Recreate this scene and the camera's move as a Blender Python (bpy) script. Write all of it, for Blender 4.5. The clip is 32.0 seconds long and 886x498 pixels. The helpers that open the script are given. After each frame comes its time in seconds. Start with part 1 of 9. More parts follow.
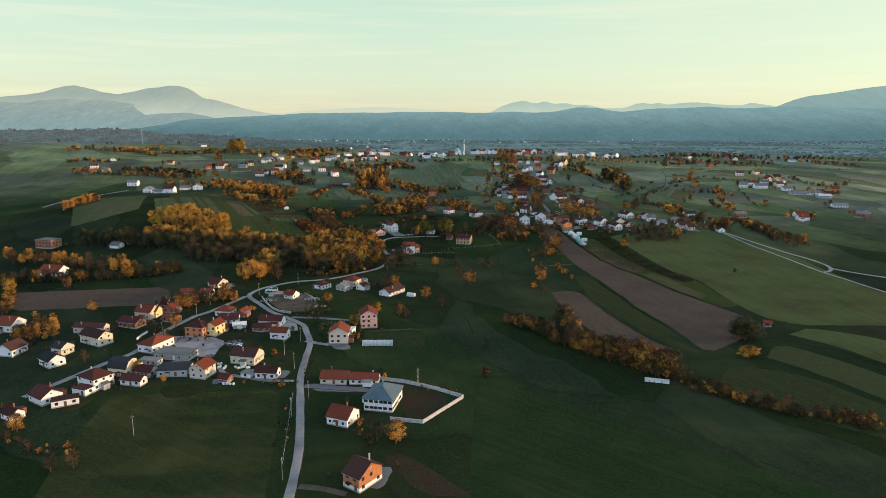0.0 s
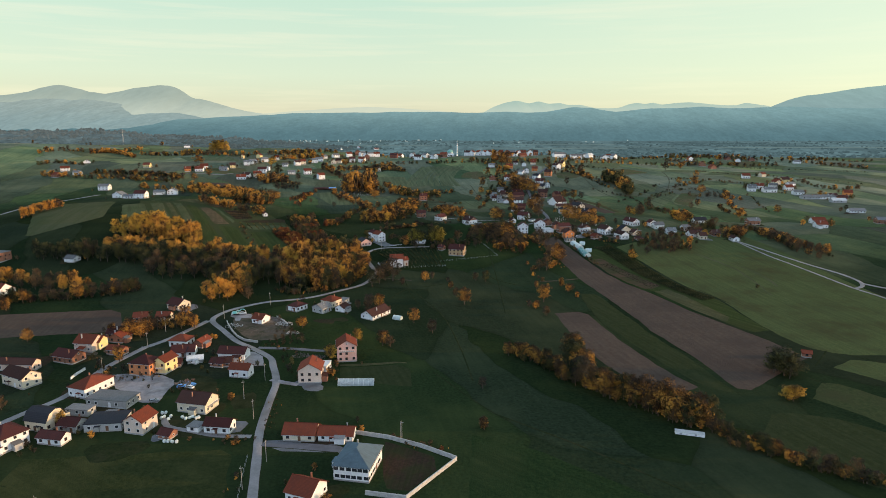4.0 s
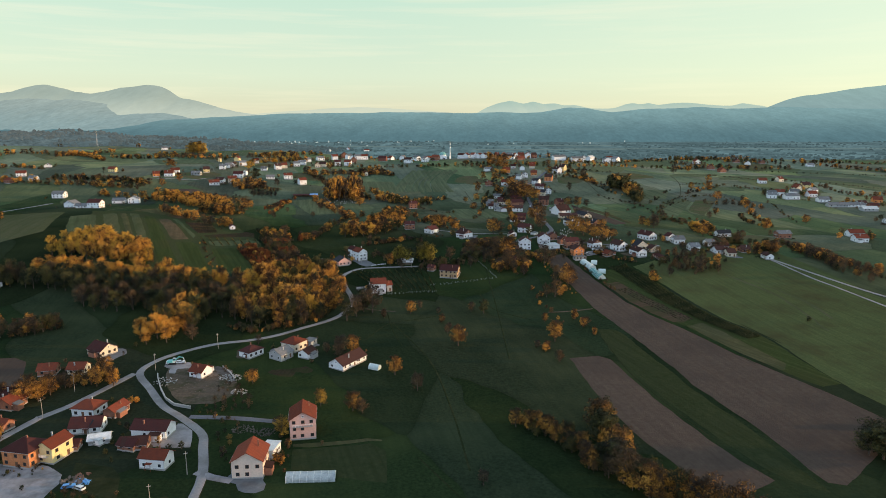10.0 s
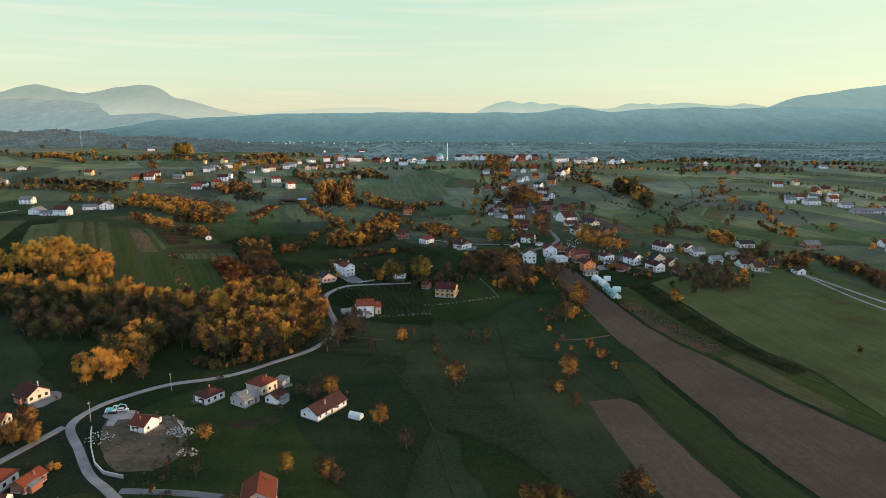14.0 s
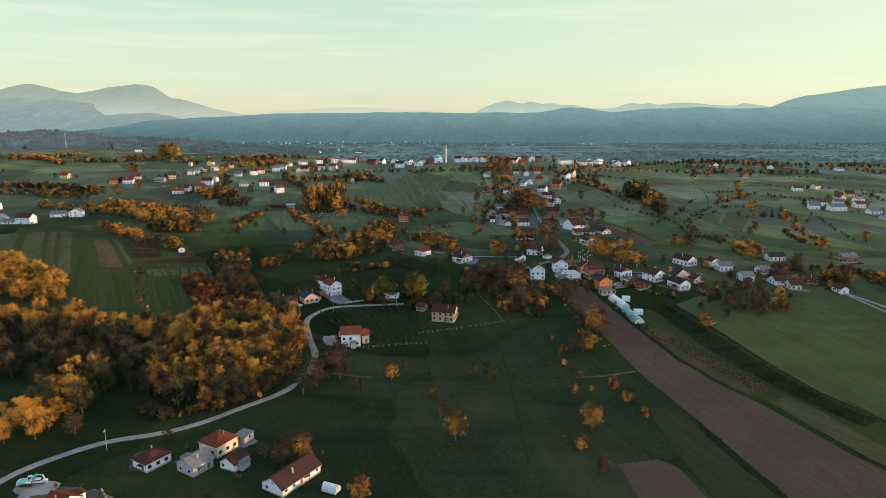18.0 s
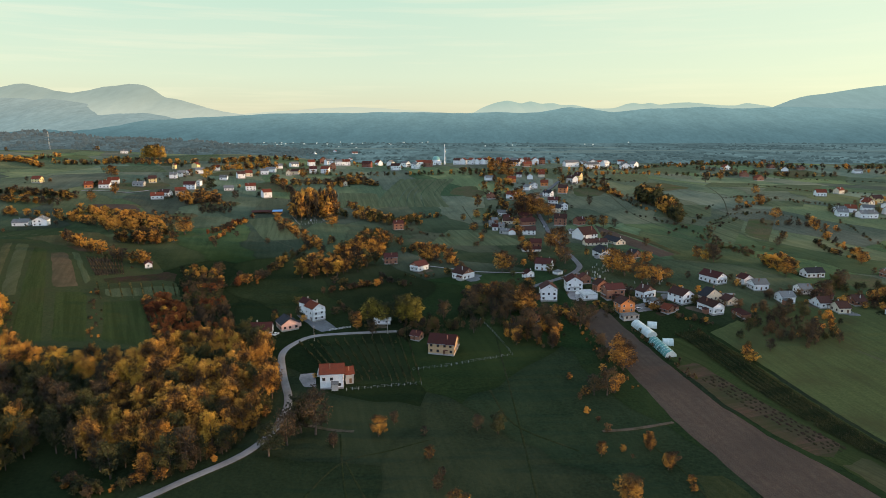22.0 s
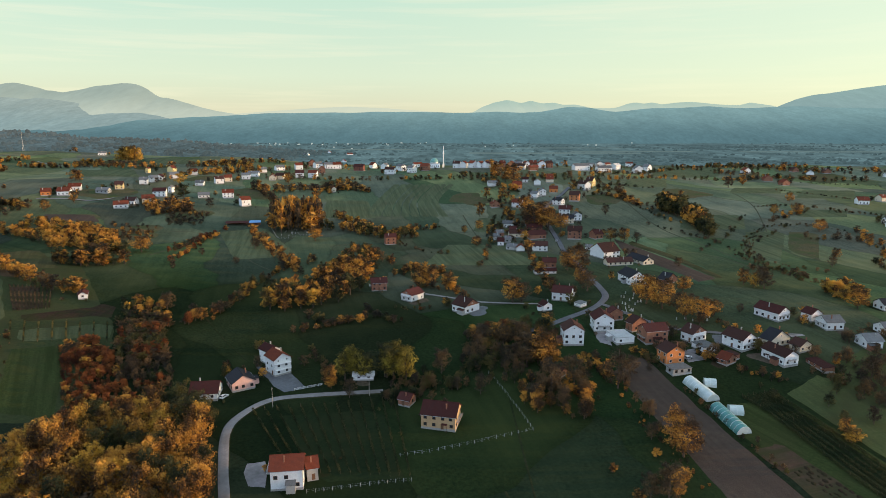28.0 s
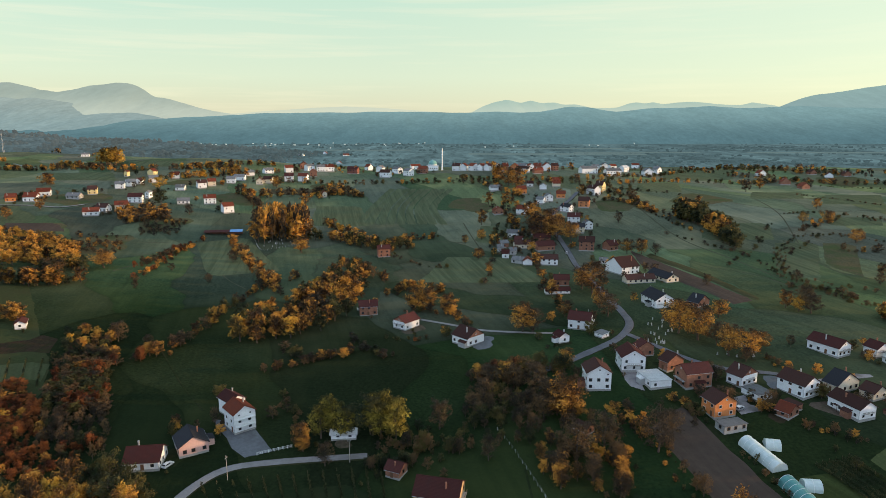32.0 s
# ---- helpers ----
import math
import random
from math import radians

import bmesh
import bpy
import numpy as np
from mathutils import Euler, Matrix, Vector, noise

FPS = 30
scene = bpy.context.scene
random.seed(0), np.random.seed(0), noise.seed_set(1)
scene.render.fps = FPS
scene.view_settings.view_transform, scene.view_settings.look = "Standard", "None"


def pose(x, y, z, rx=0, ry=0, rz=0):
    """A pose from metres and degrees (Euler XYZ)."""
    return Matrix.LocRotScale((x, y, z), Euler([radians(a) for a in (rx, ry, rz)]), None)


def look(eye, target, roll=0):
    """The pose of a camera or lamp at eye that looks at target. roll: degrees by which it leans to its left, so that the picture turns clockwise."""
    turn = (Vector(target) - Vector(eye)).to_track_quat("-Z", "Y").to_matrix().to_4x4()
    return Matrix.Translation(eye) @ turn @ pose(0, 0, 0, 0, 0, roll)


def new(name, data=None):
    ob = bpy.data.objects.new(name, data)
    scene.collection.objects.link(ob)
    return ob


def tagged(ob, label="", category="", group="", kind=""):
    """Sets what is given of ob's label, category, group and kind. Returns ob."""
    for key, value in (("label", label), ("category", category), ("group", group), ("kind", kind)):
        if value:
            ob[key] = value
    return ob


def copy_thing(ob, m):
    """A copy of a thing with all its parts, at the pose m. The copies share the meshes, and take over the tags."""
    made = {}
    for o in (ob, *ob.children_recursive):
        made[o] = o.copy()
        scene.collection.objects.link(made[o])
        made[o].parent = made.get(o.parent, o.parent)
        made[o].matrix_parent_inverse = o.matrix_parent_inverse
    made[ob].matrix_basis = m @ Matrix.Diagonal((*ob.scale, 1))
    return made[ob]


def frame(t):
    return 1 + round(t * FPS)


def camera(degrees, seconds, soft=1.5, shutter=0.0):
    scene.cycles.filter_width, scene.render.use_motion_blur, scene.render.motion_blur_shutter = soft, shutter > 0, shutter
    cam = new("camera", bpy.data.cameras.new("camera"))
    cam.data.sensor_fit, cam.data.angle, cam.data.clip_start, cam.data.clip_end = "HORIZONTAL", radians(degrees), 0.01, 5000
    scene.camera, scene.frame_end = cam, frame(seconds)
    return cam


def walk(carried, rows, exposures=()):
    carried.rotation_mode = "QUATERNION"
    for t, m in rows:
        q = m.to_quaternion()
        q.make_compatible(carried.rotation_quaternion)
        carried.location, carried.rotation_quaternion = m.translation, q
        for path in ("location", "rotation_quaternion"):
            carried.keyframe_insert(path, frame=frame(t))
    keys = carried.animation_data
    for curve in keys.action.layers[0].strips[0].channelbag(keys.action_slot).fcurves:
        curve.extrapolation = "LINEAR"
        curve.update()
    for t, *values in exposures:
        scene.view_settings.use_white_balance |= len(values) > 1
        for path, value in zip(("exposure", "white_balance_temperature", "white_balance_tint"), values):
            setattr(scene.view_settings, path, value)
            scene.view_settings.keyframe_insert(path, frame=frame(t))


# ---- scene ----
cam = camera(70, 32.0, soft=0.6)
PATH = [
    (0, (0.10, -2.39, 119.97), (-3.74, 95.60, 100.43), 0.00),
    (3, (-0.22, 37.41, 119.99), (-3.21, 135.44, 100.46), 0.00),
    (6, (-0.28, 76.82, 119.87), (-2.66, 174.88, 100.38), 0.00),
    (9, (-0.05, 116.77, 119.88), (-1.92, 214.85, 100.46), 0.00),
    (11, (0.29, 143.51, 119.99), (-1.41, 241.59, 100.53), 0.00),
    (13, (0.42, 169.71, 120.04), (-1.11, 267.79, 100.61), 0.00),
    (14.5, (0.54, 189.46, 120.06), (-0.83, 287.55, 100.65), 0.00),
    (17, (0.52, 222.51, 120.06), (-0.75, 320.60, 100.64), 0.00),
    (19, (0.36, 248.90, 120.04), (-0.83, 346.99, 100.66), 0.00),
    (21, (0.09, 275.73, 120.03), (-0.98, 373.82, 100.61), 0.00),
    (23, (-0.03, 302.41, 120.03), (-1.04, 400.51, 100.69), 0.00),
    (25, (-0.07, 328.94, 120.00), (-1.01, 427.05, 100.66), 0.00),
    (28, (-0.40, 368.35, 120.01), (-1.25, 466.45, 100.62), 0.00),
    (30, (-0.56, 394.99, 120.00), (-1.30, 493.10, 100.68), 0.00),
    (32, (-0.72, 421.54, 120.03), (-1.40, 519.64, 100.65), 0.00),
]
walk(cam, [(t, look(eye, target, roll)) for t, eye, target, roll in PATH])

# ---- world, sun, exposure ----
SUN_AZ, SUN_EL = radians(88), radians(5.5)
world = bpy.data.worlds.new("evening_sky")
scene.world = world
world.use_nodes = True
wn, wl = world.node_tree.nodes, world.node_tree.links
wn.clear()


sky = wn.new("ShaderNodeTexSky")
sky.sky_type, sky.sun_disc = "NISHITA", False
sky.sun_elevation, sky.sun_rotation = SUN_EL, SUN_AZ
sky.altitude, sky.air_density, sky.dust_density, sky.ozone_density = 200, 1.0, 0.6, 1.5
coord = wn.new("ShaderNodeTexCoord")
split = wn.new("ShaderNodeSeparateXYZ")
wl.new(coord.outputs["Generated"], split.inputs[0])
# thin evening overcast: pale veil, creamy at the horizon and mint higher up
veil = wn.new("ShaderNodeValToRGB")
els = veil.color_ramp.elements
els[0].position, els[0].color = 0.0, (0.66, 0.66, 0.50, 1)
els[1].position, els[1].color = 1.0, (0.22, 0.41, 0.79, 1)
for p, c in ((0.025, (0.70, 0.72, 0.55)), (0.07, (0.70, 0.80, 0.62)), (0.18, (0.60, 0.80, 0.63)), (0.42, (0.39, 0.62, 0.83))):
    e = els.new(p)
    e.color = (*c, 1)
wl.new(split.outputs["Z"], veil.inputs[0])
# streaks of cirrus
mapn = wn.new("ShaderNodeMapping")
mapn.inputs["Scale"].default_value = (1.2, 1.2, 26)
wl.new(coord.outputs["Generated"], mapn.inputs[0])
cir = wn.new("ShaderNodeTexNoise")
cir.inputs["Scale"].default_value, cir.inputs["Detail"].default_value, cir.inputs["Roughness"].default_value = 2.2, 6, 0.6
wl.new(mapn.outputs[0], cir.inputs["Vector"])
cramp = wn.new("ShaderNodeMapRange")
cramp.inputs[1].default_value, cramp.inputs[2].default_value, cramp.inputs[3].default_value, cramp.inputs[4].default_value = 0.48, 0.74, 0.0, 0.62
wl.new(cir.outputs[0], cramp.inputs[0])
cmix = wn.new("ShaderNodeMix")
cmix.data_type = "RGBA"
cmix.inputs[7].default_value = (0.90, 0.88, 0.66, 1)
wl.new(cramp.outputs[0], cmix.inputs[0])
wl.new(veil.outputs[0], cmix.inputs[6])
# brighter and yellower towards the sun
side = wn.new("ShaderNodeMapRange")
side.inputs[1].default_value, side.inputs[2].default_value, side.inputs[3].default_value, side.inputs[4].default_value = -0.1, 0.75, 0.0, 0.75
wl.new(split.outputs["X"], side.inputs[0])
smix = wn.new("ShaderNodeMix")
smix.data_type = "RGBA"
smix.inputs[7].default_value = (0.84, 0.92, 0.65, 1)
wl.new(side.outputs[0], smix.inputs[0])
wl.new(cmix.outputs[2], smix.inputs[6])
# the sky behind, away from the evening horizon ahead, is brighter and cooler
back = wn.new("ShaderNodeMapRange")
back.inputs[1].default_value, back.inputs[2].default_value, back.inputs[3].default_value, back.inputs[4].default_value = 0.3, -0.9, 0.0, 1.0
wl.new(split.outputs["Y"], back.inputs[0])
bmix = wn.new("ShaderNodeMix")
bmix.data_type = "RGBA"
bmix.inputs[7].default_value = (0.90, 1.10, 1.42, 1)
wl.new(back.outputs[0], bmix.inputs[0])
wl.new(smix.outputs[2], bmix.inputs[6])
bg1, bg2, addw, outw = wn.new("ShaderNodeBackground"), wn.new("ShaderNodeBackground"), wn.new("ShaderNodeAddShader"), wn.new("ShaderNodeOutputWorld")
bg1.inputs[1].default_value, bg2.inputs[1].default_value = 0.05, 0.90
wl.new(sky.outputs[0], bg1.inputs[0])
wl.new(bmix.outputs[2], bg2.inputs[0])
wl.new(bg1.outputs[0], addw.inputs[0])
wl.new(bg2.outputs[0], addw.inputs[1])
wl.new(addw.outputs[0], outw.inputs[0])
sun_data = bpy.data.lights.new("sun", "SUN")
sun_data.energy, sun_data.angle, sun_data.color = 5.0, radians(0.8), (1.0, 0.63, 0.34)
sun = new("sun", sun_data)
sun.matrix_basis = look((math.sin(SUN_AZ) * 500, math.cos(SUN_AZ) * 500, math.tan(SUN_EL) * 500), (0, 0, 0))

# ---- materials ----
MATS = {}


def surface(name, c1, c2, scale=2.0, c3=None, big=0.05, rough=0.9, bump=0.0, bump_scale=None, rows=None, mix3=(0.45, 0.7), vary=0.0, metal=0.0, spec=0.2, stretch=(1, 1, 1), parcels=None, far=None):
    """Two colours mixed by a fine noise, a third in large patches; rows=(degrees, period, colour, amount) lays furrows."""
    m = bpy.data.materials.new(name)
    m.use_nodes = True
    nt = m.node_tree
    n, l = nt.nodes, nt.links
    b = n["Principled BSDF"]
    b.inputs["Roughness"].default_value, b.inputs["Metallic"].default_value = rough, metal
    b.inputs["Specular IOR Level"].default_value = spec
    tc = n.new("ShaderNodeTexCoord")
    mp = n.new("ShaderNodeMapping")
    mp.inputs["Scale"].default_value = stretch
    l.new(tc.outputs["Object"], mp.inputs[0])

    def noise_at(s, detail=5):
        t = n.new("ShaderNodeTexNoise")
        t.inputs["Scale"].default_value, t.inputs["Detail"].default_value, t.inputs["Roughness"].default_value = s, detail, 0.62
        l.new(mp.outputs[0], t.inputs["Vector"])
        return t.outputs[0]

    def ranged(sock, lo, hi, a=0.0, z=1.0):
        r = n.new("ShaderNodeMapRange")
        for i, v in enumerate((lo, hi, a, z)):
            r.inputs[i + 1].default_value = v
        l.new(sock, r.inputs[0])
        return r.outputs[0]

    def blend(fac, a, z):
        x = n.new("ShaderNodeMix")
        x.data_type = "RGBA"
        l.new(fac, x.inputs[0])
        for k, v in ((6, a), (7, z)):
            if isinstance(v, tuple):
                x.inputs[k].default_value = (*v, 1)
            else:
                l.new(v, x.inputs[k])
        return x.outputs[2]

    col = blend(ranged(noise_at(scale), 0.3, 0.7), c1, c2)
    if c3:
        col = blend(ranged(noise_at(big, 4), *mix3), col, c3)
    if parcels:
        # irregular hedged parcels, each of its own tone, with a thin line of rough growth between them
        turn, wide, long_, tone, lines = parcels
        mq = n.new("ShaderNodeMapping")
        mq.vector_type = "TEXTURE"
        mq.inputs["Rotation"].default_value = (0, 0, radians(turn))
        mq.inputs["Scale"].default_value = (wide, long_, 1000)
        wn_ = n.new("ShaderNodeTexNoise")
        wn_.inputs["Scale"].default_value, wn_.inputs["Detail"].default_value = 0.008, 3
        l.new(tc.outputs["Object"], wn_.inputs["Vector"])
        sw = n.new("ShaderNodeVectorMath")
        sw.operation = "MULTIPLY_ADD"
        sw.inputs[1].default_value = (90, 90, 0)
        l.new(wn_.outputs["Color"], sw.inputs[0])
        l.new(tc.outputs["Object"], sw.inputs[2])
        l.new(sw.outputs[0], mq.inputs[0])
        cells = []
        for feature in ("F1", "DISTANCE_TO_EDGE"):
            v = n.new("ShaderNodeTexVoronoi")
            v.voronoi_dimensions, v.feature = "2D", feature
            v.inputs["Scale"].default_value = 1.0
            l.new(mq.outputs[0], v.inputs["Vector"])
            cells.append(v)
        hv = n.new("ShaderNodeHueSaturation")
        sc = n.new("ShaderNodeSeparateColor")
        l.new(cells[0].outputs["Color"], sc.inputs[0])
        l.new(ranged(sc.outputs[0], 0, 1, 1 - tone, 1 + tone), hv.inputs["Value"])
        l.new(ranged(sc.outputs[1], 0, 1, 0.465, 0.515), hv.inputs["Hue"])
        l.new(ranged(sc.outputs[2], 0, 1, 0.75, 1.15), hv.inputs["Saturation"])
        l.new(col, hv.inputs["Color"])
        col = blend(ranged(cells[1].outputs["Distance"], 0.0, 0.035, lines, 0.0), hv.outputs[0], tuple(v * 0.35 for v in c1))
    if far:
        # distance haze painted into the base colour: grass pales northward and eastward
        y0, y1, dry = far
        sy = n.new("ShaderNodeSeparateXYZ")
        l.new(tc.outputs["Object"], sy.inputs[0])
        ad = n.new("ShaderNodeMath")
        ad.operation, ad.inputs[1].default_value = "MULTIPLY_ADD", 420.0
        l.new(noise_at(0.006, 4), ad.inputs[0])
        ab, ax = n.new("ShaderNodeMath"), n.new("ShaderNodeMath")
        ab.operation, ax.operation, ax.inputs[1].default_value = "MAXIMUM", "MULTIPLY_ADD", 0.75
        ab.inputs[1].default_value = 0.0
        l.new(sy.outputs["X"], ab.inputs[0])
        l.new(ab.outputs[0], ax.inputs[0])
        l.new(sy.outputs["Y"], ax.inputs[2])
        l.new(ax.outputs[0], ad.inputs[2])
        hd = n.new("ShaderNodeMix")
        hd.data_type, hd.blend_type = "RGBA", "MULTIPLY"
        # dry is the multiplier that pales the grass to that hazy tone
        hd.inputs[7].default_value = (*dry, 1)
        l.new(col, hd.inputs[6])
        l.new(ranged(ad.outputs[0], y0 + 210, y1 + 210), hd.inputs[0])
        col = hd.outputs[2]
    if rows:
        turn, period, rc, amount = rows
        mr = n.new("ShaderNodeMapping")
        l.new(tc.outputs["Object"], mr.inputs[0])
        if period >= 1:
            # long uneven streaks, as mowing, wheels and furrows leave them
            mr.vector_type = "TEXTURE"
            mr.inputs["Rotation"].default_value = (0, 0, radians(90 - turn))
            mr.inputs["Scale"].default_value = (22, 1, 22)
            w = n.new("ShaderNodeTexNoise")
            w.inputs["Scale"].default_value, w.inputs["Detail"].default_value, w.inputs["Roughness"].default_value = 1.1 / period, 5, 0.7
            l.new(mr.outputs[0], w.inputs["Vector"])
            col = blend(ranged(w.outputs[0], 0.42, 0.6, 0, amount), col, rc)
        else:
            mr.inputs["Rotation"].default_value = (0, 0, radians(turn))
            w = n.new("ShaderNodeTexWave")
            w.inputs["Scale"].default_value = 0.314 / period
            w.inputs["Distortion"].default_value, w.inputs["Detail"].default_value, w.inputs["Detail Scale"].default_value = 1.2, 3, 2
            l.new(mr.outputs[0], w.inputs["Vector"])
            col = blend(ranged(w.outputs["Fac"], 0.2, 0.9, 0, amount), col, rc)
    if vary:
        oi = n.new("ShaderNodeObjectInfo")
        hs = n.new("ShaderNodeHueSaturation")
        l.new(ranged(oi.outputs["Random"], 0, 1, 1 - vary, 1 + vary), hs.inputs["Value"])
        l.new(col, hs.inputs["Color"])
        col = hs.outputs[0]
    l.new(col, b.inputs["Base Color"])
    if bump:
        bp = n.new("ShaderNodeBump")
        bp.inputs["Strength"].default_value, bp.inputs["Distance"].default_value = bump, 0.3
        l.new(noise_at(bump_scale or scale * 2), bp.inputs["Height"])
        l.new(bp.outputs[0], b.inputs["Normal"])
    MATS[name] = m
    return m


# far: haze put into the distant grass as a colour multiplier
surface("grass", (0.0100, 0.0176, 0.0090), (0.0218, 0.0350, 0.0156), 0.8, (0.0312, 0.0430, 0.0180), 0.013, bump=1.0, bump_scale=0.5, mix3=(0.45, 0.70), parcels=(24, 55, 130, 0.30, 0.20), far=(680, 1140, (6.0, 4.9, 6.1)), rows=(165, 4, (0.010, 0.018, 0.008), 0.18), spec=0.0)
surface("lightgrass", (0.060, 0.064, 0.034), (0.098, 0.096, 0.050), 1.1, (0.056, 0.066, 0.032), 0.03, bump=0.5, rows=(168, 4, (0.046, 0.058, 0.022), 0.42), spec=0.0)
surface("olivegrass", (0.057, 0.074, 0.029), (0.097, 0.110, 0.044), 1.1, (0.060, 0.058, 0.026), 0.03, bump=0.6, rows=(168, 3, (0.046, 0.056, 0.027), 0.45), spec=0.0)
surface("hillfield", (0.085, 0.106, 0.058), (0.132, 0.150, 0.084), 0.9, (0.098, 0.104, 0.060), 0.03, bump=0.6, rows=(168, 4, (0.052, 0.064, 0.034), 0.6), spec=0.0)
surface("scrub", (0.062, 0.060, 0.032), (0.127, 0.108, 0.061), 0.9, (0.062, 0.084, 0.035), 0.06, bump=0.9, spec=0.0)
surface("brightgrass", (0.032, 0.044, 0.016), (0.058, 0.072, 0.025), 1.1, (0.052, 0.054, 0.022), 0.03, bump=0.5, rows=(151, 4, (0.028, 0.036, 0.013), 0.6), spec=0.0)
surface("drygrass", (0.073, 0.068, 0.031), (0.095, 0.084, 0.043), 0.6, (0.049, 0.056, 0.025), 0.05, bump=0.5, rows=(151, 4, (0.046, 0.045, 0.024), 0.6), spec=0.0)
surface("greymeadow", (0.064, 0.076, 0.038), (0.114, 0.119, 0.061), 1.0, (0.064, 0.080, 0.036), 0.03, bump=0.5, rows=(151, 4, (0.050, 0.056, 0.028), 0.6), spec=0.0)
surface("vinegrass", (0.034, 0.044, 0.019), (0.056, 0.064, 0.028), 0.7, (0.048, 0.050, 0.024), 0.06, bump=0.5, spec=0.0)
surface("darkturf", (0.015, 0.024, 0.012), (0.025, 0.035, 0.015), 0.7, (0.030, 0.034, 0.016), 0.06, bump=0.5, spec=0.0)
surface("lawn", (0.021, 0.028, 0.011), (0.043, 0.049, 0.019), 0.8, (0.053, 0.055, 0.022), 0.04, bump=0.8, rows=(120, 4, (0.016, 0.022, 0.009), 0.3), spec=0.0)
surface("greencrop", (0.012, 0.024, 0.010), (0.026, 0.044, 0.017), 0.8, (0.032, 0.044, 0.018), 0.03, bump=0.9, rows=(128, 3, (0.011, 0.021, 0.009), 0.4), spec=0.0)
surface("roughgrass", (0.026, 0.034, 0.015), (0.044, 0.050, 0.023), 0.5, (0.036, 0.042, 0.020), 0.05, bump=0.9, rows=(160, 3, (0.022, 0.028, 0.012), 0.5), spec=0.0)
surface("plough", (0.077, 0.055, 0.043), (0.100, 0.075, 0.057), 0.5, (0.065, 0.049, 0.040), 0.02, bump=0.9, bump_scale=1.5, rows=(168, 2.2, (0.054, 0.038, 0.031), 0.3), spec=0.0)
surface("soil", (0.034, 0.021, 0.016), (0.056, 0.036, 0.026), 0.8, (0.040, 0.041, 0.018), 0.08, bump=0.8, rows=(5, 1.2, (0.027, 0.029, 0.013), 0.5), spec=0.0)
surface("redsoil", (0.076, 0.045, 0.032), (0.100, 0.062, 0.042), 0.6, (0.055, 0.052, 0.027), 0.05, bump=0.6, rows=(75, 3, (0.043, 0.045, 0.020), 0.7), spec=0.0)
surface("stubble", (0.095, 0.067, 0.039), (0.125, 0.090, 0.054), 0.6, (0.064, 0.057, 0.031), 0.04, bump=0.6, rows=(160, 3, (0.061, 0.049, 0.027), 0.5), spec=0.0)
surface("gravel", (0.211, 0.196, 0.192), (0.269, 0.248, 0.245), 1.2, (0.150, 0.137, 0.130), 0.09, bump=0.3)
surface("gravelyard", (0.235, 0.215, 0.214), (0.303, 0.276, 0.278), 0.6, (0.106, 0.098, 0.092), 0.10, bump=0.3)
surface("asphalt", (0.109, 0.108, 0.119), (0.141, 0.138, 0.151), 1.0, (0.083, 0.081, 0.088), 0.1, bump=0.2)
surface("asphaltyard", (0.11, 0.115, 0.125), (0.15, 0.155, 0.165), 0.8, (0.09, 0.09, 0.095), 0.15, bump=0.2)
surface("dirt", (0.081, 0.062, 0.046), (0.124, 0.095, 0.072), 1.0, (0.046, 0.048, 0.024), 0.2, bump=0.4, spec=0.0)
surface("rubble", (0.095, 0.072, 0.056), (0.170, 0.140, 0.122), 0.7, (0.054, 0.045, 0.041), 0.1, bump=0.9)
surface("verge", (0.026, 0.030, 0.014), (0.040, 0.040, 0.020), 1.0, (0.016, 0.021, 0.010), 0.1, bump=0.5, spec=0.0)
surface("track", (0.014, 0.021, 0.010), (0.026, 0.033, 0.014), 0.8, (0.036, 0.036, 0.019), 0.1, bump=0.5, spec=0.0)
# paler copy of track, matched to the haze painted into the far grass
surface("fartrack", (0.066, 0.066, 0.042), (0.092, 0.088, 0.060), 0.8, (0.058, 0.064, 0.038), 0.1, bump=0.4, spec=0.0)
WALLS = {"white": (0.82, 0.83, 0.83), "cream": (0.70, 0.62, 0.48), "pink": (0.68, 0.44, 0.38), "pinkcream": (0.70, 0.56, 0.46), "yellow": (0.78, 0.62, 0.30), "ochre": (0.50, 0.34, 0.19), "orange": (0.66, 0.24, 0.08), "grey": (0.42, 0.42, 0.41), "concrete": (0.36, 0.35, 0.33)}
for k, c in WALLS.items():
    d = tuple(v * 0.84 for v in c)
    surface("wall_" + k, c, d, 1.6, tuple(v * 0.76 for v in c), 0.35, rough=0.85, bump=0.05, mix3=(0.58, 0.8), vary=0.06)
for k, c in (("brick", (0.30, 0.140, 0.090)), ("orangebrick", (0.52, 0.21, 0.09)), ("darkbrick", (0.22, 0.085, 0.06))):
    surface("wall_" + k, c, tuple(v * 0.7 for v in c), 4, tuple(v * 1.25 for v in c), 0.6, rough=0.9, bump=0.2, vary=0.1, rows=(0, 0.5, tuple(v * 0.75 for v in c), 0.4))
for k, c in (("red", (0.205, 0.056, 0.032)), ("darkred", (0.086, 0.031, 0.027)), ("brown", (0.078, 0.038, 0.031)), ("black", (0.040, 0.040, 0.046)), ("grey", (0.20, 0.20, 0.20)), ("white", (0.66, 0.67, 0.66)), ("flatgrey", (0.25, 0.245, 0.24)), ("blue", (0.13, 0.18, 0.21))):
    surface("roof_" + k, c, tuple(v * 0.72 for v in c), 3, tuple(v * 0.6 + 0.01 for v in c), 0.5, rough=0.75, bump=0.35, bump_scale=7, vary=0.25, rows=(90, 0.35, tuple(v * 0.6 for v in c), 0.5), spec=0.04)
surface("wood", (0.16, 0.10, 0.06), (0.24, 0.16, 0.10), 6, rough=0.8, bump=0.3)
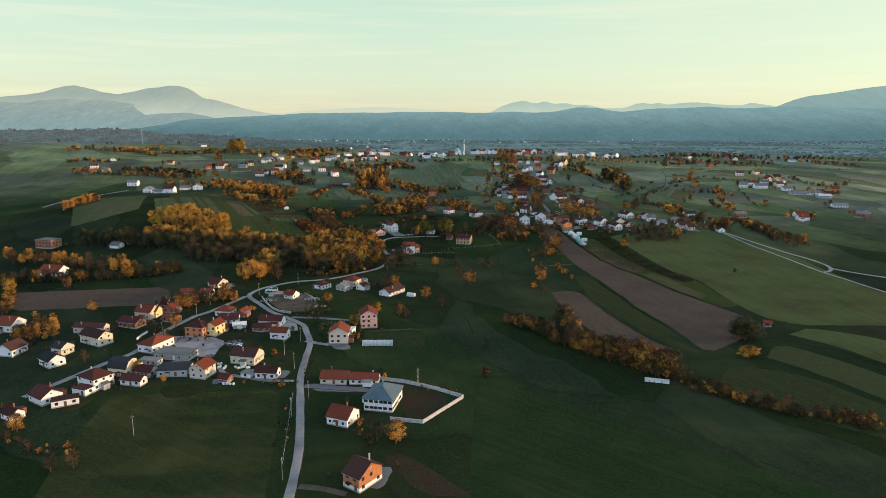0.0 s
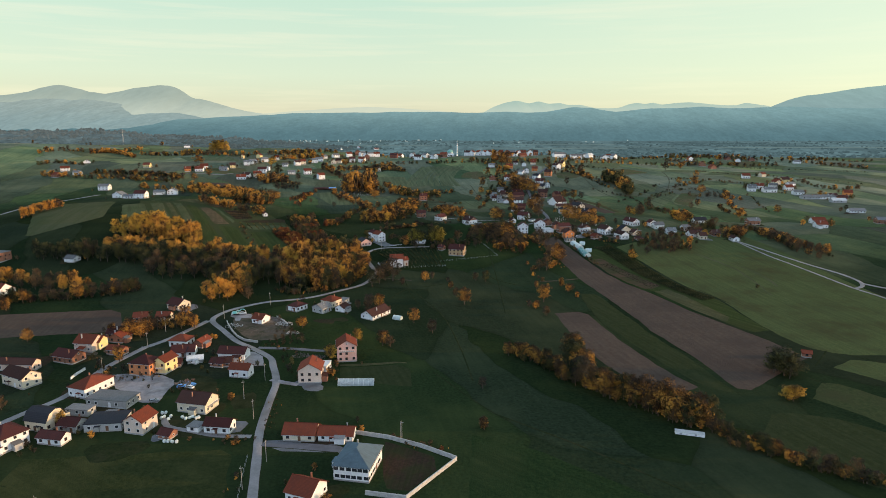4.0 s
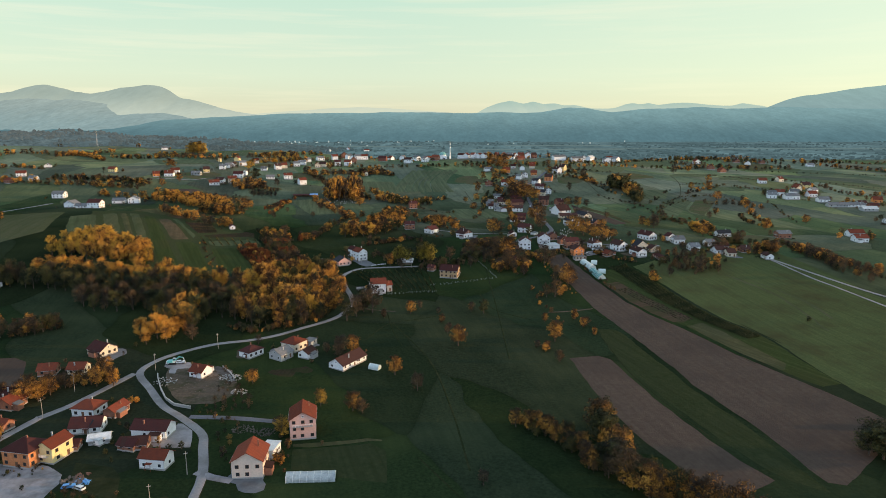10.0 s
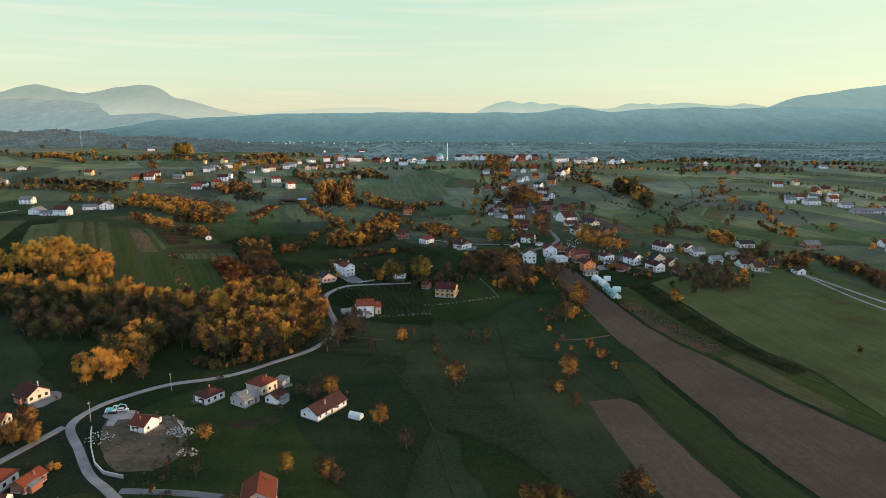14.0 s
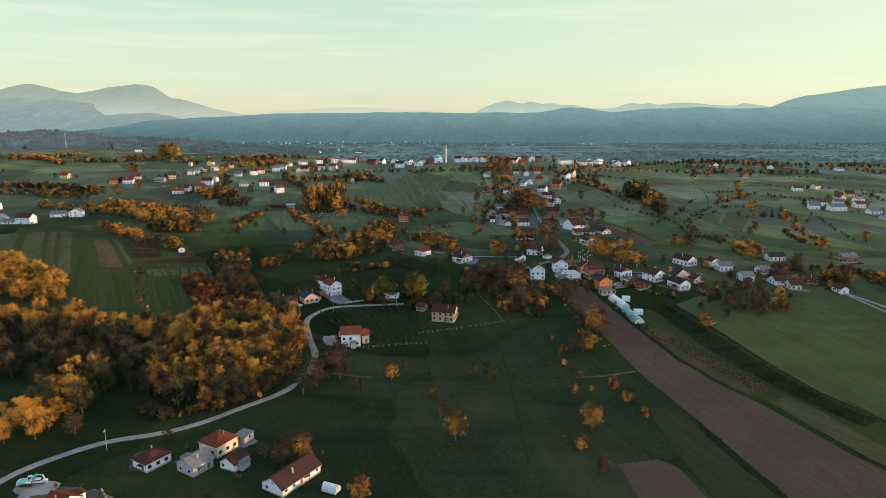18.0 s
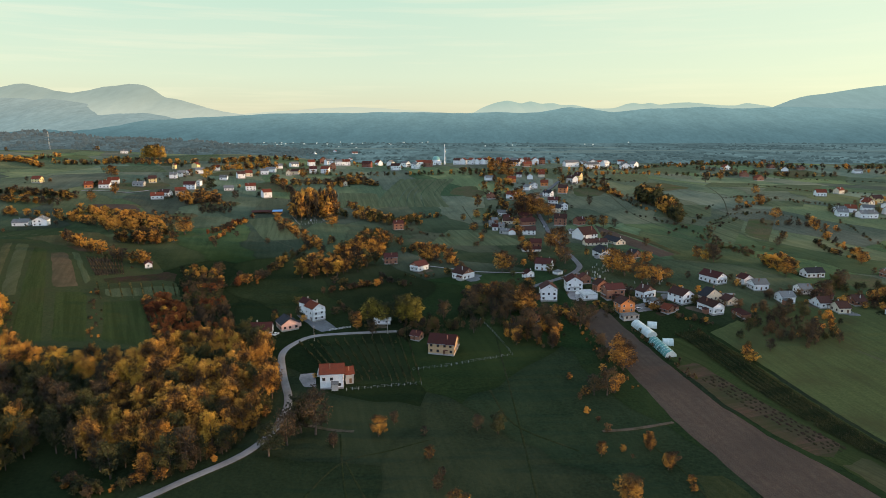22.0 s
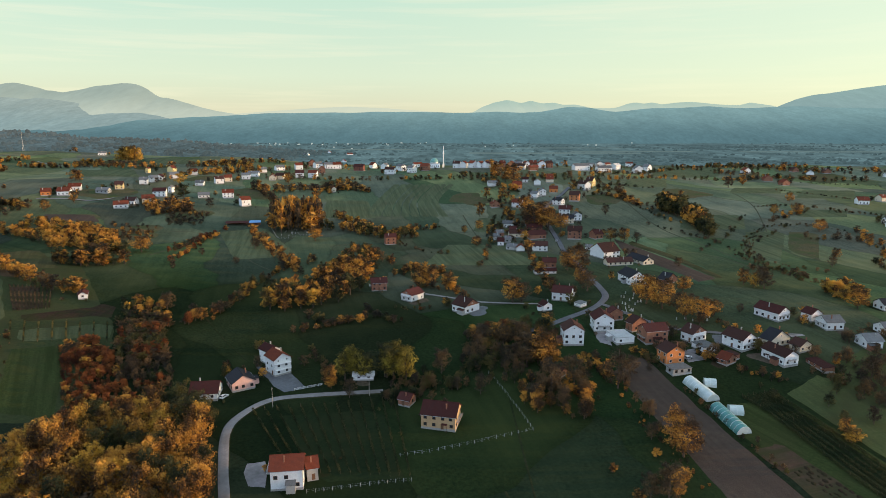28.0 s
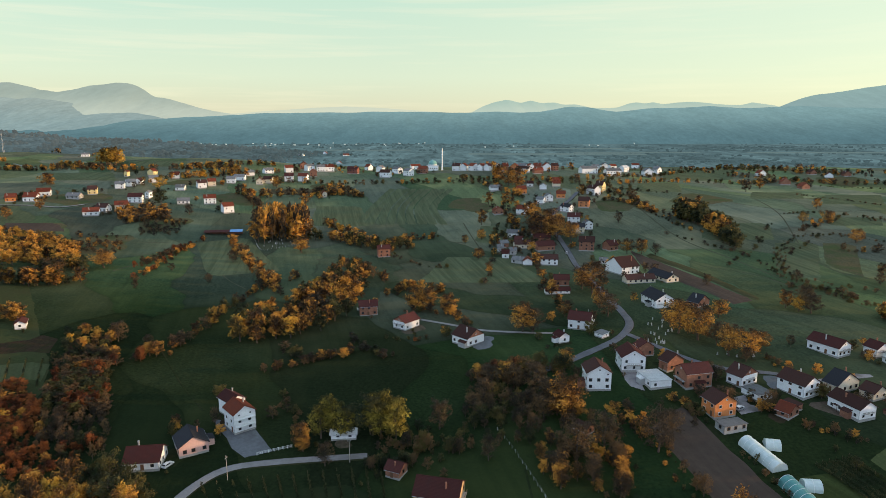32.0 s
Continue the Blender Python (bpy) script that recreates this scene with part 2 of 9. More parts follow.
surface("pole_wood", (0.30, 0.27, 0.23), (0.40, 0.36, 0.31), 5, rough=0.85, bump=0.2)
surface("door_brown", (0.12, 0.06, 0.035), (0.17, 0.09, 0.05), 5, rough=0.5)
surface("frame_white", (0.75, 0.75, 0.73), (0.68, 0.68, 0.66), 4, rough=0.45)
surface("frame_brown", (0.13, 0.075, 0.045), (0.18, 0.10, 0.06), 4, rough=0.5)
surface("stone_white", (0.515, 0.507, 0.484), (0.406, 0.398, 0.382), 2, (0.312, 0.304, 0.289), 0.5, rough=0.8, bump=0.15)
surface("bark", (0.075, 0.055, 0.042), (0.13, 0.10, 0.08), 5, rough=0.95, bump=0.5)
surface("metal_grey", (0.45, 0.46, 0.47), (0.36, 0.37, 0.38), 3, rough=0.45, metal=0.6)
surface("tyre", (0.02, 0.02, 0.02), (0.035, 0.035, 0.035), 8, rough=0.9)
surface("film", (0.62, 0.68, 0.66), (0.50, 0.57, 0.55), 0.7, (0.40, 0.48, 0.46), 0.25, rough=0.35, spec=0.5)
surface("glasshouse", (0.30, 0.34, 0.34), (0.40, 0.44, 0.44), 1.5, (0.22, 0.25, 0.25), 0.6, rough=0.3, spec=0.5)
surface("film_green", (0.070, 0.235, 0.215), (0.11, 0.30, 0.27), 0.7, (0.055, 0.18, 0.175), 0.25, rough=0.35, spec=0.5)
surface("dome_green", (0.12, 0.30, 0.27), (0.18, 0.38, 0.34), 1.0, rough=0.4, spec=0.5)
for k, c in (("white", (0.7, 0.7, 0.7)), ("blue", (0.05, 0.16, 0.45)), ("red", (0.45, 0.05, 0.03)), ("grey", (0.25, 0.26, 0.27)), ("teal", (0.16, 0.5, 0.5)), ("lightblue", (0.10, 0.30, 0.62))):
    surface("paint_" + k, c, tuple(v * 0.9 for v in c), 3, rough=0.3, spec=0.5)
glass = bpy.data.materials.new("window_glass")
glass.use_nodes = True
gb = glass.node_tree.nodes["Principled BSDF"]
gb.inputs["Base Color"].default_value, gb.inputs["Roughness"].default_value, gb.inputs["Specular IOR Level"].default_value = (0.025, 0.03, 0.035, 1), 0.06, 0.6
MATS["glass"] = glass


def leaf_material(name, c1, c2, c3):
    m = bpy.data.materials.new(name)
    m.use_nodes = True
    n, l = m.node_tree.nodes, m.node_tree.links
    b = n["Principled BSDF"]
    b.inputs["Roughness"].default_value, b.inputs["Specular IOR Level"].default_value = 0.75, 0.15
    geo, oi, tc = n.new("ShaderNodeNewGeometry"), n.new("ShaderNodeObjectInfo"), n.new("ShaderNodeTexCoord")
    nz = n.new("ShaderNodeTexNoise")
    nz.inputs["Scale"].default_value, nz.inputs["Detail"].default_value = 0.15, 1
    l.new(tc.outputs["Object"], nz.inputs["Vector"])
    a1, a2 = n.new("ShaderNodeMath"), n.new("ShaderNodeMath")
    a1.operation, a1.inputs[1].default_value = "MULTIPLY_ADD", 0.32
    l.new(geo.outputs["Random Per Island"], a1.inputs[0])
    a2.operation, a2.inputs[1].default_value = "MULTIPLY_ADD", 0.22
    l.new(oi.outputs["Random"], a2.inputs[0])
    a3 = n.new("ShaderNodeMath")
    a3.operation, a3.inputs[1].default_value, a3.inputs[2].default_value = "MULTIPLY_ADD", 1.9, -0.45
    l.new(nz.outputs[0], a3.inputs[0])
    l.new(a3.outputs[0], a2.inputs[2])
    l.new(a2.outputs[0], a1.inputs[2])
    r = n.new("ShaderNodeValToRGB")
    e = r.color_ramp.elements
    e[0].position, e[0].color, e[1].position, e[1].color = 0.53, (*c1, 1), 0.95, (*c3, 1)
    x = e.new(0.76)
    x.color = (*c2, 1)
    l.new(a1.outputs[0], r.inputs[0])
    l.new(r.outputs[0], b.inputs["Base Color"])
    tr = n.new("ShaderNodeBsdfTranslucent")
    mx = n.new("ShaderNodeMixShader")
    mx.inputs[0].default_value = 0.28
    l.new(r.outputs[0], tr.inputs[0])
    l.new(b.outputs[0], mx.inputs[1])
    l.new(tr.outputs[0], mx.inputs[2])
    l.new(mx.outputs[0], n["Material Output"].inputs[0])
    MATS[name] = m


leaf_material("leaf_o", (0.050, 0.033, 0.020), (0.262, 0.128, 0.034), (0.660, 0.340, 0.062))
leaf_material("leaf_y", (0.088, 0.060, 0.022), (0.380, 0.224, 0.042), (0.640, 0.375, 0.058))
leaf_material("leaf_g", (0.024, 0.030, 0.016), (0.050, 0.054, 0.024), (0.116, 0.098, 0.032))
leaf_material("leaf_b", (0.037, 0.031, 0.023), (0.074, 0.054, 0.034), (0.158, 0.096, 0.044))
leaf_material("leaf_r", (0.062, 0.022, 0.012), (0.160, 0.052, 0.020), (0.270, 0.098, 0.030))
leaf_material("leaf_l", (0.056, 0.052, 0.016), (0.250, 0.200, 0.038), (0.540, 0.410, 0.070))
leaf_material("leaf_p", (0.010, 0.018, 0.009), (0.024, 0.036, 0.014), (0.06, 0.06, 0.020))
leaf_material("leaf_v", (0.020, 0.028, 0.012), (0.034, 0.042, 0.017), (0.056, 0.056, 0.022))


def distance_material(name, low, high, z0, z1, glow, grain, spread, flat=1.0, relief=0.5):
    """Far country as a plain glowing backdrop: haze painted into a tone that changes with height, broad spurs and a
    fine grain of woods.
    """
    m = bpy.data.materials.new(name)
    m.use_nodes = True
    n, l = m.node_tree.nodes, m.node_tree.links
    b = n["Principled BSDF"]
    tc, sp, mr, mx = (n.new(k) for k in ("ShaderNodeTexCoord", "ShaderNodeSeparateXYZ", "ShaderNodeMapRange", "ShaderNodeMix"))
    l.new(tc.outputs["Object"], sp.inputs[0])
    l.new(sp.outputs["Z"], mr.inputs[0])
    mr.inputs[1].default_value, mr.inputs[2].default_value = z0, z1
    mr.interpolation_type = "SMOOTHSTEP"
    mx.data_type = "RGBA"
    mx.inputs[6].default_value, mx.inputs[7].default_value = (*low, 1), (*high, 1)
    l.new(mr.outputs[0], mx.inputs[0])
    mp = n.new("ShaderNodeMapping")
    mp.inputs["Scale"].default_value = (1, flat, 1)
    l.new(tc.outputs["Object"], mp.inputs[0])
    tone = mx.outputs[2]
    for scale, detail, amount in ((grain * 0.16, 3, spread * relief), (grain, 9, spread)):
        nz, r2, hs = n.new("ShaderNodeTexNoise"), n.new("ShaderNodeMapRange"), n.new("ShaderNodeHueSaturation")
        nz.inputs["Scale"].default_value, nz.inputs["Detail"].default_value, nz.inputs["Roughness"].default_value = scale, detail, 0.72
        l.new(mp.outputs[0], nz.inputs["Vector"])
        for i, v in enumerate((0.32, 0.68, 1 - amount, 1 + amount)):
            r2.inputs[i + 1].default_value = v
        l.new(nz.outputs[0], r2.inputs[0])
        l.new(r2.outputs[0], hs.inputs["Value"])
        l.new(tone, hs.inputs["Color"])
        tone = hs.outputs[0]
    # the hazy tone is emitted, so the scene's light hardly changes it
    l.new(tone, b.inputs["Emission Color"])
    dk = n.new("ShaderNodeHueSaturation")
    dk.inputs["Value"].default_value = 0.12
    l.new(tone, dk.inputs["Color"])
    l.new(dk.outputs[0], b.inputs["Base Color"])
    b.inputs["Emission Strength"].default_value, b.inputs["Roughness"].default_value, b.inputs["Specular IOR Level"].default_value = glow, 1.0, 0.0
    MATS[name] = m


# each tone carries painted haze, paler the farther the range lies
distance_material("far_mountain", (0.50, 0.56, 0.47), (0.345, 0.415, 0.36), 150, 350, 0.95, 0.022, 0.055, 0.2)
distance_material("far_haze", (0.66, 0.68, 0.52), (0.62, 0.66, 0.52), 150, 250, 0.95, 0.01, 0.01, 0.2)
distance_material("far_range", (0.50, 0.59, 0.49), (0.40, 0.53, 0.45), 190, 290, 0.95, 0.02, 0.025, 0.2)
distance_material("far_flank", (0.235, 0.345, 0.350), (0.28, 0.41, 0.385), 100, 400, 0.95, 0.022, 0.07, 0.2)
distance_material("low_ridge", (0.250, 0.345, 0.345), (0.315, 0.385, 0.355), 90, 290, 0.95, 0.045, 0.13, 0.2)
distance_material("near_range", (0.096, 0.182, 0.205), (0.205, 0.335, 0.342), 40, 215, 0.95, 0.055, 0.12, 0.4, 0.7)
# plain, woods and fields glow in blue-grey, their haze painted in
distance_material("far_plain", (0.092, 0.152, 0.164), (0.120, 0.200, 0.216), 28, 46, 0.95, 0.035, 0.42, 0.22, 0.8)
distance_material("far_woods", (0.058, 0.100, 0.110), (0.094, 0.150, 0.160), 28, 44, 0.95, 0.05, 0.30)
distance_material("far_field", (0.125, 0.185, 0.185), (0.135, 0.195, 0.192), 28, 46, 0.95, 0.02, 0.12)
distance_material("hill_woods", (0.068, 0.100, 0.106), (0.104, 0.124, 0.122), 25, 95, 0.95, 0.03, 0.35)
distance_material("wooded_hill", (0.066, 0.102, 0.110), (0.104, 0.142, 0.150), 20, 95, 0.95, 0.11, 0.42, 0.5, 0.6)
# far house walls glow too, dulled by haze painted into their tone
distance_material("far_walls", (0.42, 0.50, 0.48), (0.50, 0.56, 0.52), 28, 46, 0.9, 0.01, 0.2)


# ---- helpers ----
HILL_X = (-900, -600, -340, -120, 80, 300, 600, 900)
HILL_Y = (150, 370, 560, 720, 880, 1050, 1230, 1450, 1750)
HILLS = np.array((
    (0.8, 1, 0.2, -2.7, 3.3, -4.6, 6.4, -0.2),
    (8.2, 5.8, 2, 2.9, -3.8, 4, -13.6, -1.3),
    (16.5, -4.9, -1.1, 4, -5.5, 1.1, 10.3, 11.2),
    (15.2, 0.2, 35.3, -15.9, 23.6, 0.1, 10.2, 11.4),
    (13.2, 9.2, -5.1, 13.6, -8.4, 7.1, 3.2, -8.5),
    (14, 26.3, 19.4, -5.3, 6.4, 19.7, 21.9, 1.5),
    (57.4, 8, 28.1, 5.5, 40.8, 5.6, 8.7, 23.7),
    (46.3, 26.1, 42.3, 3.4, 22.5, 21.1, 33.1, 19),
    (79.5, 52.7, 26.1, 13, 20.7, 15.9, 25.7, 29.2),
))


def lift(x, y):
    """The height of the ground: a lattice of soft hills that sinks into the plain beyond the ridge."""
    x, y = np.asarray(x, float), np.asarray(y, float)
    cx, cy = np.clip(x, -900, 900), np.clip(y, 100, 1750)
    z = np.zeros(np.broadcast(x, y).shape)
    for j, b in enumerate(HILL_Y):
        fy = np.exp(-(((cy - b) / 180) ** 2))
        for i, a in enumerate(HILL_X):
            z = z + HILLS[j, i] * np.exp(-(((cx - a) / 240) ** 2)) * fy
    s = np.clip((y - 1500) / 400, 0, 1)
    s = s * s * (3 - 2 * s)
    return z * (1 - s) + 28 * s


def height(x, y):
    return float(lift(x, y))


def sheet(name, verts, faces, mats, kind="", label="", smooth=True, index=None):
    me = bpy.data.meshes.new(name)
    me.from_pydata(verts, [], faces)
    for m in mats:
        me.materials.append(MATS[m])
    if smooth:
        me.polygons.foreach_set("use_smooth", [True] * len(me.polygons))
    if index is not None:
        me.polygons.foreach_set("material_index", index)
    ob = new(name, me)
    if kind:
        tagged(ob, label, "", "", kind)
    return ob


def part(name, bm, material, parent, label=""):
    me = bpy.data.meshes.new(name)
    bm.to_mesh(me)
    bm.free()
    me.materials.append(MATS[material])
    ob = new(name, me)
    ob.parent = parent
    if label:
        ob["label"] = label
    return ob


def shared(name, me, parent, m, label=""):
    ob = new(name, me)
    ob.parent = parent
    ob.matrix_basis = m
    if label:
        ob["label"] = label
    return ob


def box(bm, x0, x1, y0, y1, z0, z1, m=None):
    v = [bm.verts.new((m @ Vector(c)) if m else c) for c in ((x0, y0, z0), (x1, y0, z0), (x1, y1, z0), (x0, y1, z0), (x0, y0, z1), (x1, y0, z1), (x1, y1, z1), (x0, y1, z1))]
    for f in ((3, 2, 1, 0), (4, 5, 6, 7), (0, 1, 5, 4), (1, 2, 6, 5), (2, 3, 7, 6), (3, 0, 4, 7)):
        bm.faces.new([v[i] for i in f])


def slab(bm, quad, t):
    """A plate of thickness t under the face through quad."""
    q = [Vector(p) for p in quad]
    n = (q[1] - q[0]).cross(q[-1] - q[0]).normalized() * t
    a, b = [bm.verts.new(p) for p in q], [bm.verts.new(p - n) for p in q]
    bm.faces.new(a)
    bm.faces.new(b[::-1])
    for i in range(len(q)):
        j = (i + 1) % len(q)
        bm.faces.new((a[j], a[i], b[i], b[j]))


def tube(bm, a, b, r0, r1, sides=6):
    a, b = Vector(a), Vector(b)
    d = (b - a).normalized()
    u = d.orthogonal().normalized()
    w = d.cross(u)
    ra = [bm.verts.new(a + (u * math.cos(k) + w * math.sin(k)) * r0) for k in (2 * math.pi * i / sides for i in range(sides))]
    rb = [bm.verts.new(b + (u * math.cos(k) + w * math.sin(k)) * r1) for k in (2 * math.pi * i / sides for i in range(sides))]
    for i in range(sides):
        j = (i + 1) % sides
        bm.faces.new((ra[i], ra[j], rb[j], rb[i]))
    bm.faces.new(ra[::-1])
    bm.faces.new(rb)


def curve(pts, step):
    """Points every step metres along a smooth line through pts."""
    p = [np.array(q, float) for q in pts]
    p = [2 * p[0] - p[1]] + p + [2 * p[-1] - p[-2]]
    out = []
    for i in range(1, len(p) - 2):
        n = max(2, int(np.linalg.norm(p[i + 1] - p[i]) / step))
        for k in range(n):
            t = k / n
            out.append(0.5 * (2 * p[i] + (p[i + 1] - p[i - 1]) * t + (2 * p[i - 1] - 5 * p[i] + 4 * p[i + 1] - p[i + 2]) * t * t + (3 * p[i] - p[i - 1] - 3 * p[i + 1] + p[i + 2]) * t ** 3))
    out.append(p[-2])
    return out


# ---- ground, plain and mountains ----
def steps(a, b, d0, grow):
    out, d = [a], d0
    while out[-1] < b:
        out.append(out[-1] + d)
        d *= grow
    return out


gx = [-v for v in steps(440, 6000, 8, 1.12)[::-1]] + list(np.arange(-436, 440, 6.0)) + steps(440, 6000, 8, 1.12)
gy = [-v for v in steps(-60, 3000, 20, 1.3)[::-1]] + list(np.arange(66, 1150, 6.0)) + steps(1150, 5200, 9, 1.06)
gxa, gya = np.array(gx), np.array(gy)
mx_, my_ = np.meshgrid(gxa, gya)
mz_ = lift(mx_, my_)
nx = len(gx)
sheet("ground", np.stack([mx_.ravel(), my_.ravel(), mz_.ravel()], 1).tolist(), [(j * nx + i, j * nx + i + 1, (j + 1) * nx + i + 1, (j + 1) * nx + i) for j in range(len(gy) - 1) for i in range(nx - 1)], ["grass"], "structure", "rolling dark green pasture land with dry autumn patches and painted far haze")


def mountain(name, dist, ridge, base, mat, label, rough_, tufts=0.0):
    """A range whose crest runs through (sideways, height) at a distance, with spurs and gullies on its face."""
    xs = np.linspace(ridge[0][0], ridge[-1][0], 420)
    zs = np.interp(xs, [r[0] for r in ridge], [r[1] for r in ridge])
    k = np.ones(7) / 7
    zs = np.convolve(np.pad(zs, 3, "edge"), k, "valid")
    zs = zs + np.array([noise.fractal(Vector((x * 0.012, dist, 2.0)), 1.0, 2.0, 4) for x in xs]) * rough_ * 0.22
    zs = zs + np.array([abs(noise.noise(Vector((x * 0.07, dist, 5.0)))) for x in xs]) * tufts
    verts, rows_ = [], 14
    for j in range(rows_ + 3):
        f = min(1.0, j / rows_)
        for x, z in zip(xs, zs):
            nz = noise.fractal(Vector((x * 0.006, j * 0.12, dist * 0.01)), 1.0, 2.0, 5)
            y = dist - 900 * (1 - f) + (max(0, j - rows_) * 60)
            zz = base + (z - base) * (f ** 0.8) + nz * rough_ * (0.25 + math.sin(f * math.pi)) - max(0, j - rows_) * 40
            verts.append((x, y, zz))
    n = len(xs)
    sheet(name, verts, [(j * n + i, j * n + i + 1, (j + 1) * n + i + 1, (j + 1) * n + i) for j in range(rows_ + 2) for i in range(n - 1)], [mat], "structure", label)
    if tufts:
        r, V, Fa = random.Random(3), [], []
        for _ in range(5200):
            j, i = r.randrange(3, rows_ + 1), r.randrange(n)
            x, y, z = verts[j * n + i]
            x, y = x + r.uniform(-5, 5), y + r.uniform(-30, 30)
            if noise.noise((x * 0.012, y * 0.006, 1.0)) < 0.02 and j < rows_:
                continue
            w, h, b = r.uniform(3, 7), r.uniform(4, 9), len(V)
            for zz, k in ((z - 4, 0.9), (z + h * 0.5, 1.0)):
                V += [(x + math.cos(t * 1.047) * w * k * r.uniform(0.8, 1.2), y + math.sin(t * 1.047) * w * k, zz + r.uniform(-0.8, 0.8)) for t in range(6)]
            V.append((x, y, z + h))
            Fa += [(b + t, b + (t + 1) % 6, b + 6 + (t + 1) % 6, b + 6 + t) for t in range(6)] + [(b + 6 + t, b + 6 + (t + 1) % 6, b + 12) for t in range(6)]
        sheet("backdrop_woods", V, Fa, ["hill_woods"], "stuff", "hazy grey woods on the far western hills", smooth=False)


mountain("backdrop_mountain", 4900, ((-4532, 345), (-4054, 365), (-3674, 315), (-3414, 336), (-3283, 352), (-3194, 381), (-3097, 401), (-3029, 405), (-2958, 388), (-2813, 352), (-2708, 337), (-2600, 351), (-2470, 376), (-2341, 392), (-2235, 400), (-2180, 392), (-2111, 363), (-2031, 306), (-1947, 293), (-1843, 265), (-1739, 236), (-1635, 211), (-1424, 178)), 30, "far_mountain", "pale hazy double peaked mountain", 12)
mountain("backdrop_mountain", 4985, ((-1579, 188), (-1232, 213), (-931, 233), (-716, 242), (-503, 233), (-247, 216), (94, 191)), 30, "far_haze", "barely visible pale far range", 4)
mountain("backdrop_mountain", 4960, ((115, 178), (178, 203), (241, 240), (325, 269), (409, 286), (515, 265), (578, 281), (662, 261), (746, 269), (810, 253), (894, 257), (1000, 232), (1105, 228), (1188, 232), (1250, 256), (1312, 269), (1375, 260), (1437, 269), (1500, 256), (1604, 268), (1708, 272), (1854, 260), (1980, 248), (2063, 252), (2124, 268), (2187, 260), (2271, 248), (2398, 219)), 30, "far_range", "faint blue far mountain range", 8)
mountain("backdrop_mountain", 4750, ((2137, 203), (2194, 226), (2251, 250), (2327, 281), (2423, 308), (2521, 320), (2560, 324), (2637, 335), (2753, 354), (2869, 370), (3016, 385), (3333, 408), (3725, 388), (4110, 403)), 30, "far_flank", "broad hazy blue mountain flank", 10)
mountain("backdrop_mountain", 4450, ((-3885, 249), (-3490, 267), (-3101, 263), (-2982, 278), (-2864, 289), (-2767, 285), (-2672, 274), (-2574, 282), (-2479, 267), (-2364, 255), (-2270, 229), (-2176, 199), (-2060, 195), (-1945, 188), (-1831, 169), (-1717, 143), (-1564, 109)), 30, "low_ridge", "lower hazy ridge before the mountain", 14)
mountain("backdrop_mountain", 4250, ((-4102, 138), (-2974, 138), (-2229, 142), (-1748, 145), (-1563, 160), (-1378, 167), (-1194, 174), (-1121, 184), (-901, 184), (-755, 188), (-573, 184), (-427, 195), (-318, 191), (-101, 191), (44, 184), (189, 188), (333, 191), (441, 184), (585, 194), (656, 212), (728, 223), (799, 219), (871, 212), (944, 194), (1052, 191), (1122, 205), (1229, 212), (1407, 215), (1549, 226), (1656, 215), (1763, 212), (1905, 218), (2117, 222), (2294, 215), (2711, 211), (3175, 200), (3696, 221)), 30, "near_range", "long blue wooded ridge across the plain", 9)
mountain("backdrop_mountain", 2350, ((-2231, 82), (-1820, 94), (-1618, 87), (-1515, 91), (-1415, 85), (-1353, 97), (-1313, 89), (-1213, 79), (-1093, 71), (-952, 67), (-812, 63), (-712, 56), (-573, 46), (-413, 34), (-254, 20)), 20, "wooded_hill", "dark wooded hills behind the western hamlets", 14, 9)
mountain("backdrop_mountain", -2500, ((-4000, 120), (-1500, 160), (0, 110), (2000, 150), (4000, 120)), 0, "near_range", "low ridge closing the valley", 10)



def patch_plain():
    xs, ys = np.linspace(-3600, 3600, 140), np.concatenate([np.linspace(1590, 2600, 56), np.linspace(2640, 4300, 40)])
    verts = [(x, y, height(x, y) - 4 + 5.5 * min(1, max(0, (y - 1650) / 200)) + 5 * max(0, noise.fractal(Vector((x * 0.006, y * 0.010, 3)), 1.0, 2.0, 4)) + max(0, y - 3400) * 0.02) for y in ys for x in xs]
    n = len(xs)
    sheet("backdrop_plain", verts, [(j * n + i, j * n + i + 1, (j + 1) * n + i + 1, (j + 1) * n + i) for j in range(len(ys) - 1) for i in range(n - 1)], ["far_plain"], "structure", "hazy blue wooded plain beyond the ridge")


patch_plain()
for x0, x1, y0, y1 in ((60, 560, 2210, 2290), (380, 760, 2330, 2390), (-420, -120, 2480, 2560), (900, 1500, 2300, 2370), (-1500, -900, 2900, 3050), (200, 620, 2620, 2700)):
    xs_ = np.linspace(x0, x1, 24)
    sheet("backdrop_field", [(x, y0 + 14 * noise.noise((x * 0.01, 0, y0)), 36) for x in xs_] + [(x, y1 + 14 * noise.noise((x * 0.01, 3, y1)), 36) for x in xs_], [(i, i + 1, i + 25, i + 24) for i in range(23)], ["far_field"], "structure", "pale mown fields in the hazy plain")


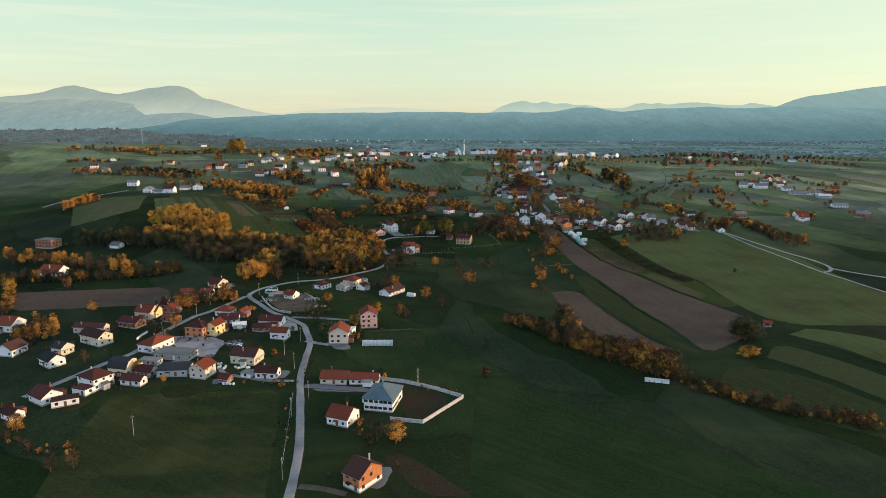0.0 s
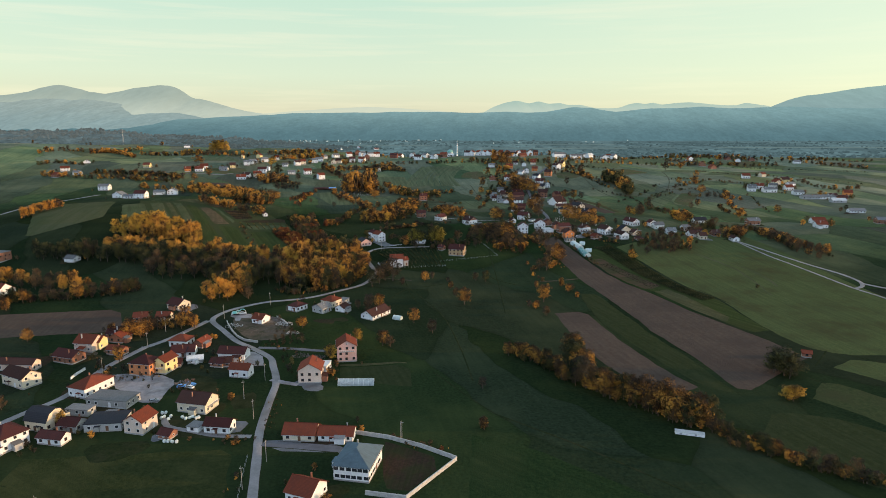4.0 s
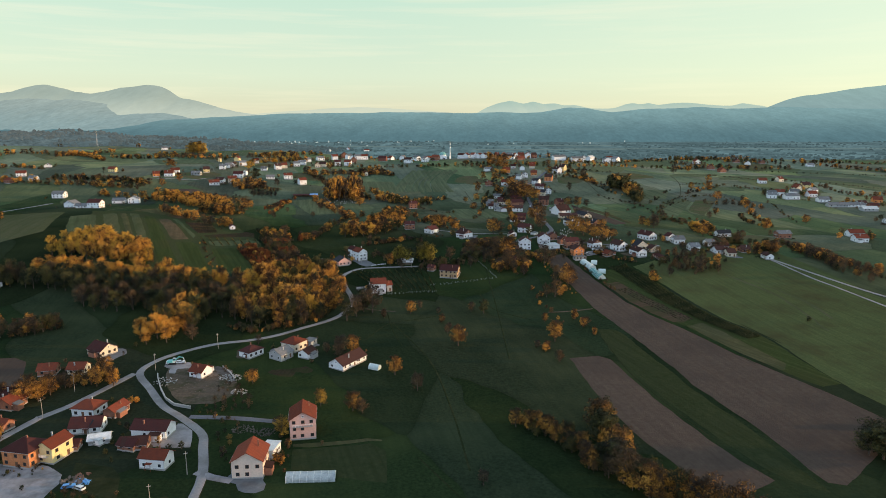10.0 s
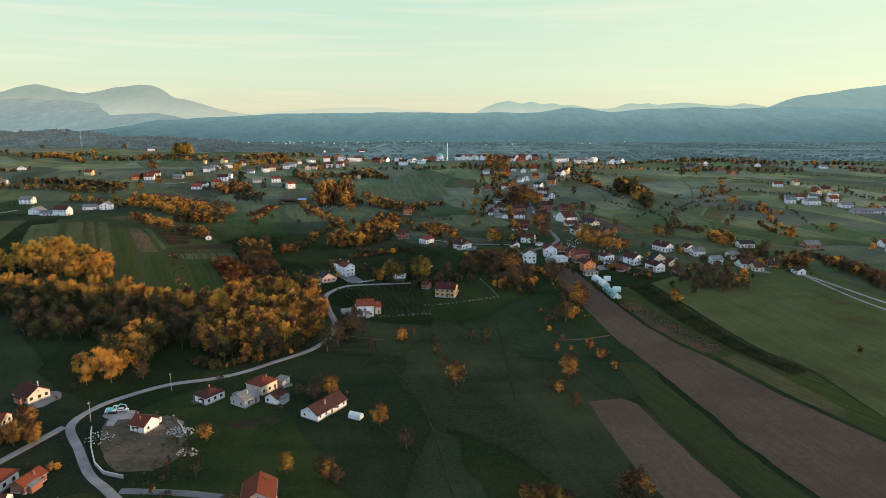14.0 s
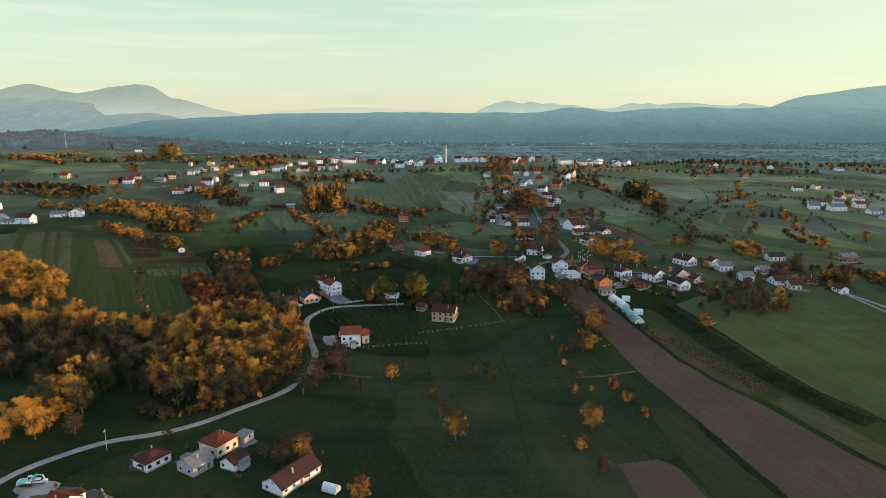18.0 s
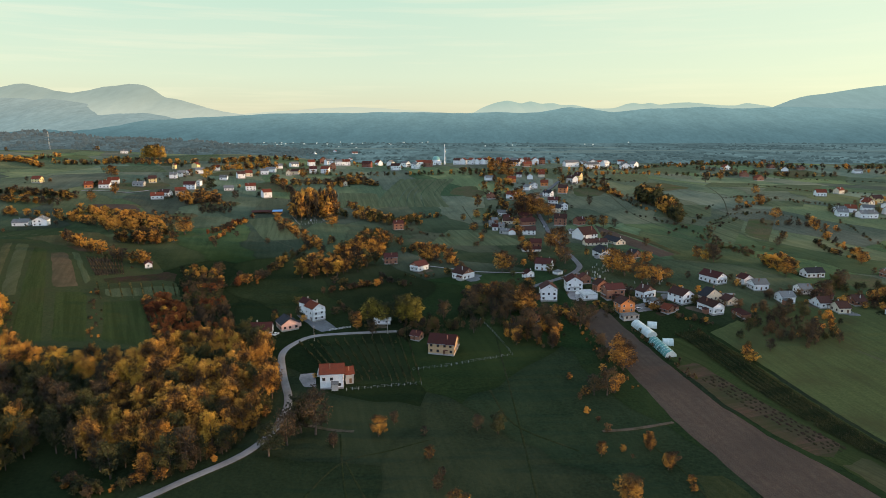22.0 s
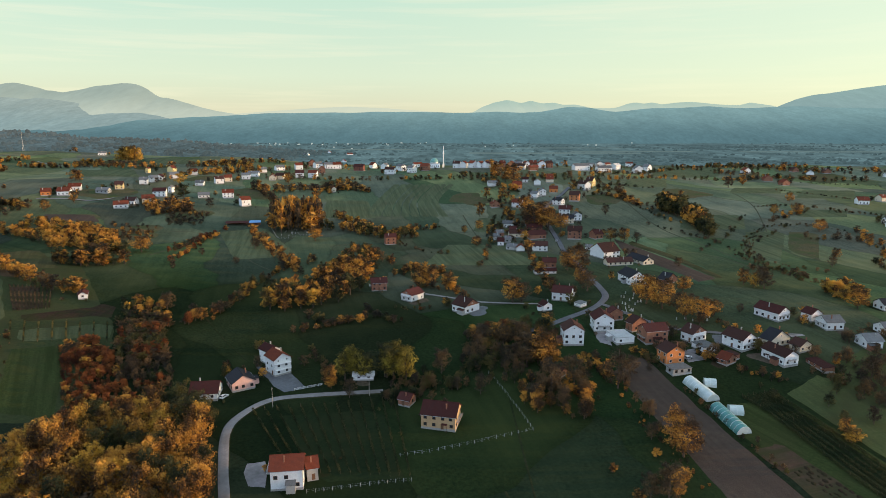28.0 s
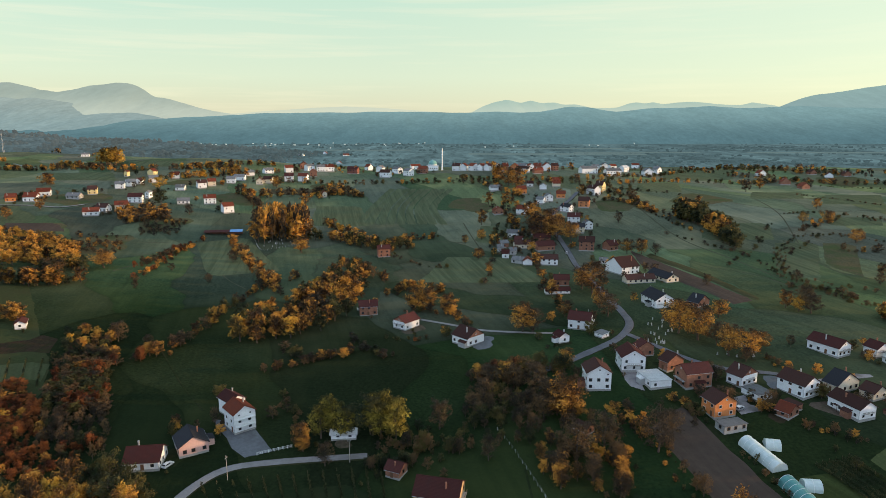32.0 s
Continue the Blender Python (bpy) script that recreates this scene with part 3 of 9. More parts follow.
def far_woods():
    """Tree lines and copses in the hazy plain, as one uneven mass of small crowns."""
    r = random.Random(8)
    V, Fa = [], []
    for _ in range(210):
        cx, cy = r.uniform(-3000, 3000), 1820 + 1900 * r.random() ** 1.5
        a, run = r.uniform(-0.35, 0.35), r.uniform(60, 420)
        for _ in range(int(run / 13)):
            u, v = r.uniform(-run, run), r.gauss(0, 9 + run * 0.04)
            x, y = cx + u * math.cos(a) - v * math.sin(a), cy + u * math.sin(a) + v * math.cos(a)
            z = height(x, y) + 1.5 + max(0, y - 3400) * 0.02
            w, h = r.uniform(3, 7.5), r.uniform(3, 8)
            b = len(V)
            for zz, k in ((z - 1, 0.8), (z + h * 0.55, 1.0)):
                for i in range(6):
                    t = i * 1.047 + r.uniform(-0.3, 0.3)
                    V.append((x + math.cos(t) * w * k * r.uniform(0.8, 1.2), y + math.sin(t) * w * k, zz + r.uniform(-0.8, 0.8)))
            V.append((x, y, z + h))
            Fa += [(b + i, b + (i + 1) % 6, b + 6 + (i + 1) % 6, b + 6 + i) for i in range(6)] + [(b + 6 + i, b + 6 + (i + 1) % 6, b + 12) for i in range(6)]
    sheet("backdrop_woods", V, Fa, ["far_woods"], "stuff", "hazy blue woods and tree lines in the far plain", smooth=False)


far_woods()


# ---- fields and roads ----
def field(name, left, right, mat, label, off):
    a, b = curve(left, 7), curve(right, 7)
    n = max(len(a), len(b))
    a = [a[round(i * (len(a) - 1) / (n - 1))] for i in range(n)]
    b = [b[round(i * (len(b) - 1) / (n - 1))] for i in range(n)]
    wide = max(4, int(max(np.linalg.norm(q - p) for p, q in zip(a, b)) / 7))
    verts = []
    for i, (p, q) in enumerate(zip(a, b)):
        for k in range(wide + 1):
            c = p + (q - p) * k / wide
            c = c + np.array((noise.noise((c[0] * 0.11, c[1] * 0.11, 1)), noise.noise((c[0] * 0.11, c[1] * 0.11, 7)))) * 1.3
            edge = k in (0, wide) or i in (0, n - 1)
            verts.append((c[0], c[1], height(*c) + (-0.03 if edge else off)))
    w = wide + 1
    ob = sheet(name, verts, [(i * w + k, i * w + k + 1, (i + 1) * w + k + 1, (i + 1) * w + k) for i in range(n - 1) for k in range(wide)], [mat], "structure", label)
    return ob


ROAD_POINTS = []


def yard(x, y, r0, mat, label, seed):
    """An irregular worn patch of ground."""
    q = random.Random(seed)
    n, ks = 18, (0.0, 0.5, 0.85, 1.0)
    ph = [q.uniform(0, 6.283) for _ in range(3)]
    verts = [(x, y, height(x, y) + 0.1)]
    for k in ks[1:]:
        for i in range(n):
            a = i * 6.283 / n
            rr = r0 * k * (1 + 0.22 * math.sin(2 * a + ph[0]) + 0.14 * math.sin(3 * a + ph[1]) + 0.08 * math.sin(5 * a + ph[2]))
            px, py = x + math.cos(a) * rr, y + math.sin(a) * rr
            verts.append((px, py, height(px, py) + (0.08 if k < 1 else -0.12)))
    faces = [(0, 1 + i, 1 + (i + 1) % n) for i in range(n)]
    for k in range(2):
        faces += [(1 + k * n + i, 1 + (k + 1) * n + i, 1 + (k + 1) * n + (i + 1) % n, 1 + k * n + (i + 1) % n) for i in range(n)]
    sheet("yard", verts, faces, [mat], "structure", label)


def road(pts, width, mat, label):
    c = curve(pts, 3.0)
    ROAD_POINTS.extend((p[0], p[1]) for p in c)
    verts = []
    prof = ((-0.75, -0.25), (-0.5, 0.10), (-0.2, 0.16), (0.2, 0.16), (0.5, 0.10), (0.75, -0.25))
    for i, p in enumerate(c):
        d = c[min(i + 1, len(c) - 1)] - c[max(i - 1, 0)]
        d = d / (np.linalg.norm(d) + 1e-6)
        nrm = np.array((d[1], -d[0]))
        z = height(*p)
        low = 0.12 if mat in ("track", "fartrack") else 0.0
        wv = width * (1 + 0.1 * noise.noise((p[0] * 0.1, p[1] * 0.1, 0)))
        for s, dz in prof:
            q = p + nrm * s * wv
            verts.append((q[0], q[1], max(z, height(*q)) + dz - low * (dz > 0)))
    faces, idx = [], []
    for i in range(len(c) - 1):
        for k in range(5):
            faces.append((i * 6 + k, (i + 1) * 6 + k, (i + 1) * 6 + k + 1, i * 6 + k + 1))
            idx.append(1 if k in (0, 4) else 0)
    sheet("road", verts, [f[::-1] for f in faces], [mat if mat != "concrete" else "gravelyard", "verge" if mat not in ("track", "fartrack") else mat], "structure", label, index=idx)


road(((-57, 177), (-59, 193), (-63, 216), (-72, 252), (-79, 279), (-83, 305), (-86, 326), (-93, 345), (-98, 356), (-112, 369), (-123, 378), (-136, 394), (-149, 411), (-148, 426), (-141, 438), (-128, 451), (-111, 459), (-99, 468), (-88, 481), (-74, 498), (-68, 516), (-68, 538), (-76, 562), (-83, 585), (-82, 598), (-74, 611), (-58, 616), (-28, 620)), 3.4, "gravel", "pale grey gravel lane through the lower village")
road(((-151, 410), (-160, 379), (-168, 363), (-167, 365), (-173, 336), (-173, 307), (-181, 288), (-187, 272), (-195, 251)), 3.6, "gravel", "grey village road past the western houses")
road(((-56, 189), (-48, 188), (-39, 185)), 3.0, "dirt", "worn dirt drive to the brick house")
road(((-108, 369), (-90, 369), (-70, 367)), 3.2, "asphalt", "short asphalt drive to the pink house")
road(((-75, 270), (-63, 269), (-45, 267)), 4.5, "asphalt", "asphalt yard drive by the long red roofed building")
road(((-89, 329), (-83, 326), (-75, 324)), 3.5, "concrete", "concrete approach to the orange roofed house")
road(((38, 681), (48, 687), (64, 700), (80, 714), (90, 728), (95, 741), (96, 759), (96, 786), (97, 849), (96, 883), (98, 928), (98, 974), (97, 1009)), 4.2, "asphalt", "asphalt street climbing the ridge")
road(((97, 1009), (100, 1034), (113, 1062), (128, 1087), (142, 1116)), 4.0, "asphalt", "upper asphalt street on the ridge")
road(((89, 723), (98, 707), (110, 689), (123, 680), (137, 677), (150, 671)), 3.4, "asphalt", "lane behind the orange brick houses")
road(((256, 645), (268, 610), (284, 563), (294, 538), (297, 518), (292, 505), (283, 499)), 3.0, "gravel", "pale gravel road through the eastern meadows")
road(((257, 636), (264, 590), (270, 567), (277, 534), (283, 501), (289, 482), (297, 452), (306, 425)), 2.2, "gravel", "pale gravel road below the eastern meadows")
road(((296, 511), (309, 496), (330, 480), (370, 462)), 3.4, "gravel", "pale gravel field road")
road(((-487, 700), (-483, 753), (-470, 791), (-461, 844)), 4.0, "gravel", "farm road over the western rise")
road(((-81, 275), (-94, 275), (-106, 278), (-117, 281.5), (-121, 288)), 2.6, "gravel", "narrow pale gravel lane behind the village houses")
road(((-57, 520), (-47, 517), (-37, 516)), 1.8, "dirt", "narrow dirt path across the meadow")
road(((60, 519), (73, 521), (90, 526)), 1.8, "dirt", "dirt path beside the ploughed strip")
road(((-15, 753), (2, 743), (16, 734), (36, 729), (56, 726)), 2.6, "gravel", "narrow gravel lane below the brick houses")
road(((-658, 1384), (-618, 1354), (-575, 1339)), 3.0, "gravel", "farm track in the western hills")
road(((-430, 1022), (-401, 1027), (-376, 1027), (-360, 1043)), 3.4, "gravel", "lane through the western hamlet")
road(((-288, 749), (-270, 724), (-251, 700), (-236, 682), (-225, 665)), 1.6, "track", "curving wheel track beside the parcel")
yard(-264, 998, 26, "scrub", "patch of brown scrubby fallow ground", 500)
yard(-280, 917, 32, "scrub", "patch of brown scrubby fallow ground", 501)
yard(-433, 1288, 30, "drygrass", "patch of dry yellow grass", 502)
yard(-304, 1176, 28, "scrub", "patch of brown scrubby fallow ground", 503)
yard(-235, 1111, 26, "scrub", "patch of brown scrubby fallow ground", 504)
yard(-378, 1061, 30, "scrub", "patch of brown scrubby fallow ground", 505)
yard(-353, 937, 34, "scrub", "patch of brown scrubby fallow ground", 506)
yard(-141, 1188, 26, "scrub", "patch of brown scrubby fallow ground", 507)
yard(23, 1089, 24, "scrub", "patch of brown scrubby fallow ground", 508)
yard(55, 973, 22, "scrub", "patch of brown scrubby fallow ground", 509)
yard(95, 1039, 20, "scrub", "patch of brown scrubby fallow ground", 510)
yard(175, 1065, 26, "scrub", "patch of brown scrubby fallow ground", 511)
yard(266, 1090, 34, "scrub", "patch of brown scrubby fallow ground", 512)
yard(562, 1331, 40, "scrub", "patch of brown scrubby fallow ground", 513)
yard(550, 1466, 44, "scrub", "patch of brown scrubby fallow ground", 514)
yard(-128, 262, 10, "track", "worn darker grass in the meadow", 515)
yard(279, 708, 20, "scrub", "patch of brown scrubby fallow ground", 517)
road(((15, 299), (46, 273), (76, 243), (105, 214), (127, 193)), 1.2, "track", "faint dark wheel track through the grass")
road(((-13, 343), (10, 306), (21, 292)), 0.9, "track", "faint dark wheel track through the grass")
road(((-8, 214), (15, 196), (25, 186)), 1.0, "track", "faint dark wheel track through the grass")
road(((-169, 231), (-140, 221), (-106, 196), (-84, 182)), 1.2, "track", "faint dark wheel track through the grass")
road(((-162, 241), (-136, 234), (-111, 227)), 0.9, "track", "faint dark wheel track through the grass")
road(((206, 374), (221, 356), (239, 335)), 1.6, "track", "faint dark wheel track through the grass")
road(((167, 345), (183, 320), (203, 294)), 1.2, "track", "faint dark wheel track through the grass")
road(((76, 510), (82, 493), (85, 471), (87, 431), (91, 407), (95, 388), (101, 363)), 0.8, "track", "faint dark wheel track through the grass")
road(((138, 488), (154, 440), (163, 413), (170, 391)), 0.7, "track", "faint dark wheel track through the grass")
road(((210, 596), (217, 476), (218, 416)), 1.0, "track", "faint dark wheel track through the grass")
road(((247, 443), (206, 391), (180, 359)), 1.0, "track", "faint dark wheel track through the grass")
road(((-50, 464), (-39, 493), (-22, 503), (-8, 511)), 1.0, "track", "faint dark wheel track through the grass")
road(((-42, 514), (-35, 480), (-28, 458)), 0.9, "track", "faint dark wheel track through the grass")
road(((-358, 755), (-346, 800), (-276, 752), (-239, 741)), 1.2, "fartrack", "faint trodden track through the grass")
road(((-286, 747), (-250, 700), (-223, 668)), 1.2, "fartrack", "faint trodden track through the grass")
road(((-137, 706), (-112, 670), (-95, 649)), 1.0, "track", "faint dark wheel track through the grass")
road(((-172, 873), (-148, 832), (-128, 809)), 1.0, "fartrack", "faint trodden track through the grass")
road(((48, 505), (26, 524), (18, 553)), 1.2, "track", "faint dark wheel track through the grass")
road(((-40, 890), (-14, 872), (29, 891)), 1.2, "fartrack", "faint trodden track through the grass")
road(((190, 1069), (197, 956), (215, 887), (224, 825)), 1.4, "fartrack", "faint trodden track through the grass")
road(((332, 1114), (314, 1018), (279, 912), (270, 853), (286, 825)), 1.4, "fartrack", "faint trodden track through the grass")
road(((250, 1110), (294, 1069), (347, 1030), (431, 1043)), 1.4, "fartrack", "faint trodden track through the grass")
road(((-439, 1118), (-355, 1087), (-280, 1095)), 1.4, "fartrack", "faint trodden track through the grass")
road(((-350, 947), (-294, 930), (-231, 936)), 1.4, "fartrack", "faint trodden track through the grass")
road(((-226, 834), (-211, 920), (-175, 951)), 1.4, "fartrack", "faint trodden track through the grass")
road(((15, 1032), (27, 948), (36, 872)), 1.2, "fartrack", "faint trodden track through the grass")
road(((-82, 1010), (-27, 980), (18, 967)), 1.2, "fartrack", "faint trodden track through the grass")
road(((-103, 903), (-71, 927), (-42, 910)), 1.2, "fartrack", "faint trodden track through the grass")
road(((377, 1394), (476, 1334), (596, 1287)), 1.4, "fartrack", "faint trodden track through the grass")
road(((184, 874), (213, 840), (220, 785)), 1.2, "fartrack", "faint trodden track through the grass")
road(((-37, 495), (-13, 440), (-1, 384), (6, 334)), 1.0, "track", "faint dark wheel track through the grass")
road(((25, 612), (28, 521), (29, 443)), 1.0, "track", "faint dark wheel track through the grass")
road(((172, 501), (188, 445), (199, 394)), 1.0, "track", "faint dark wheel track through the grass")
road(((194, 595), (226, 532), (243, 461)), 1.0, "track", "faint dark wheel track through the grass")
road(((-359, 612), (-316, 574), (-295, 575)), 1.0, "track", "faint dark wheel track through the grass")

field("meadow_strip", ((138, 616), (146, 586), (155, 546), (164, 509), (177, 478), (179, 450), (182, 412), (190, 384), (206, 372)), ((256, 704), (276, 652), (285, 598), (288, 543), (292, 491), (300, 438), (306, 372)), "olivegrass", "broad olive mown meadow", 0.08)
field("ploughed_field", ((73, 637), (88, 549), (90, 529), (102, 479), (111, 428), (114, 406), (122, 371), (126, 338), (129, 322)), ((91, 653), (100, 605), (110, 560), (118, 532), (127, 510), (136, 493), (147, 465), (155, 443), (175, 397), (183, 369)), "plough", "long bare ploughed brown field strip", 0.12)
field("ploughed_field", ((60, 447), (62, 423), (65, 394), (71, 365), (80, 338), (92, 318)), ((82, 452), (87, 423), (92, 398), (97, 376), (104, 352), (113, 330)), "plough", "second narrower ploughed brown field", 0.12)
field("meadow_strip", ((101, 606), (111, 561), (119, 533), (128, 511), (137, 494), (148, 466), (156, 444), (171, 407)), ((140, 616), (148, 586), (157, 546), (166, 509), (179, 478), (181, 450), (184, 412)), "brightgrass", "rough grass between the ploughed field and the meadow", 0.06)
field("meadow_strip", ((84, 492), (84, 452), (89, 423), (94, 398), (99, 376), (106, 352), (115, 330)), ((98, 492), (105, 452), (110, 428), (113, 406), (121, 371), (125, 338), (128, 322)), "roughgrass", "streaky green strip between the ploughed fields", 0.09)
field("stubble_strip", ((107, 576), (112, 558), (119, 533), (128, 511), (139, 494)), ((118, 586), (125, 572), (134, 548), (142, 528), (151, 508)), "redsoil", "reddish spotted stubble strip beside the ploughed field", 0.14)
field("stubble_strip", ((138, 497), (148, 468), (156, 445), (166, 423)), ((151, 508), (159, 487), (166, 461), (172, 437)), "drygrass", "dry yellowish weeds at the end of the stubble", 0.13)
field("vineyard_ground", ((118, 612), (124, 598), (135, 550), (148, 513), (166, 473)), ((136, 618), (143, 590), (154, 546), (163, 509), (177, 478)), "darkturf", "dark ground under the berry rows", 0.1)
field("ploughed_field", ((-313, 407), (-285, 365)), ((-213, 429), (-189, 387)), "plough", "dark brown field in front of the wood", 0.12)
field("vineyard_ground", ((-69, 600), (-44, 555)), ((-26, 607), (-13, 558)), "darkturf", "dark grassy vineyard floor", 0.1)
field("meadow_strip", ((200, 600), (214, 566), (219, 540), (219, 511), (216, 480)), ((203, 600), (219, 566), (223, 540), (222, 511), (217, 480)), "lightgrass", "pale mown swath in the meadow", 0.12)
field("meadow_strip", ((208, 598), (224, 562), (230, 536), (231, 514), (229, 500)), ((209, 598), (227, 562), (235, 536), (235, 514), (230, 500)), "lightgrass", "pale mown swath in the meadow", 0.12)
field("garden", ((-61, 346), (-58, 331)), ((-25, 354), (-21, 324)), "roughgrass", "vegetable garden with rows of fading greens", 0.12)
field("garden", ((-62, 350), (-61, 346)), ((-26, 357), (-26, 354)), "drygrass", "dry grass strip above the vegetable garden", 0.12)
field("garden", ((-30, 276), (-27, 241)), ((-2, 261), (-17, 239)), "soil", "walled garden with dark brown soil", 0.12)
field("ploughed_field", ((-32, 211), (-15, 184)), ((-24, 214), (5, 184)), "soil", "dark tilled garden below the brick house", 0.12)
field("yard", ((-76, 274), (-74, 264)), ((-43, 273), (-40, 263)), "asphaltyard", "wide asphalt forecourt by the long building", 0.08)
field("yard", ((-129, 367), (-120, 341)), ((-102, 365), (-95, 343)), "gravelyard", "pale concrete yard behind the red roofed house", 0.06)
field("yard", ((-129, 292), (-124, 271)), ((-93, 293), (-79, 271)), "verge", "rough brown yard between the houses", 0.06)
field("yard", ((-103, 313), (-98, 293)), ((-91, 319), (-86, 298)), "verge", "worn rough grass yard by the lane", 0.06)
field("yard", ((111, 658), (106, 639)), ((120, 663), (120, 643)), "gravelyard", "pale yard by the orange house", 0.06)
field("yard", ((149, 671), (150, 667)), ((182, 681), (182, 674)), "gravelyard", "pale drive of the white houses", 0.06)
field("yard", ((74, 682), (73, 664)), ((83, 684), (80, 659)), "gravelyard", "paved yard by the white flat roofed building", 0.06)
field("yard", ((-70, 569), (-67, 552)), ((-62, 571), (-58, 551)), "gravelyard", "pale yard beside the white house", 0.1)
field("yard", ((-140, 424), (-138, 410), (-127, 391), (-117, 379)), ((-118, 425), (-104, 411), (-95, 395), (-103, 379)), "dirt", "trampled bare earth of a building site", 0.09)
yard(-134, 420, 8, "gravelyard", "pale gravel apron of the building site", 611)
yard(-114, 412, 9, "rubble", "broken stone strewn earth round the new house", 612)
yard(-82, 417, 6, "soil", "small dug vegetable bed in the grass", 613)
yard(-74, 421, 5, "soil", "small dug vegetable bed in the grass", 614)
field("yard", ((-92, 646), (-81, 630), (-72, 616)), ((-74, 641), (-67, 632), (-59, 621)), "asphaltyard", "dark paved forecourt of the white villa", 0.08)
field("crop_strip", ((147, 927), (165, 866), (180, 782)), ((142, 869), (156, 815), (164, 772)), "plough", "brown tilled strip on the eastern slope", 0.3)
# sunlight on this slope is put in as a paler dry-grass colour
field("meadow_strip", ((160, 915), (178, 858), (186, 784)), ((153, 906), (171, 849), (180, 782)), "drygrass", "sunlit dry grass strip on the eastern slope", 0.35)
field("meadow_strip", ((-1, 920), (-22, 837)), ((46, 918), (72, 834)), "hillfield", "grey olive fallow meadow", 0.3)
field("meadow_strip", ((302, 926), (271, 867)), ((326, 921), (279, 835)), "scrub", "scrubby tan fallow patch", 0.3)
field("meadow_strip", ((265, 930), (230, 854)), ((300, 926), (244, 825)), "hillfield", "light green pasture", 0.3)
field("meadow_strip", ((-212, 942), (-163, 835)), ((-177, 973), (-119, 862)), "hillfield", "green pasture on the hill above the wood", 0.3)
field("meadow_strip", ((-476, 743), (-392, 600)), ((-393, 761), (-357, 667)), "lightgrass", "pale pasture on the western rise", 0.3)
field("meadow_strip", ((-372, 768), (-332, 690), (-286, 602), (-262, 580)), ((-250, 788), (-200, 718), (-165, 666), (-142, 586)), "vinegrass", "dull green ground between the parcels on the rise", 0.1)
field("crop_strip", ((-372, 730), (-316, 620)), ((-351, 745), (-286, 631)), "greymeadow", "striped olive crop parcel on the rise", 0.22)
field("crop_strip", ((-350, 745), (-285, 631)), ((-338, 757), (-270, 637)), "lightgrass", "pale olive mown parcel on the rise", 0.22)
field("crop_strip", ((-338, 757), (-269, 638)), ((-331, 759), (-262, 639)), "drygrass", "dry yellowish crop parcel", 0.22)
field("crop_strip", ((-330, 759), (-261, 639)), ((-316, 757), (-253, 644)), "lightgrass", "pale olive mown parcel", 0.22)
field("crop_strip", ((-282, 629), (-258, 583)), ((-253, 641), (-222, 587)), "brightgrass", "dark green parcel above the wood", 0.22)
field("crop_strip", ((-310, 749), (-256, 648), (-220, 584)), ((-296, 744), (-244, 660), (-201, 587)), "brightgrass", "bright green winter crop strip", 0.22)
field("crop_strip", ((-242, 658), (-201, 587)), ((-220, 664), (-180, 590)), "brightgrass", "bright green winter crop parcel", 0.22)
field("crop_strip", ((-230, 687), (-219, 670)), ((-189, 716), (-180, 692)), "soil", "dark brown tilled parcel beside the shed", 0.22)
field("crop_strip", ((-219, 668), (-208, 649)), ((-177, 690), (-166, 665)), "greymeadow", "olive parcel with dry stalks", 0.22)
field("crop_strip", ((-209, 648), (-179, 590)), ((-180, 659), (-145, 588)), "brightgrass", "green parcel above the wood", 0.22)
field("crop_strip", ((-290, 734), (-264, 693), (-243, 657)), ((-279, 741), (-252, 703), (-227, 666)), "stubble", "tan stubble parcel", 0.24)
field("crop_strip", ((-278, 741), (-251, 703), (-226, 667)), ((-271, 740), (-246, 704), (-229, 680)), "greymeadow", "pale grass strip between the parcels", 0.24)
field("crop_strip", ((-261, 727), (-231, 684)), ((-244, 734), (-216, 697)), "redsoil", "reddish tilled parcel with dry rows", 0.24)
field("crop_strip", ((-294, 755), (-270, 737)), ((-273, 768), (-248, 749)), "redsoil", "reddish furrowed parcel", 0.24)
field("crop_strip", ((-339, 781), (-294, 751)), ((-307, 830), (-253, 772)), "drygrass", "dry olive slope above the shed", 0.24)
field("crop_strip", ((-69, 1171), (-84, 1099), (-93, 1034)), ((-61, 1169), (-76, 1098), (-83, 1034)), "hillfield", "narrow field strip on the slope below the ridge village", 0.4)
field("crop_strip", ((-60, 1169), (-76, 1098), (-83, 1034)), ((-52, 1167), (-68, 1098), (-73, 1034)), "hillfield", "narrow field strip on the slope below the ridge village", 0.4)
field("crop_strip", ((-52, 1167), (-68, 1098), (-72, 1034)), ((-43, 1165), (-60, 1097), (-62, 1034)), "hillfield", "narrow field strip on the slope below the ridge village", 0.4)
field("crop_strip", ((-43, 1164), (-59, 1097), (-62, 1034)), ((-35, 1162), (-52, 1096), (-52, 1033)), "hillfield", "narrow field strip on the slope below the ridge village", 0.4)
field("crop_strip", ((-34, 1162), (-51, 1096), (-51, 1033)), ((-26, 1160), (-44, 1094), (-41, 1033)), "hillfield", "narrow field strip on the slope below the ridge village", 0.4)
field("crop_strip", ((-26, 1160), (-43, 1094), (-41, 1033)), ((-18, 1158), (-36, 1093), (-31, 1032)), "hillfield", "narrow field strip on the slope below the ridge village", 0.4)
field("crop_strip", ((-17, 1158), (-35, 1093), (-30, 1032)), ((-9, 1155), (-27, 1092), (-20, 1031)), "hillfield", "narrow field strip on the slope below the ridge village", 0.4)
field("crop_strip", ((-9, 1155), (-27, 1092), (-20, 1031)), ((-1, 1153), (-19, 1091), (-10, 1030)), "hillfield", "narrow field strip on the slope below the ridge village", 0.4)
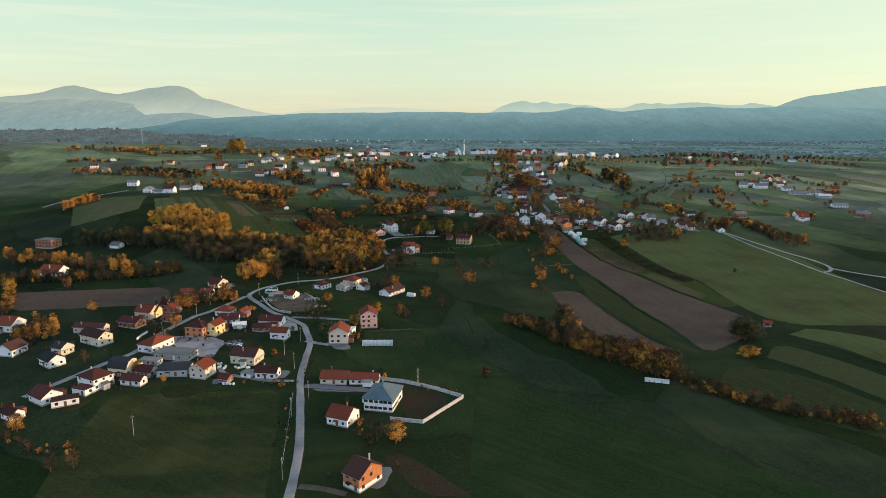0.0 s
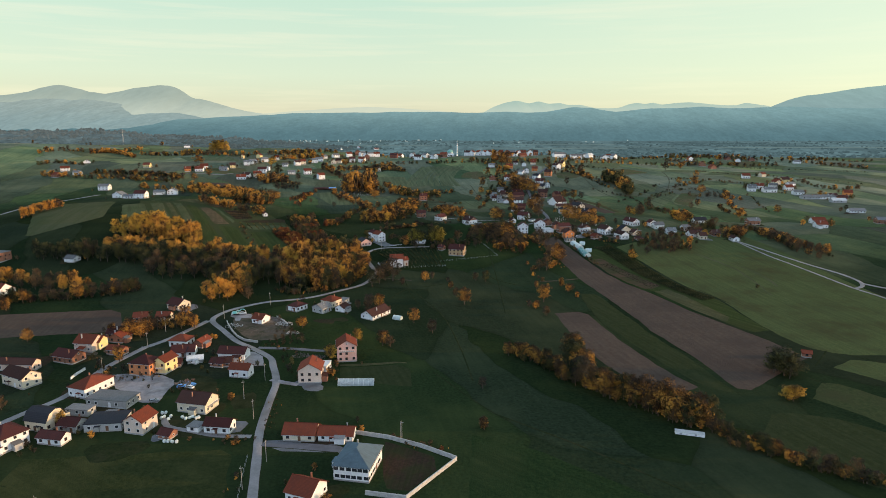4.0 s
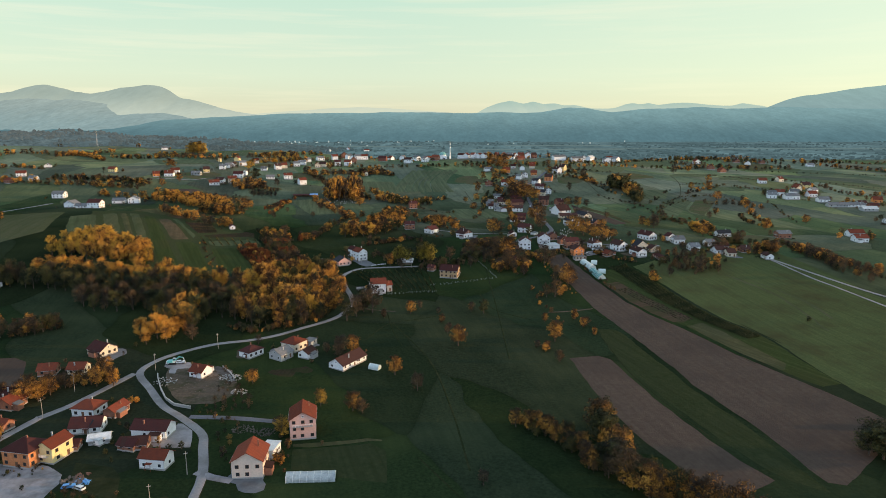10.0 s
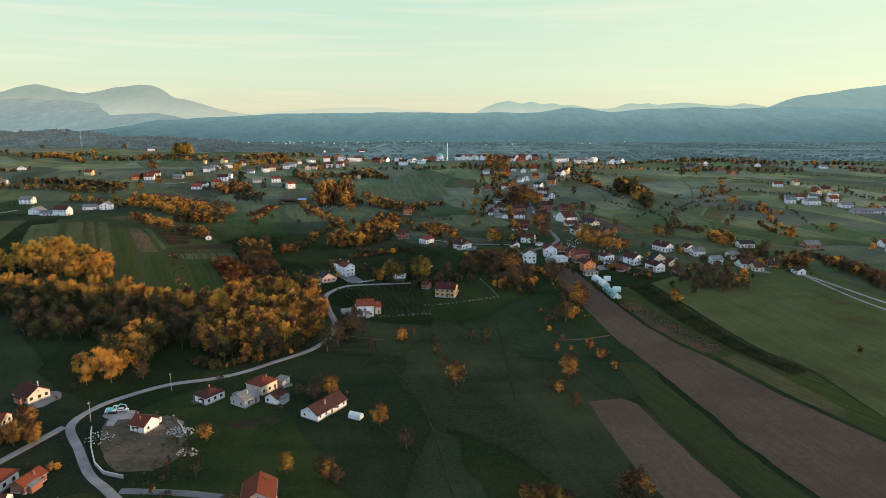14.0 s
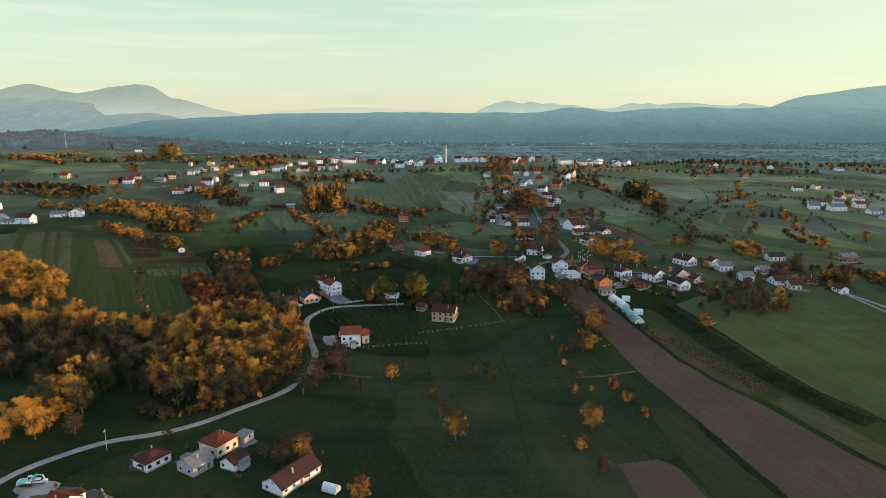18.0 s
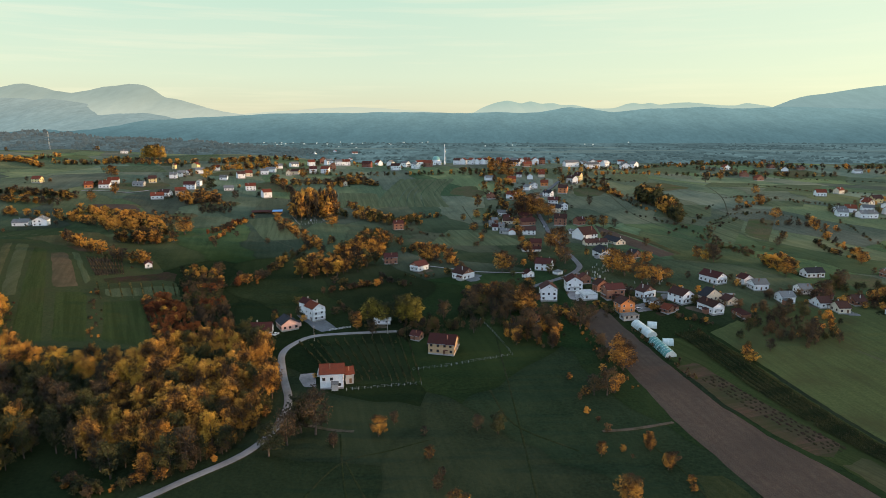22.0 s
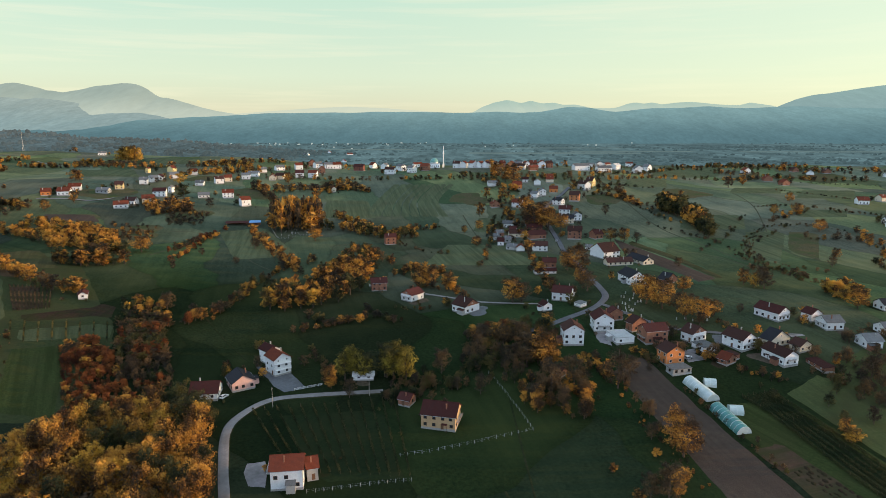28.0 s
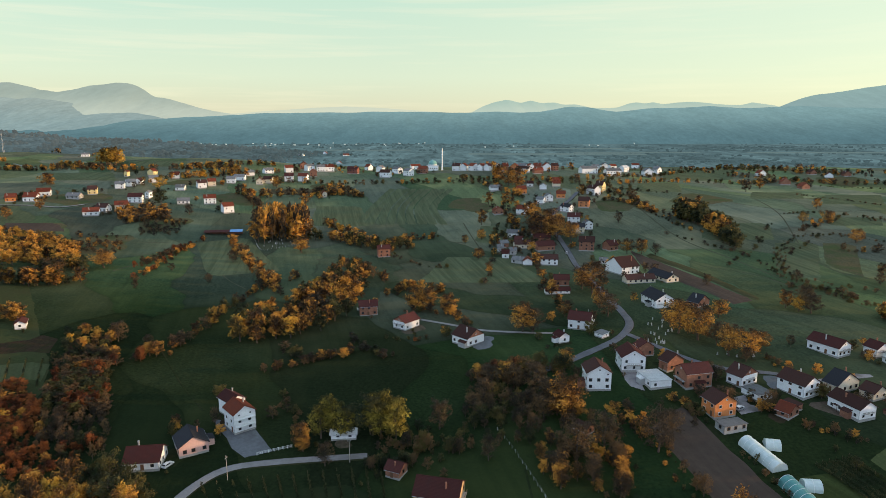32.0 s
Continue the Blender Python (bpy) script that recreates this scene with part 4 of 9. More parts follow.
field("crop_strip", ((0, 1153), (-19, 1090), (-9, 1029)), ((7, 1151), (-11, 1089), (0, 1028)), "hillfield", "narrow field strip on the slope below the ridge village", 0.4)
field("meadow_strip", ((186, 357), (203, 336), (214, 311), (225, 286)), ((203, 369), (223, 360), (237, 348), (251, 336)), "olivegrass", "olive green field strip beside the hut", 0.12)
field("meadow_strip", ((156, 320), (172, 296), (186, 266), (200, 236)), ((174, 344), (190, 323), (205, 297), (220, 271)), "vinegrass", "dull green field strip below the hut", 0.11)
field("meadow_strip", ((-2, 150), (0, 200), (2, 250), (4, 284)), ((172, 135), (145, 176), (90, 219), (26, 272)), "greencrop", "green streaky meadow below the hedge", 0.05)
field("meadow_strip", ((111, 277), (137, 250), (163, 231), (189, 212)), ((134, 309), (165, 296), (184, 263), (203, 230)), "roughgrass", "rough tufted grassland between hedge and fields", 0.1)
field("meadow_strip", ((-160, 257), (-157, 235), (-151, 205), (-142, 175), (-134, 150)), ((-83, 268), (-76, 240), (-69, 212), (-63, 180), (-59, 150)), "lawn", "broad olive brown mown meadow below the village", 0.06)
field("yard", ((-174, 329), (-160, 319), (-150, 309), (-141, 301)), ((-151, 334), (-132, 326), (-131, 314), (-129, 300)), "gravelyard", "pale gravel yard among the houses", 0.1)
field("yard", ((-167, 327), (-153, 308)), ((-133, 329), (-131, 309)), "gravelyard", "pale gravel apron by the lane", 0.07)
field("yard", ((-136, 335), (-127, 312)), ((-115, 333), (-106, 310)), "verge", "worn yard of rough brown grass", 0.06)
field("meadow_strip", ((437, 1695), (295, 1296)), ((544, 1657), (417, 1352)), "hillfield", "olive green hedged pasture", 0.5)
field("meadow_strip", ((227, 1179), (206, 1118)), ((300, 1249), (262, 1131)), "hillfield", "olive green hedged pasture", 0.5)
field("meadow_strip", ((378, 1211), (324, 1102)), ((459, 1243), (399, 1130)), "hillfield", "olive green hedged pasture", 0.5)
field("meadow_strip", ((469, 1211), (385, 1074)), ((540, 1212), (458, 1084)), "hillfield", "olive green hedged pasture", 0.5)
field("meadow_strip", ((355, 1006), (335, 976)), ((402, 1006), (384, 975)), "hillfield", "olive green hedged pasture", 0.5)
field("meadow_strip", ((235, 994), (211, 945)), ((289, 988), (270, 937)), "hillfield", "olive green hedged pasture", 0.5)
field("meadow_strip", ((-560, 1301), (-485, 1174)), ((-447, 1267), (-392, 1169)), "hillfield", "olive green hedged pasture", 0.5)
field("meadow_strip", ((-617, 1422), (-574, 1345)), ((-538, 1409), (-490, 1324)), "drygrass", "dry grass slope", 0.5)
field("meadow_strip", ((-500, 1420), (-456, 1324)), ((-394, 1380), (-361, 1306)), "hillfield", "olive green hedged pasture", 0.5)
field("meadow_strip", ((31, 1020), (22, 967)), ((47, 1018), (49, 964)), "hillfield", "olive green hedged pasture", 0.5)
field("meadow_strip", ((-209, 1167), (-204, 1139)), ((-157, 1176), (-149, 1148)), "stubble", "tan stubble field", 0.5)
field("meadow_strip", ((-388, 967), (-373, 941)), ((-345, 978), (-327, 952)), "plough", "brown tilled field", 0.5)
field("meadow_strip", ((-142, 1100), (-135, 1025)), ((-94, 1102), (-77, 1030)), "hillfield", "olive green hedged pasture", 0.5)

# ---- houses ----
def window_mesh(w, h, mat):
    """A frame with a reveal and a sill edge, in one piece, and the pane that sits in it."""
    f = 0.1
    ring = []
    for a, b, d in ((w / 2, h / 2, 0.03), (w / 2, h / 2, -0.06), (w / 2 - f, h / 2 - f, -0.06), (w / 2 - f, h / 2 - f, 0.03)):
        ring.append([(-a, d, -b), (a, d, -b), (a, d, b), (-a, d, b)])
    verts = [v for r in ring for v in r]
    faces = []
    for k in range(4):
        for i in range(4):
            j = (i + 1) % 4
            faces.append((k * 4 + i, k * 4 + j, (k + 1) % 4 * 4 + j, (k + 1) % 4 * 4 + i))
    me = bpy.data.meshes.new("window")
    me.from_pydata(verts, [], faces)
    me.materials.append(MATS[mat])
    bm = bmesh.new()
    box(bm, -w / 2 + f, w / 2 - f, -0.015, 0.02, -h / 2 + f, h / 2 - f)
    pa = bpy.data.meshes.new("pane")
    bm.to_mesh(pa)
    bm.free()
    pa.materials.append(MATS["glass"])
    return me, pa


def far_window():
    bm = bmesh.new()
    box(bm, -0.62, 0.62, -0.03, 0.03, -0.68, 0.68)
    me = bpy.data.meshes.new("window")
    bm.to_mesh(me)
    bm.free()
    me.materials.append(MATS["glass"])
    return me


def door_mesh(mat):
    bm = bmesh.new()
    box(bm, -0.55, 0.55, -0.05, 0.04, 0, 2.1)
    me = bpy.data.meshes.new("door")
    bm.to_mesh(me)
    bm.free()
    me.materials.append(MATS[mat])
    return me


WIN = {"white": window_mesh(1.3, 1.35, "frame_white"), "brown": window_mesh(1.3, 1.35, "frame_brown"), "small": window_mesh(0.8, 0.8, "frame_white"), "wide": window_mesh(1.9, 1.45, "frame_white")}
FAR_WINDOW = far_window()
DOOR = {"brown": door_mesh("door_brown"), "white": door_mesh("frame_white")}
TONE = {"white": "white rendered", "cream": "cream rendered", "pink": "salmon pink rendered", "pinkcream": "pale peach rendered", "yellow": "ochre yellow rendered", "ochre": "ochre rendered", "orange": "orange painted", "grey": "bare grey block", "concrete": "unfinished concrete", "brick": "bare red brick", "orangebrick": "bare orange brick", "darkbrick": "dark brick", "whitebrick": "white and brick", "brickwhite": "white and brick"}
ROOF = {"red": "orange-red tiled", "darkred": "dark red tiled", "brown": "weathered brown tiled", "black": "near-black metal", "grey": "grey sheet", "white": "pale sheet", "flatgrey": "grey flat", "blue": "blue-grey metal"}
GROUP = ["houses of the lower village"]
rnd = random.Random(5)


HOUSES = []
hrnd = random.Random(77)


def extras(ob, hx, hy, h, rot, wall, rm, kind, storeys, has_balcony):
    """A gable balcony, a door canopy and a lean-to annex, as most of the village houses have."""
    side = 1 if math.sin(radians(rot)) < 0 else -1
    if kind == "gable" and storeys >= 1.5 and not has_balcony and hrnd.random() < 0.6:
        x0, x1, half = side * hx, side * (hx + 1.2), hy * hrnd.uniform(0.5, 0.92)
        zf = 2.75 * int(storeys - 0.4)
        bm = bmesh.new()
        box(bm, min(x0, x1), max(x0, x1), -half, half, zf - 0.14, zf)
        bal = part("balcony", bm, "wall_concrete", ob, "concrete balcony slab")
        bm = bmesh.new()
        xr = side * (hx + 1.14)
        for k in range(8):
            yy = -half + 0.06 + k * (2 * half - 0.12) / 7
            box(bm, xr - 0.03, xr + 0.03, yy - 0.03, yy + 0.03, zf, zf + 0.9)
        box(bm, xr - 0.05, xr + 0.05, -half, half, zf + 0.9, zf + 0.98)
        part("balcony_rail", bm, hrnd.choice(("frame_white", "wood", "metal_grey")), bal)
    if hrnd.random() < 0.5:
        front = -1 if math.cos(radians(rot)) > 0 else 1
        u = hrnd.uniform(-0.4, 0.4) * hx
        y0, y1 = front * hy, front * (hy + 1.4)
        bm = bmesh.new()
        box(bm, u - 1.1, u + 1.1, min(y0, y1), max(y0, y1), 2.35, 2.45)
        for q in (-1.0, 1.0):
            box(bm, u + q - 0.05, u + q + 0.05, y1 - front * 0.12 - 0.05, y1 - front * 0.12 + 0.05, -0.4, 2.35)
        part("porch", bm, rm, ob)
    if hrnd.random() < 0.45:
        back = 1 if math.cos(radians(rot)) > 0 else -1
        u, wd, dp, ha = hrnd.uniform(-0.5, 0.5) * hx, hrnd.uniform(1.4, 2.4), hrnd.uniform(2.2, 3.4), hrnd.uniform(2.1, 2.6)
        y0, y1 = back * hy, back * (hy + dp)
        if hrnd.random() < 0.5:
            y0, y1 = -back * hy, -back * (hy + dp * 0.7)
        sg = 1 if y1 > y0 else -1
        bm = bmesh.new()
        box(bm, u - wd, u + wd, min(y0, y1), max(y0, y1), -0.7, ha)
        annex = part("annex", bm, hrnd.choice((wall, "wall_grey", "wall_brick")), ob, "single-storey lean-to annex")
        bm = bmesh.new()
        q = [(u - wd - 0.25, y1 + sg * 0.3, ha), (u + wd + 0.25, y1 + sg * 0.3, ha), (u + wd + 0.25, y0, ha + 0.7), (u - wd - 0.25, y0, ha + 0.7)]
        slab(bm, q if sg < 0 else q[::-1], 0.1)
        part("annex_roof", bm, hrnd.choice((rm, "roof_brown", "roof_grey")), annex)


def house(x, y, rot, l, w, storeys, wall, roof, kind, detail=True, balcony=0, glazed=0):
    """A house with its ridge along its own x axis, l long and w deep, on the ground at (x, y)."""
    if y > 900:
        storeys, l = storeys * 1.35, min(l, 10 + (l - 10) * 0.55) if l > 10 else l
    hx, hy = l / 2, w / 2
    c, s = math.cos(radians(rot)), math.sin(radians(rot))
    corners = [(x + c * a - s * b, y + s * a + c * b) for a in (-hx, hx) for b in (-hy, hy)]
    zs = [height(*q) for q in corners]
    HOUSES.append((x, y, math.hypot(l, w) / 2))
    z = sum(zs) / 4 + 0.15
    low = min(zs) - z - 0.4
    ob = new("house" if storeys >= 1 and min(l, w) > 5.2 else "shed")
    ob.matrix_basis = pose(x, y, z, 0, 0, rot)
    size = "three-storey" if storeys > 2.2 else "two-storey" if storeys >= 1.5 else "low"
    shape = {"gable": "gable roof", "hip": "hipped roof", "flat": "roof slab", "shed": "lean-to roof", "gambrel": "gambrel roof"}[kind]
    noun = "house" if ob.name.startswith("house") else "shed"
    text = f"{size} {TONE[wall]} {noun} with {ROOF[roof]} {shape}"
    tagged(ob, text, noun, GROUP[0])
    h = 2.75 * storeys
    lower, upper = {"whitebrick": ("wall_white", "wall_brick"), "brickwhite": ("wall_white", "wall_orangebrick")}.get(wall, ("wall_" + wall, None))
    pitch = {"gable": 0.62, "hip": 0.55, "flat": 0.0, "shed": 0.25, "gambrel": 0.8}[kind] * (0.85 if roof in ("grey", "white") else 1) * (1.15 if y > 900 else 1)
    rise = hy * pitch
    bm = bmesh.new()
    top = h
    split_z = h * (0.3 if wall == "brickwhite" else 1.0) if upper else h

    def prism(z0, z1, gable):
        bmx = bmesh.new()
        if not gable:
            box(bmx, -hx, hx, -hy, hy, z0, z1)
            return bmx
        ends = []
        for sx in (-hx, hx):
            prof = [(-hy, z0), (hy, z0), (hy, z1)] + ([(hy * 0.62, z1 + rise * 0.75)] if kind == "gambrel" else []) + [(0, z1 + rise)] + ([(-hy * 0.62, z1 + rise * 0.75)] if kind == "gambrel" else []) + [(-hy, z1)]
            ends.append([bmx.verts.new((sx, a, b)) for a, b in prof])
        bmx.faces.new(ends[0][::-1])
        bmx.faces.new(ends[1])
        n = len(ends[0])
        for i in range(n):
            j = (i + 1) % n
            bmx.faces.new((ends[0][i], ends[0][j], ends[1][j], ends[1][i]))
        return bmx

    bm.free()
    gable = kind in ("gable", "gambrel")
    if upper:
        part("wall", prism(low, split_z, False), lower, ob, "white rendered lower wall")
        part("upper_wall", prism(split_z, h, gable), upper, ob, "bare brick upper wall")
    else:
        part("wall", prism(low, h, gable), lower, ob)
    # plinth
    bm = bmesh.new()
    box(bm, -hx - 0.06, hx + 0.06, -hy - 0.06, hy + 0.06, low, 0.35)
    part("plinth", bm, "wall_concrete" if wall != "concrete" else "wall_grey", ob)
    # roof
    o, t = 0.55, 0.16
    rm = "roof_" + roof
    if kind == "gable":
        for sgn in (-1, 1):
            bm = bmesh.new()
            ez = h - o * pitch + t
            q = [(-hx - o, sgn * (hy + o), ez), (hx + o, sgn * (hy + o), ez), (hx + o, 0, h + rise + t), (-hx - o, 0, h + rise + t)]
            slab(bm, q if sgn < 0 else q[::-1], t)
            part("roof_slope", bm, rm, ob)
        bm = bmesh.new()
        tube(bm, (-hx - o, 0, h + rise + t), (hx + o, 0, h + rise + t), 0.13, 0.13)
        part("ridge_cap", bm, rm, ob)
    elif kind == "gambrel":
        for sgn in (-1, 1):
            bm = bmesh.new()
            for q in ([(-hx - o, sgn * (hy + 0.3), h - 0.1), (hx + o, sgn * (hy + 0.3), h - 0.1), (hx + o, sgn * hy * 0.62, h + rise * 0.75 + t), (-hx - o, sgn * hy * 0.62, h + rise * 0.75 + t)], [(-hx - o, sgn * hy * 0.62, h + rise * 0.75 + t), (hx + o, sgn * hy * 0.62, h + rise * 0.75 + t), (hx + o, 0, h + rise + t), (-hx - o, 0, h + rise + t)]):
                slab(bm, q if sgn < 0 else q[::-1], t)
            part("roof_slope", bm, rm, ob)
    elif kind == "hip":
        run = max(0.4, hx - hy) if hx >= hy else 0.4
        ax, ay, ez, rz = hx + o, hy + o, h - o * pitch + t, h + min(hx, hy) * pitch + t
        for q in ([(-ax, -ay, ez), (ax, -ay, ez), (run, 0, rz), (-run, 0, rz)], [(ax, ay, ez), (-ax, ay, ez), (-run, 0, rz), (run, 0, rz)], [(ax, -ay, ez), (ax, ay, ez), (run, 0, rz)], [(-ax, ay, ez), (-ax, -ay, ez), (-run, 0, rz)]):
            bm = bmesh.new()
            slab(bm, q, t)
            part("roof_slope", bm, rm, ob)
        rise = min(hx, hy) * pitch
    elif kind == "shed":
        bm = bmesh.new()
        slab(bm, [(-hx - 0.3, -hy - 0.4, h + 0.05), (hx + 0.3, -hy - 0.4, h + 0.05), (hx + 0.3, hy + 0.3, h + 0.55), (-hx - 0.3, hy + 0.3, h + 0.55)], 0.1)
        part("roof_slope", bm, rm, ob)
        bm = bmesh.new()
        box(bm, -hx + 0.02, hx - 0.02, hy - 0.15, hy - 0.01, h, h + 0.42)
        part("wall", bm, lower, ob)
    else:
        bm = bmesh.new()
        box(bm, -hx - 0.25, hx + 0.25, -hy - 0.25, hy + 0.25, h + 0.003, h + 0.22)
        part("roof_slab", bm, rm, ob)
    # chimney
    if detail and kind in ("gable", "hip") and storeys >= 1:
        bm = bmesh.new()
        cx = rnd.uniform(-0.3, 0.3) * l
        cy = rnd.choice((-0.25, 0.25)) * w if kind == "gable" else 0.1 * w
        zt = h + rise + rnd.uniform(0.3, 0.9)
        box(bm, cx - 0.22, cx + 0.22, cy - 0.22, cy + 0.22, h, zt)
        box(bm, cx - 0.28, cx + 0.28, cy - 0.28, cy + 0.28, zt, zt + 0.1)
        part("chimney", bm, "wall_brick" if rnd.random() < 0.5 else "wall_grey", ob)
    # windows and a door
    near = y < 820
    style = "brown" if wall in ("brick", "orangebrick", "darkbrick", "pink") else rnd.choice(("white", "white", "brown"))
    floors = max(1, int(storeys + 0.35))
    sides = [(0, -hy, 0, hx), (hx, 0, 90, hy)] + ([(0, hy, 180, hx), (-hx, 0, -90, hy)] if near else [])
    done = False
    for sx, sy, turn, half in sides:
        # turn: the wall's outside normal is -y rotated by turn
        n = max(1, int(2 * half / (3.1 if near else 3.6)))
        if glazed:
            n = int(2 * half / 2.0)
        is_gable = abs(sx) > 0 and kind in ("gable", "gambrel")
        lev = floors + (1 if is_gable and w > 8 else 0)
        for f in range(lev):
            zc = 1.55 + f * 2.75
            small = False
            if f == floors:
                if not near and rnd.random() < 0.5:
                    continue
                n_f, zc, small = 1, h + rise * 0.35, True
            elif zc > h - 0.55:
                zc, n_f, small = h - 0.75, n, True
            else:
                n_f = n
            for k in range(n_f):
                u = (k + 0.5) / n_f * 2 * half - half
                u += rnd.uniform(-0.25, 0.25)
                c2, s2 = math.cos(radians(turn)), math.sin(radians(turn))
                px, py = sx + c2 * u, sy + s2 * u
                out_x, out_y = s2 * 0.035, -c2 * 0.035
                m = pose(px + out_x, py + out_y, zc, 0, 0, turn)
                if f == 0 and not done and near and k == n_f // 2 and storeys >= 1:
                    done = True
                    shared("door", DOOR["brown" if style == "brown" else rnd.choice(("brown", "white"))], ob, pose(px + out_x, py + out_y, 0.05, 0, 0, turn))
                    continue
                if rnd.random() < (0.12 if y < 1100 else 0.45):
                    continue
                me, pa = WIN["wide" if glazed else "small" if small or half < 2 else style]
                win = shared("window", me if near else FAR_WINDOW, ob, m)
                if near:
                    shared("pane", pa, win, Matrix.Identity(4), "dark reflecting glass")
    if near and noun == "house":
        extras(ob, hx, hy, h, rot, lower, rm, kind, storeys, bool(balcony))
    if balcony:
        side = -1 if balcony < 0 else 1
        for f in range(1, floors):
            bm = bmesh.new()
            zf = 2.75 * f
            xx = side * hx
            box(bm, min(xx, xx + side * 1.5), max(xx, xx + side * 1.5), -hy * 0.9, hy * 0.9, zf - 0.15, zf)
            part("balcony", bm, "wall_white", ob, "concrete balcony slab")
            bm = bmesh.new()
            for k in range(9):
                yy = -hy * 0.88 + k * hy * 1.76 / 8
                box(bm, xx + side * 1.42 - 0.03, xx + side * 1.42 + 0.03, yy - 0.03, yy + 0.03, zf, zf + 0.95)
            box(bm, xx + side * 1.42 - 0.05, xx + side * 1.42 + 0.05, -hy * 0.9, hy * 0.9, zf + 0.95, zf + 1.05)
            part("balcony_rail", bm, "frame_white", ob)
    if kind in ("gable", "hip") and near and detail:
        for sgn in (-1, 1):
            bm = bmesh.new()
            tube(bm, (-hx - 0.3, sgn * (hy + 0.58), h - 0.55 * pitch + 0.02), (hx + 0.3, sgn * (hy + 0.58), h - 0.55 * pitch + 0.02), 0.07, 0.07, 5)
            tube(bm, (hx - 0.05, sgn * (hy + 0.09), h - 0.4), (hx - 0.05, sgn * (hy + 0.09), 0.1), 0.05, 0.05, 5)
            part("gutter", bm, "metal_grey", ob)
    return ob


# ---- trees ----
def cards(points, normals, size, r, corners=4):
    """Small bent leaf clumps at the points: two triangles each, tilted at random off the normal."""
    verts, faces = [], []
    for p, n in zip(points, normals):
        n = (Vector(n) + Vector((r.uniform(-1, 1), r.uniform(-1, 1), r.uniform(-0.6, 1))) * 0.75).normalized()
        u = n.orthogonal().normalized()
        a = r.uniform(0, 6.283)
        w = n.cross(u)
        u, w = u * math.cos(a) + w * math.sin(a), w * math.cos(a) - u * math.sin(a)
        sz = size * r.uniform(0.6, 1.35)
        p = Vector(p)
        b = len(verts)
        verts += [tuple(p - u * sz), tuple(p - w * sz * 0.6 + n * sz * 0.3), tuple(p + u * sz), tuple(p + w * sz * 0.6 + n * sz * 0.25)]
        if corners == 3:
            verts.pop()
            faces.append((b, b + 1, b + 2))
        else:
            faces.append((b, b + 1, b + 2, b + 3))
    return verts, faces


def tree_shape(kind, seed, count):
    """Trunk and crown of a tree 10 m high."""
    r = random.Random(seed)
    bm = bmesh.new()
    lobes = []
    if kind == "p":
        tube(bm, (0, 0, -0.3), (0, 0, 9.6), 0.2, 0.03, 6)
        pts, nrm = [], []
        for _ in range(count):
            z = 1.0 + 9.0 * r.random() ** 1.25
            a = r.uniform(0, 6.283)
            rad = (10.2 - z) * 0.30 * (0.75 + 0.25 * math.sin(z * 5)) * r.uniform(0.55, 1.0)
            pts.append((math.cos(a) * rad, math.sin(a) * rad, z - rad * 0.2))
            nrm.append((math.cos(a), math.sin(a), 0.3))
        v, f = cards(pts, nrm, 0.27 if count > 900 else 0.50 if count > 300 else 0.92, r, 3)
    else:
        bend = Vector((r.uniform(-0.3, 0.3), r.uniform(-0.3, 0.3), 0))
        tube(bm, (0, 0, -0.4), Vector((0, 0, 2.4)) + bend, 0.24, 0.17, 7)
        tube(bm, Vector((0, 0, 2.4)) + bend, Vector((0, 0, 8.4)) - bend, 0.17, 0.04, 6)
        boughs = 22 if count > 900 else 12
        for i in range(boughs):
            a = i * 2.4 + r.uniform(-0.5, 0.5)
            z0 = 1.3 + 6.2 * i / boughs
            reach = r.uniform(1.7, 3.0) * (1.05 - ((z0 - 3.2) / 6.5) ** 2)
            tip = Vector((math.cos(a) * reach, math.sin(a) * reach, z0 + r.uniform(0.7, 1.9)))
            tube(bm, (bend.x * 0.5, bend.y * 0.5, z0), tip, 0.075, 0.02, 3)
            lobes.append((tip, r.uniform(0.6, 1.1)))
            lobes.append((tip * 0.62 + Vector((0, 0, z0 * 0.38)), r.uniform(0.6, 1.0)))
        for i in range(5):
            lobes.append((Vector((r.uniform(-1.0, 1.0), r.uniform(-1.0, 1.0), r.uniform(6.0, 9.0))), r.uniform(0.6, 1.0)))
        for i in range(3):
            lobes.append((Vector((r.uniform(-0.9, 0.9), r.uniform(-0.9, 0.9), r.uniform(2.0, 5.0))), r.uniform(1.0, 1.5)))
        pts, nrm = [], []
        keep = 0.72 if kind == "b" else 1.0
        for _ in range(int(count * keep)):
            c, rad = r.choice(lobes)
            d = Vector((r.gauss(0, 1), r.gauss(0, 1), r.gauss(0.25, 1))).normalized()
            q = c + d * rad * r.uniform(0.3, 1.25) * Vector((1, 1, 0.85)).length / 1.65
            pts.append(tuple(q))
            nrm.append(tuple(d))
        v, f = cards(pts, nrm, 0.29 if count > 900 else 0.58 if count > 300 else 1.08, r, 3)
    if count <= 300:
        # seen from far off the boughs vanish in the crown
        bm.free()
        bm = bmesh.new()
        tube(bm, (0, 0, -0.4), (0, 0, 7.5), 0.24, 0.05, 5)
    trunk = bpy.data.meshes.new("trunk")
    bm.to_mesh(trunk)
    bm.free()
    trunk.materials.append(MATS["bark"])
    crown = bpy.data.meshes.new("crown")
    crown.from_pydata(v, [], f)
    crown.materials.append(MATS["leaf_" + kind])
    return trunk, crown, np.array(v), f


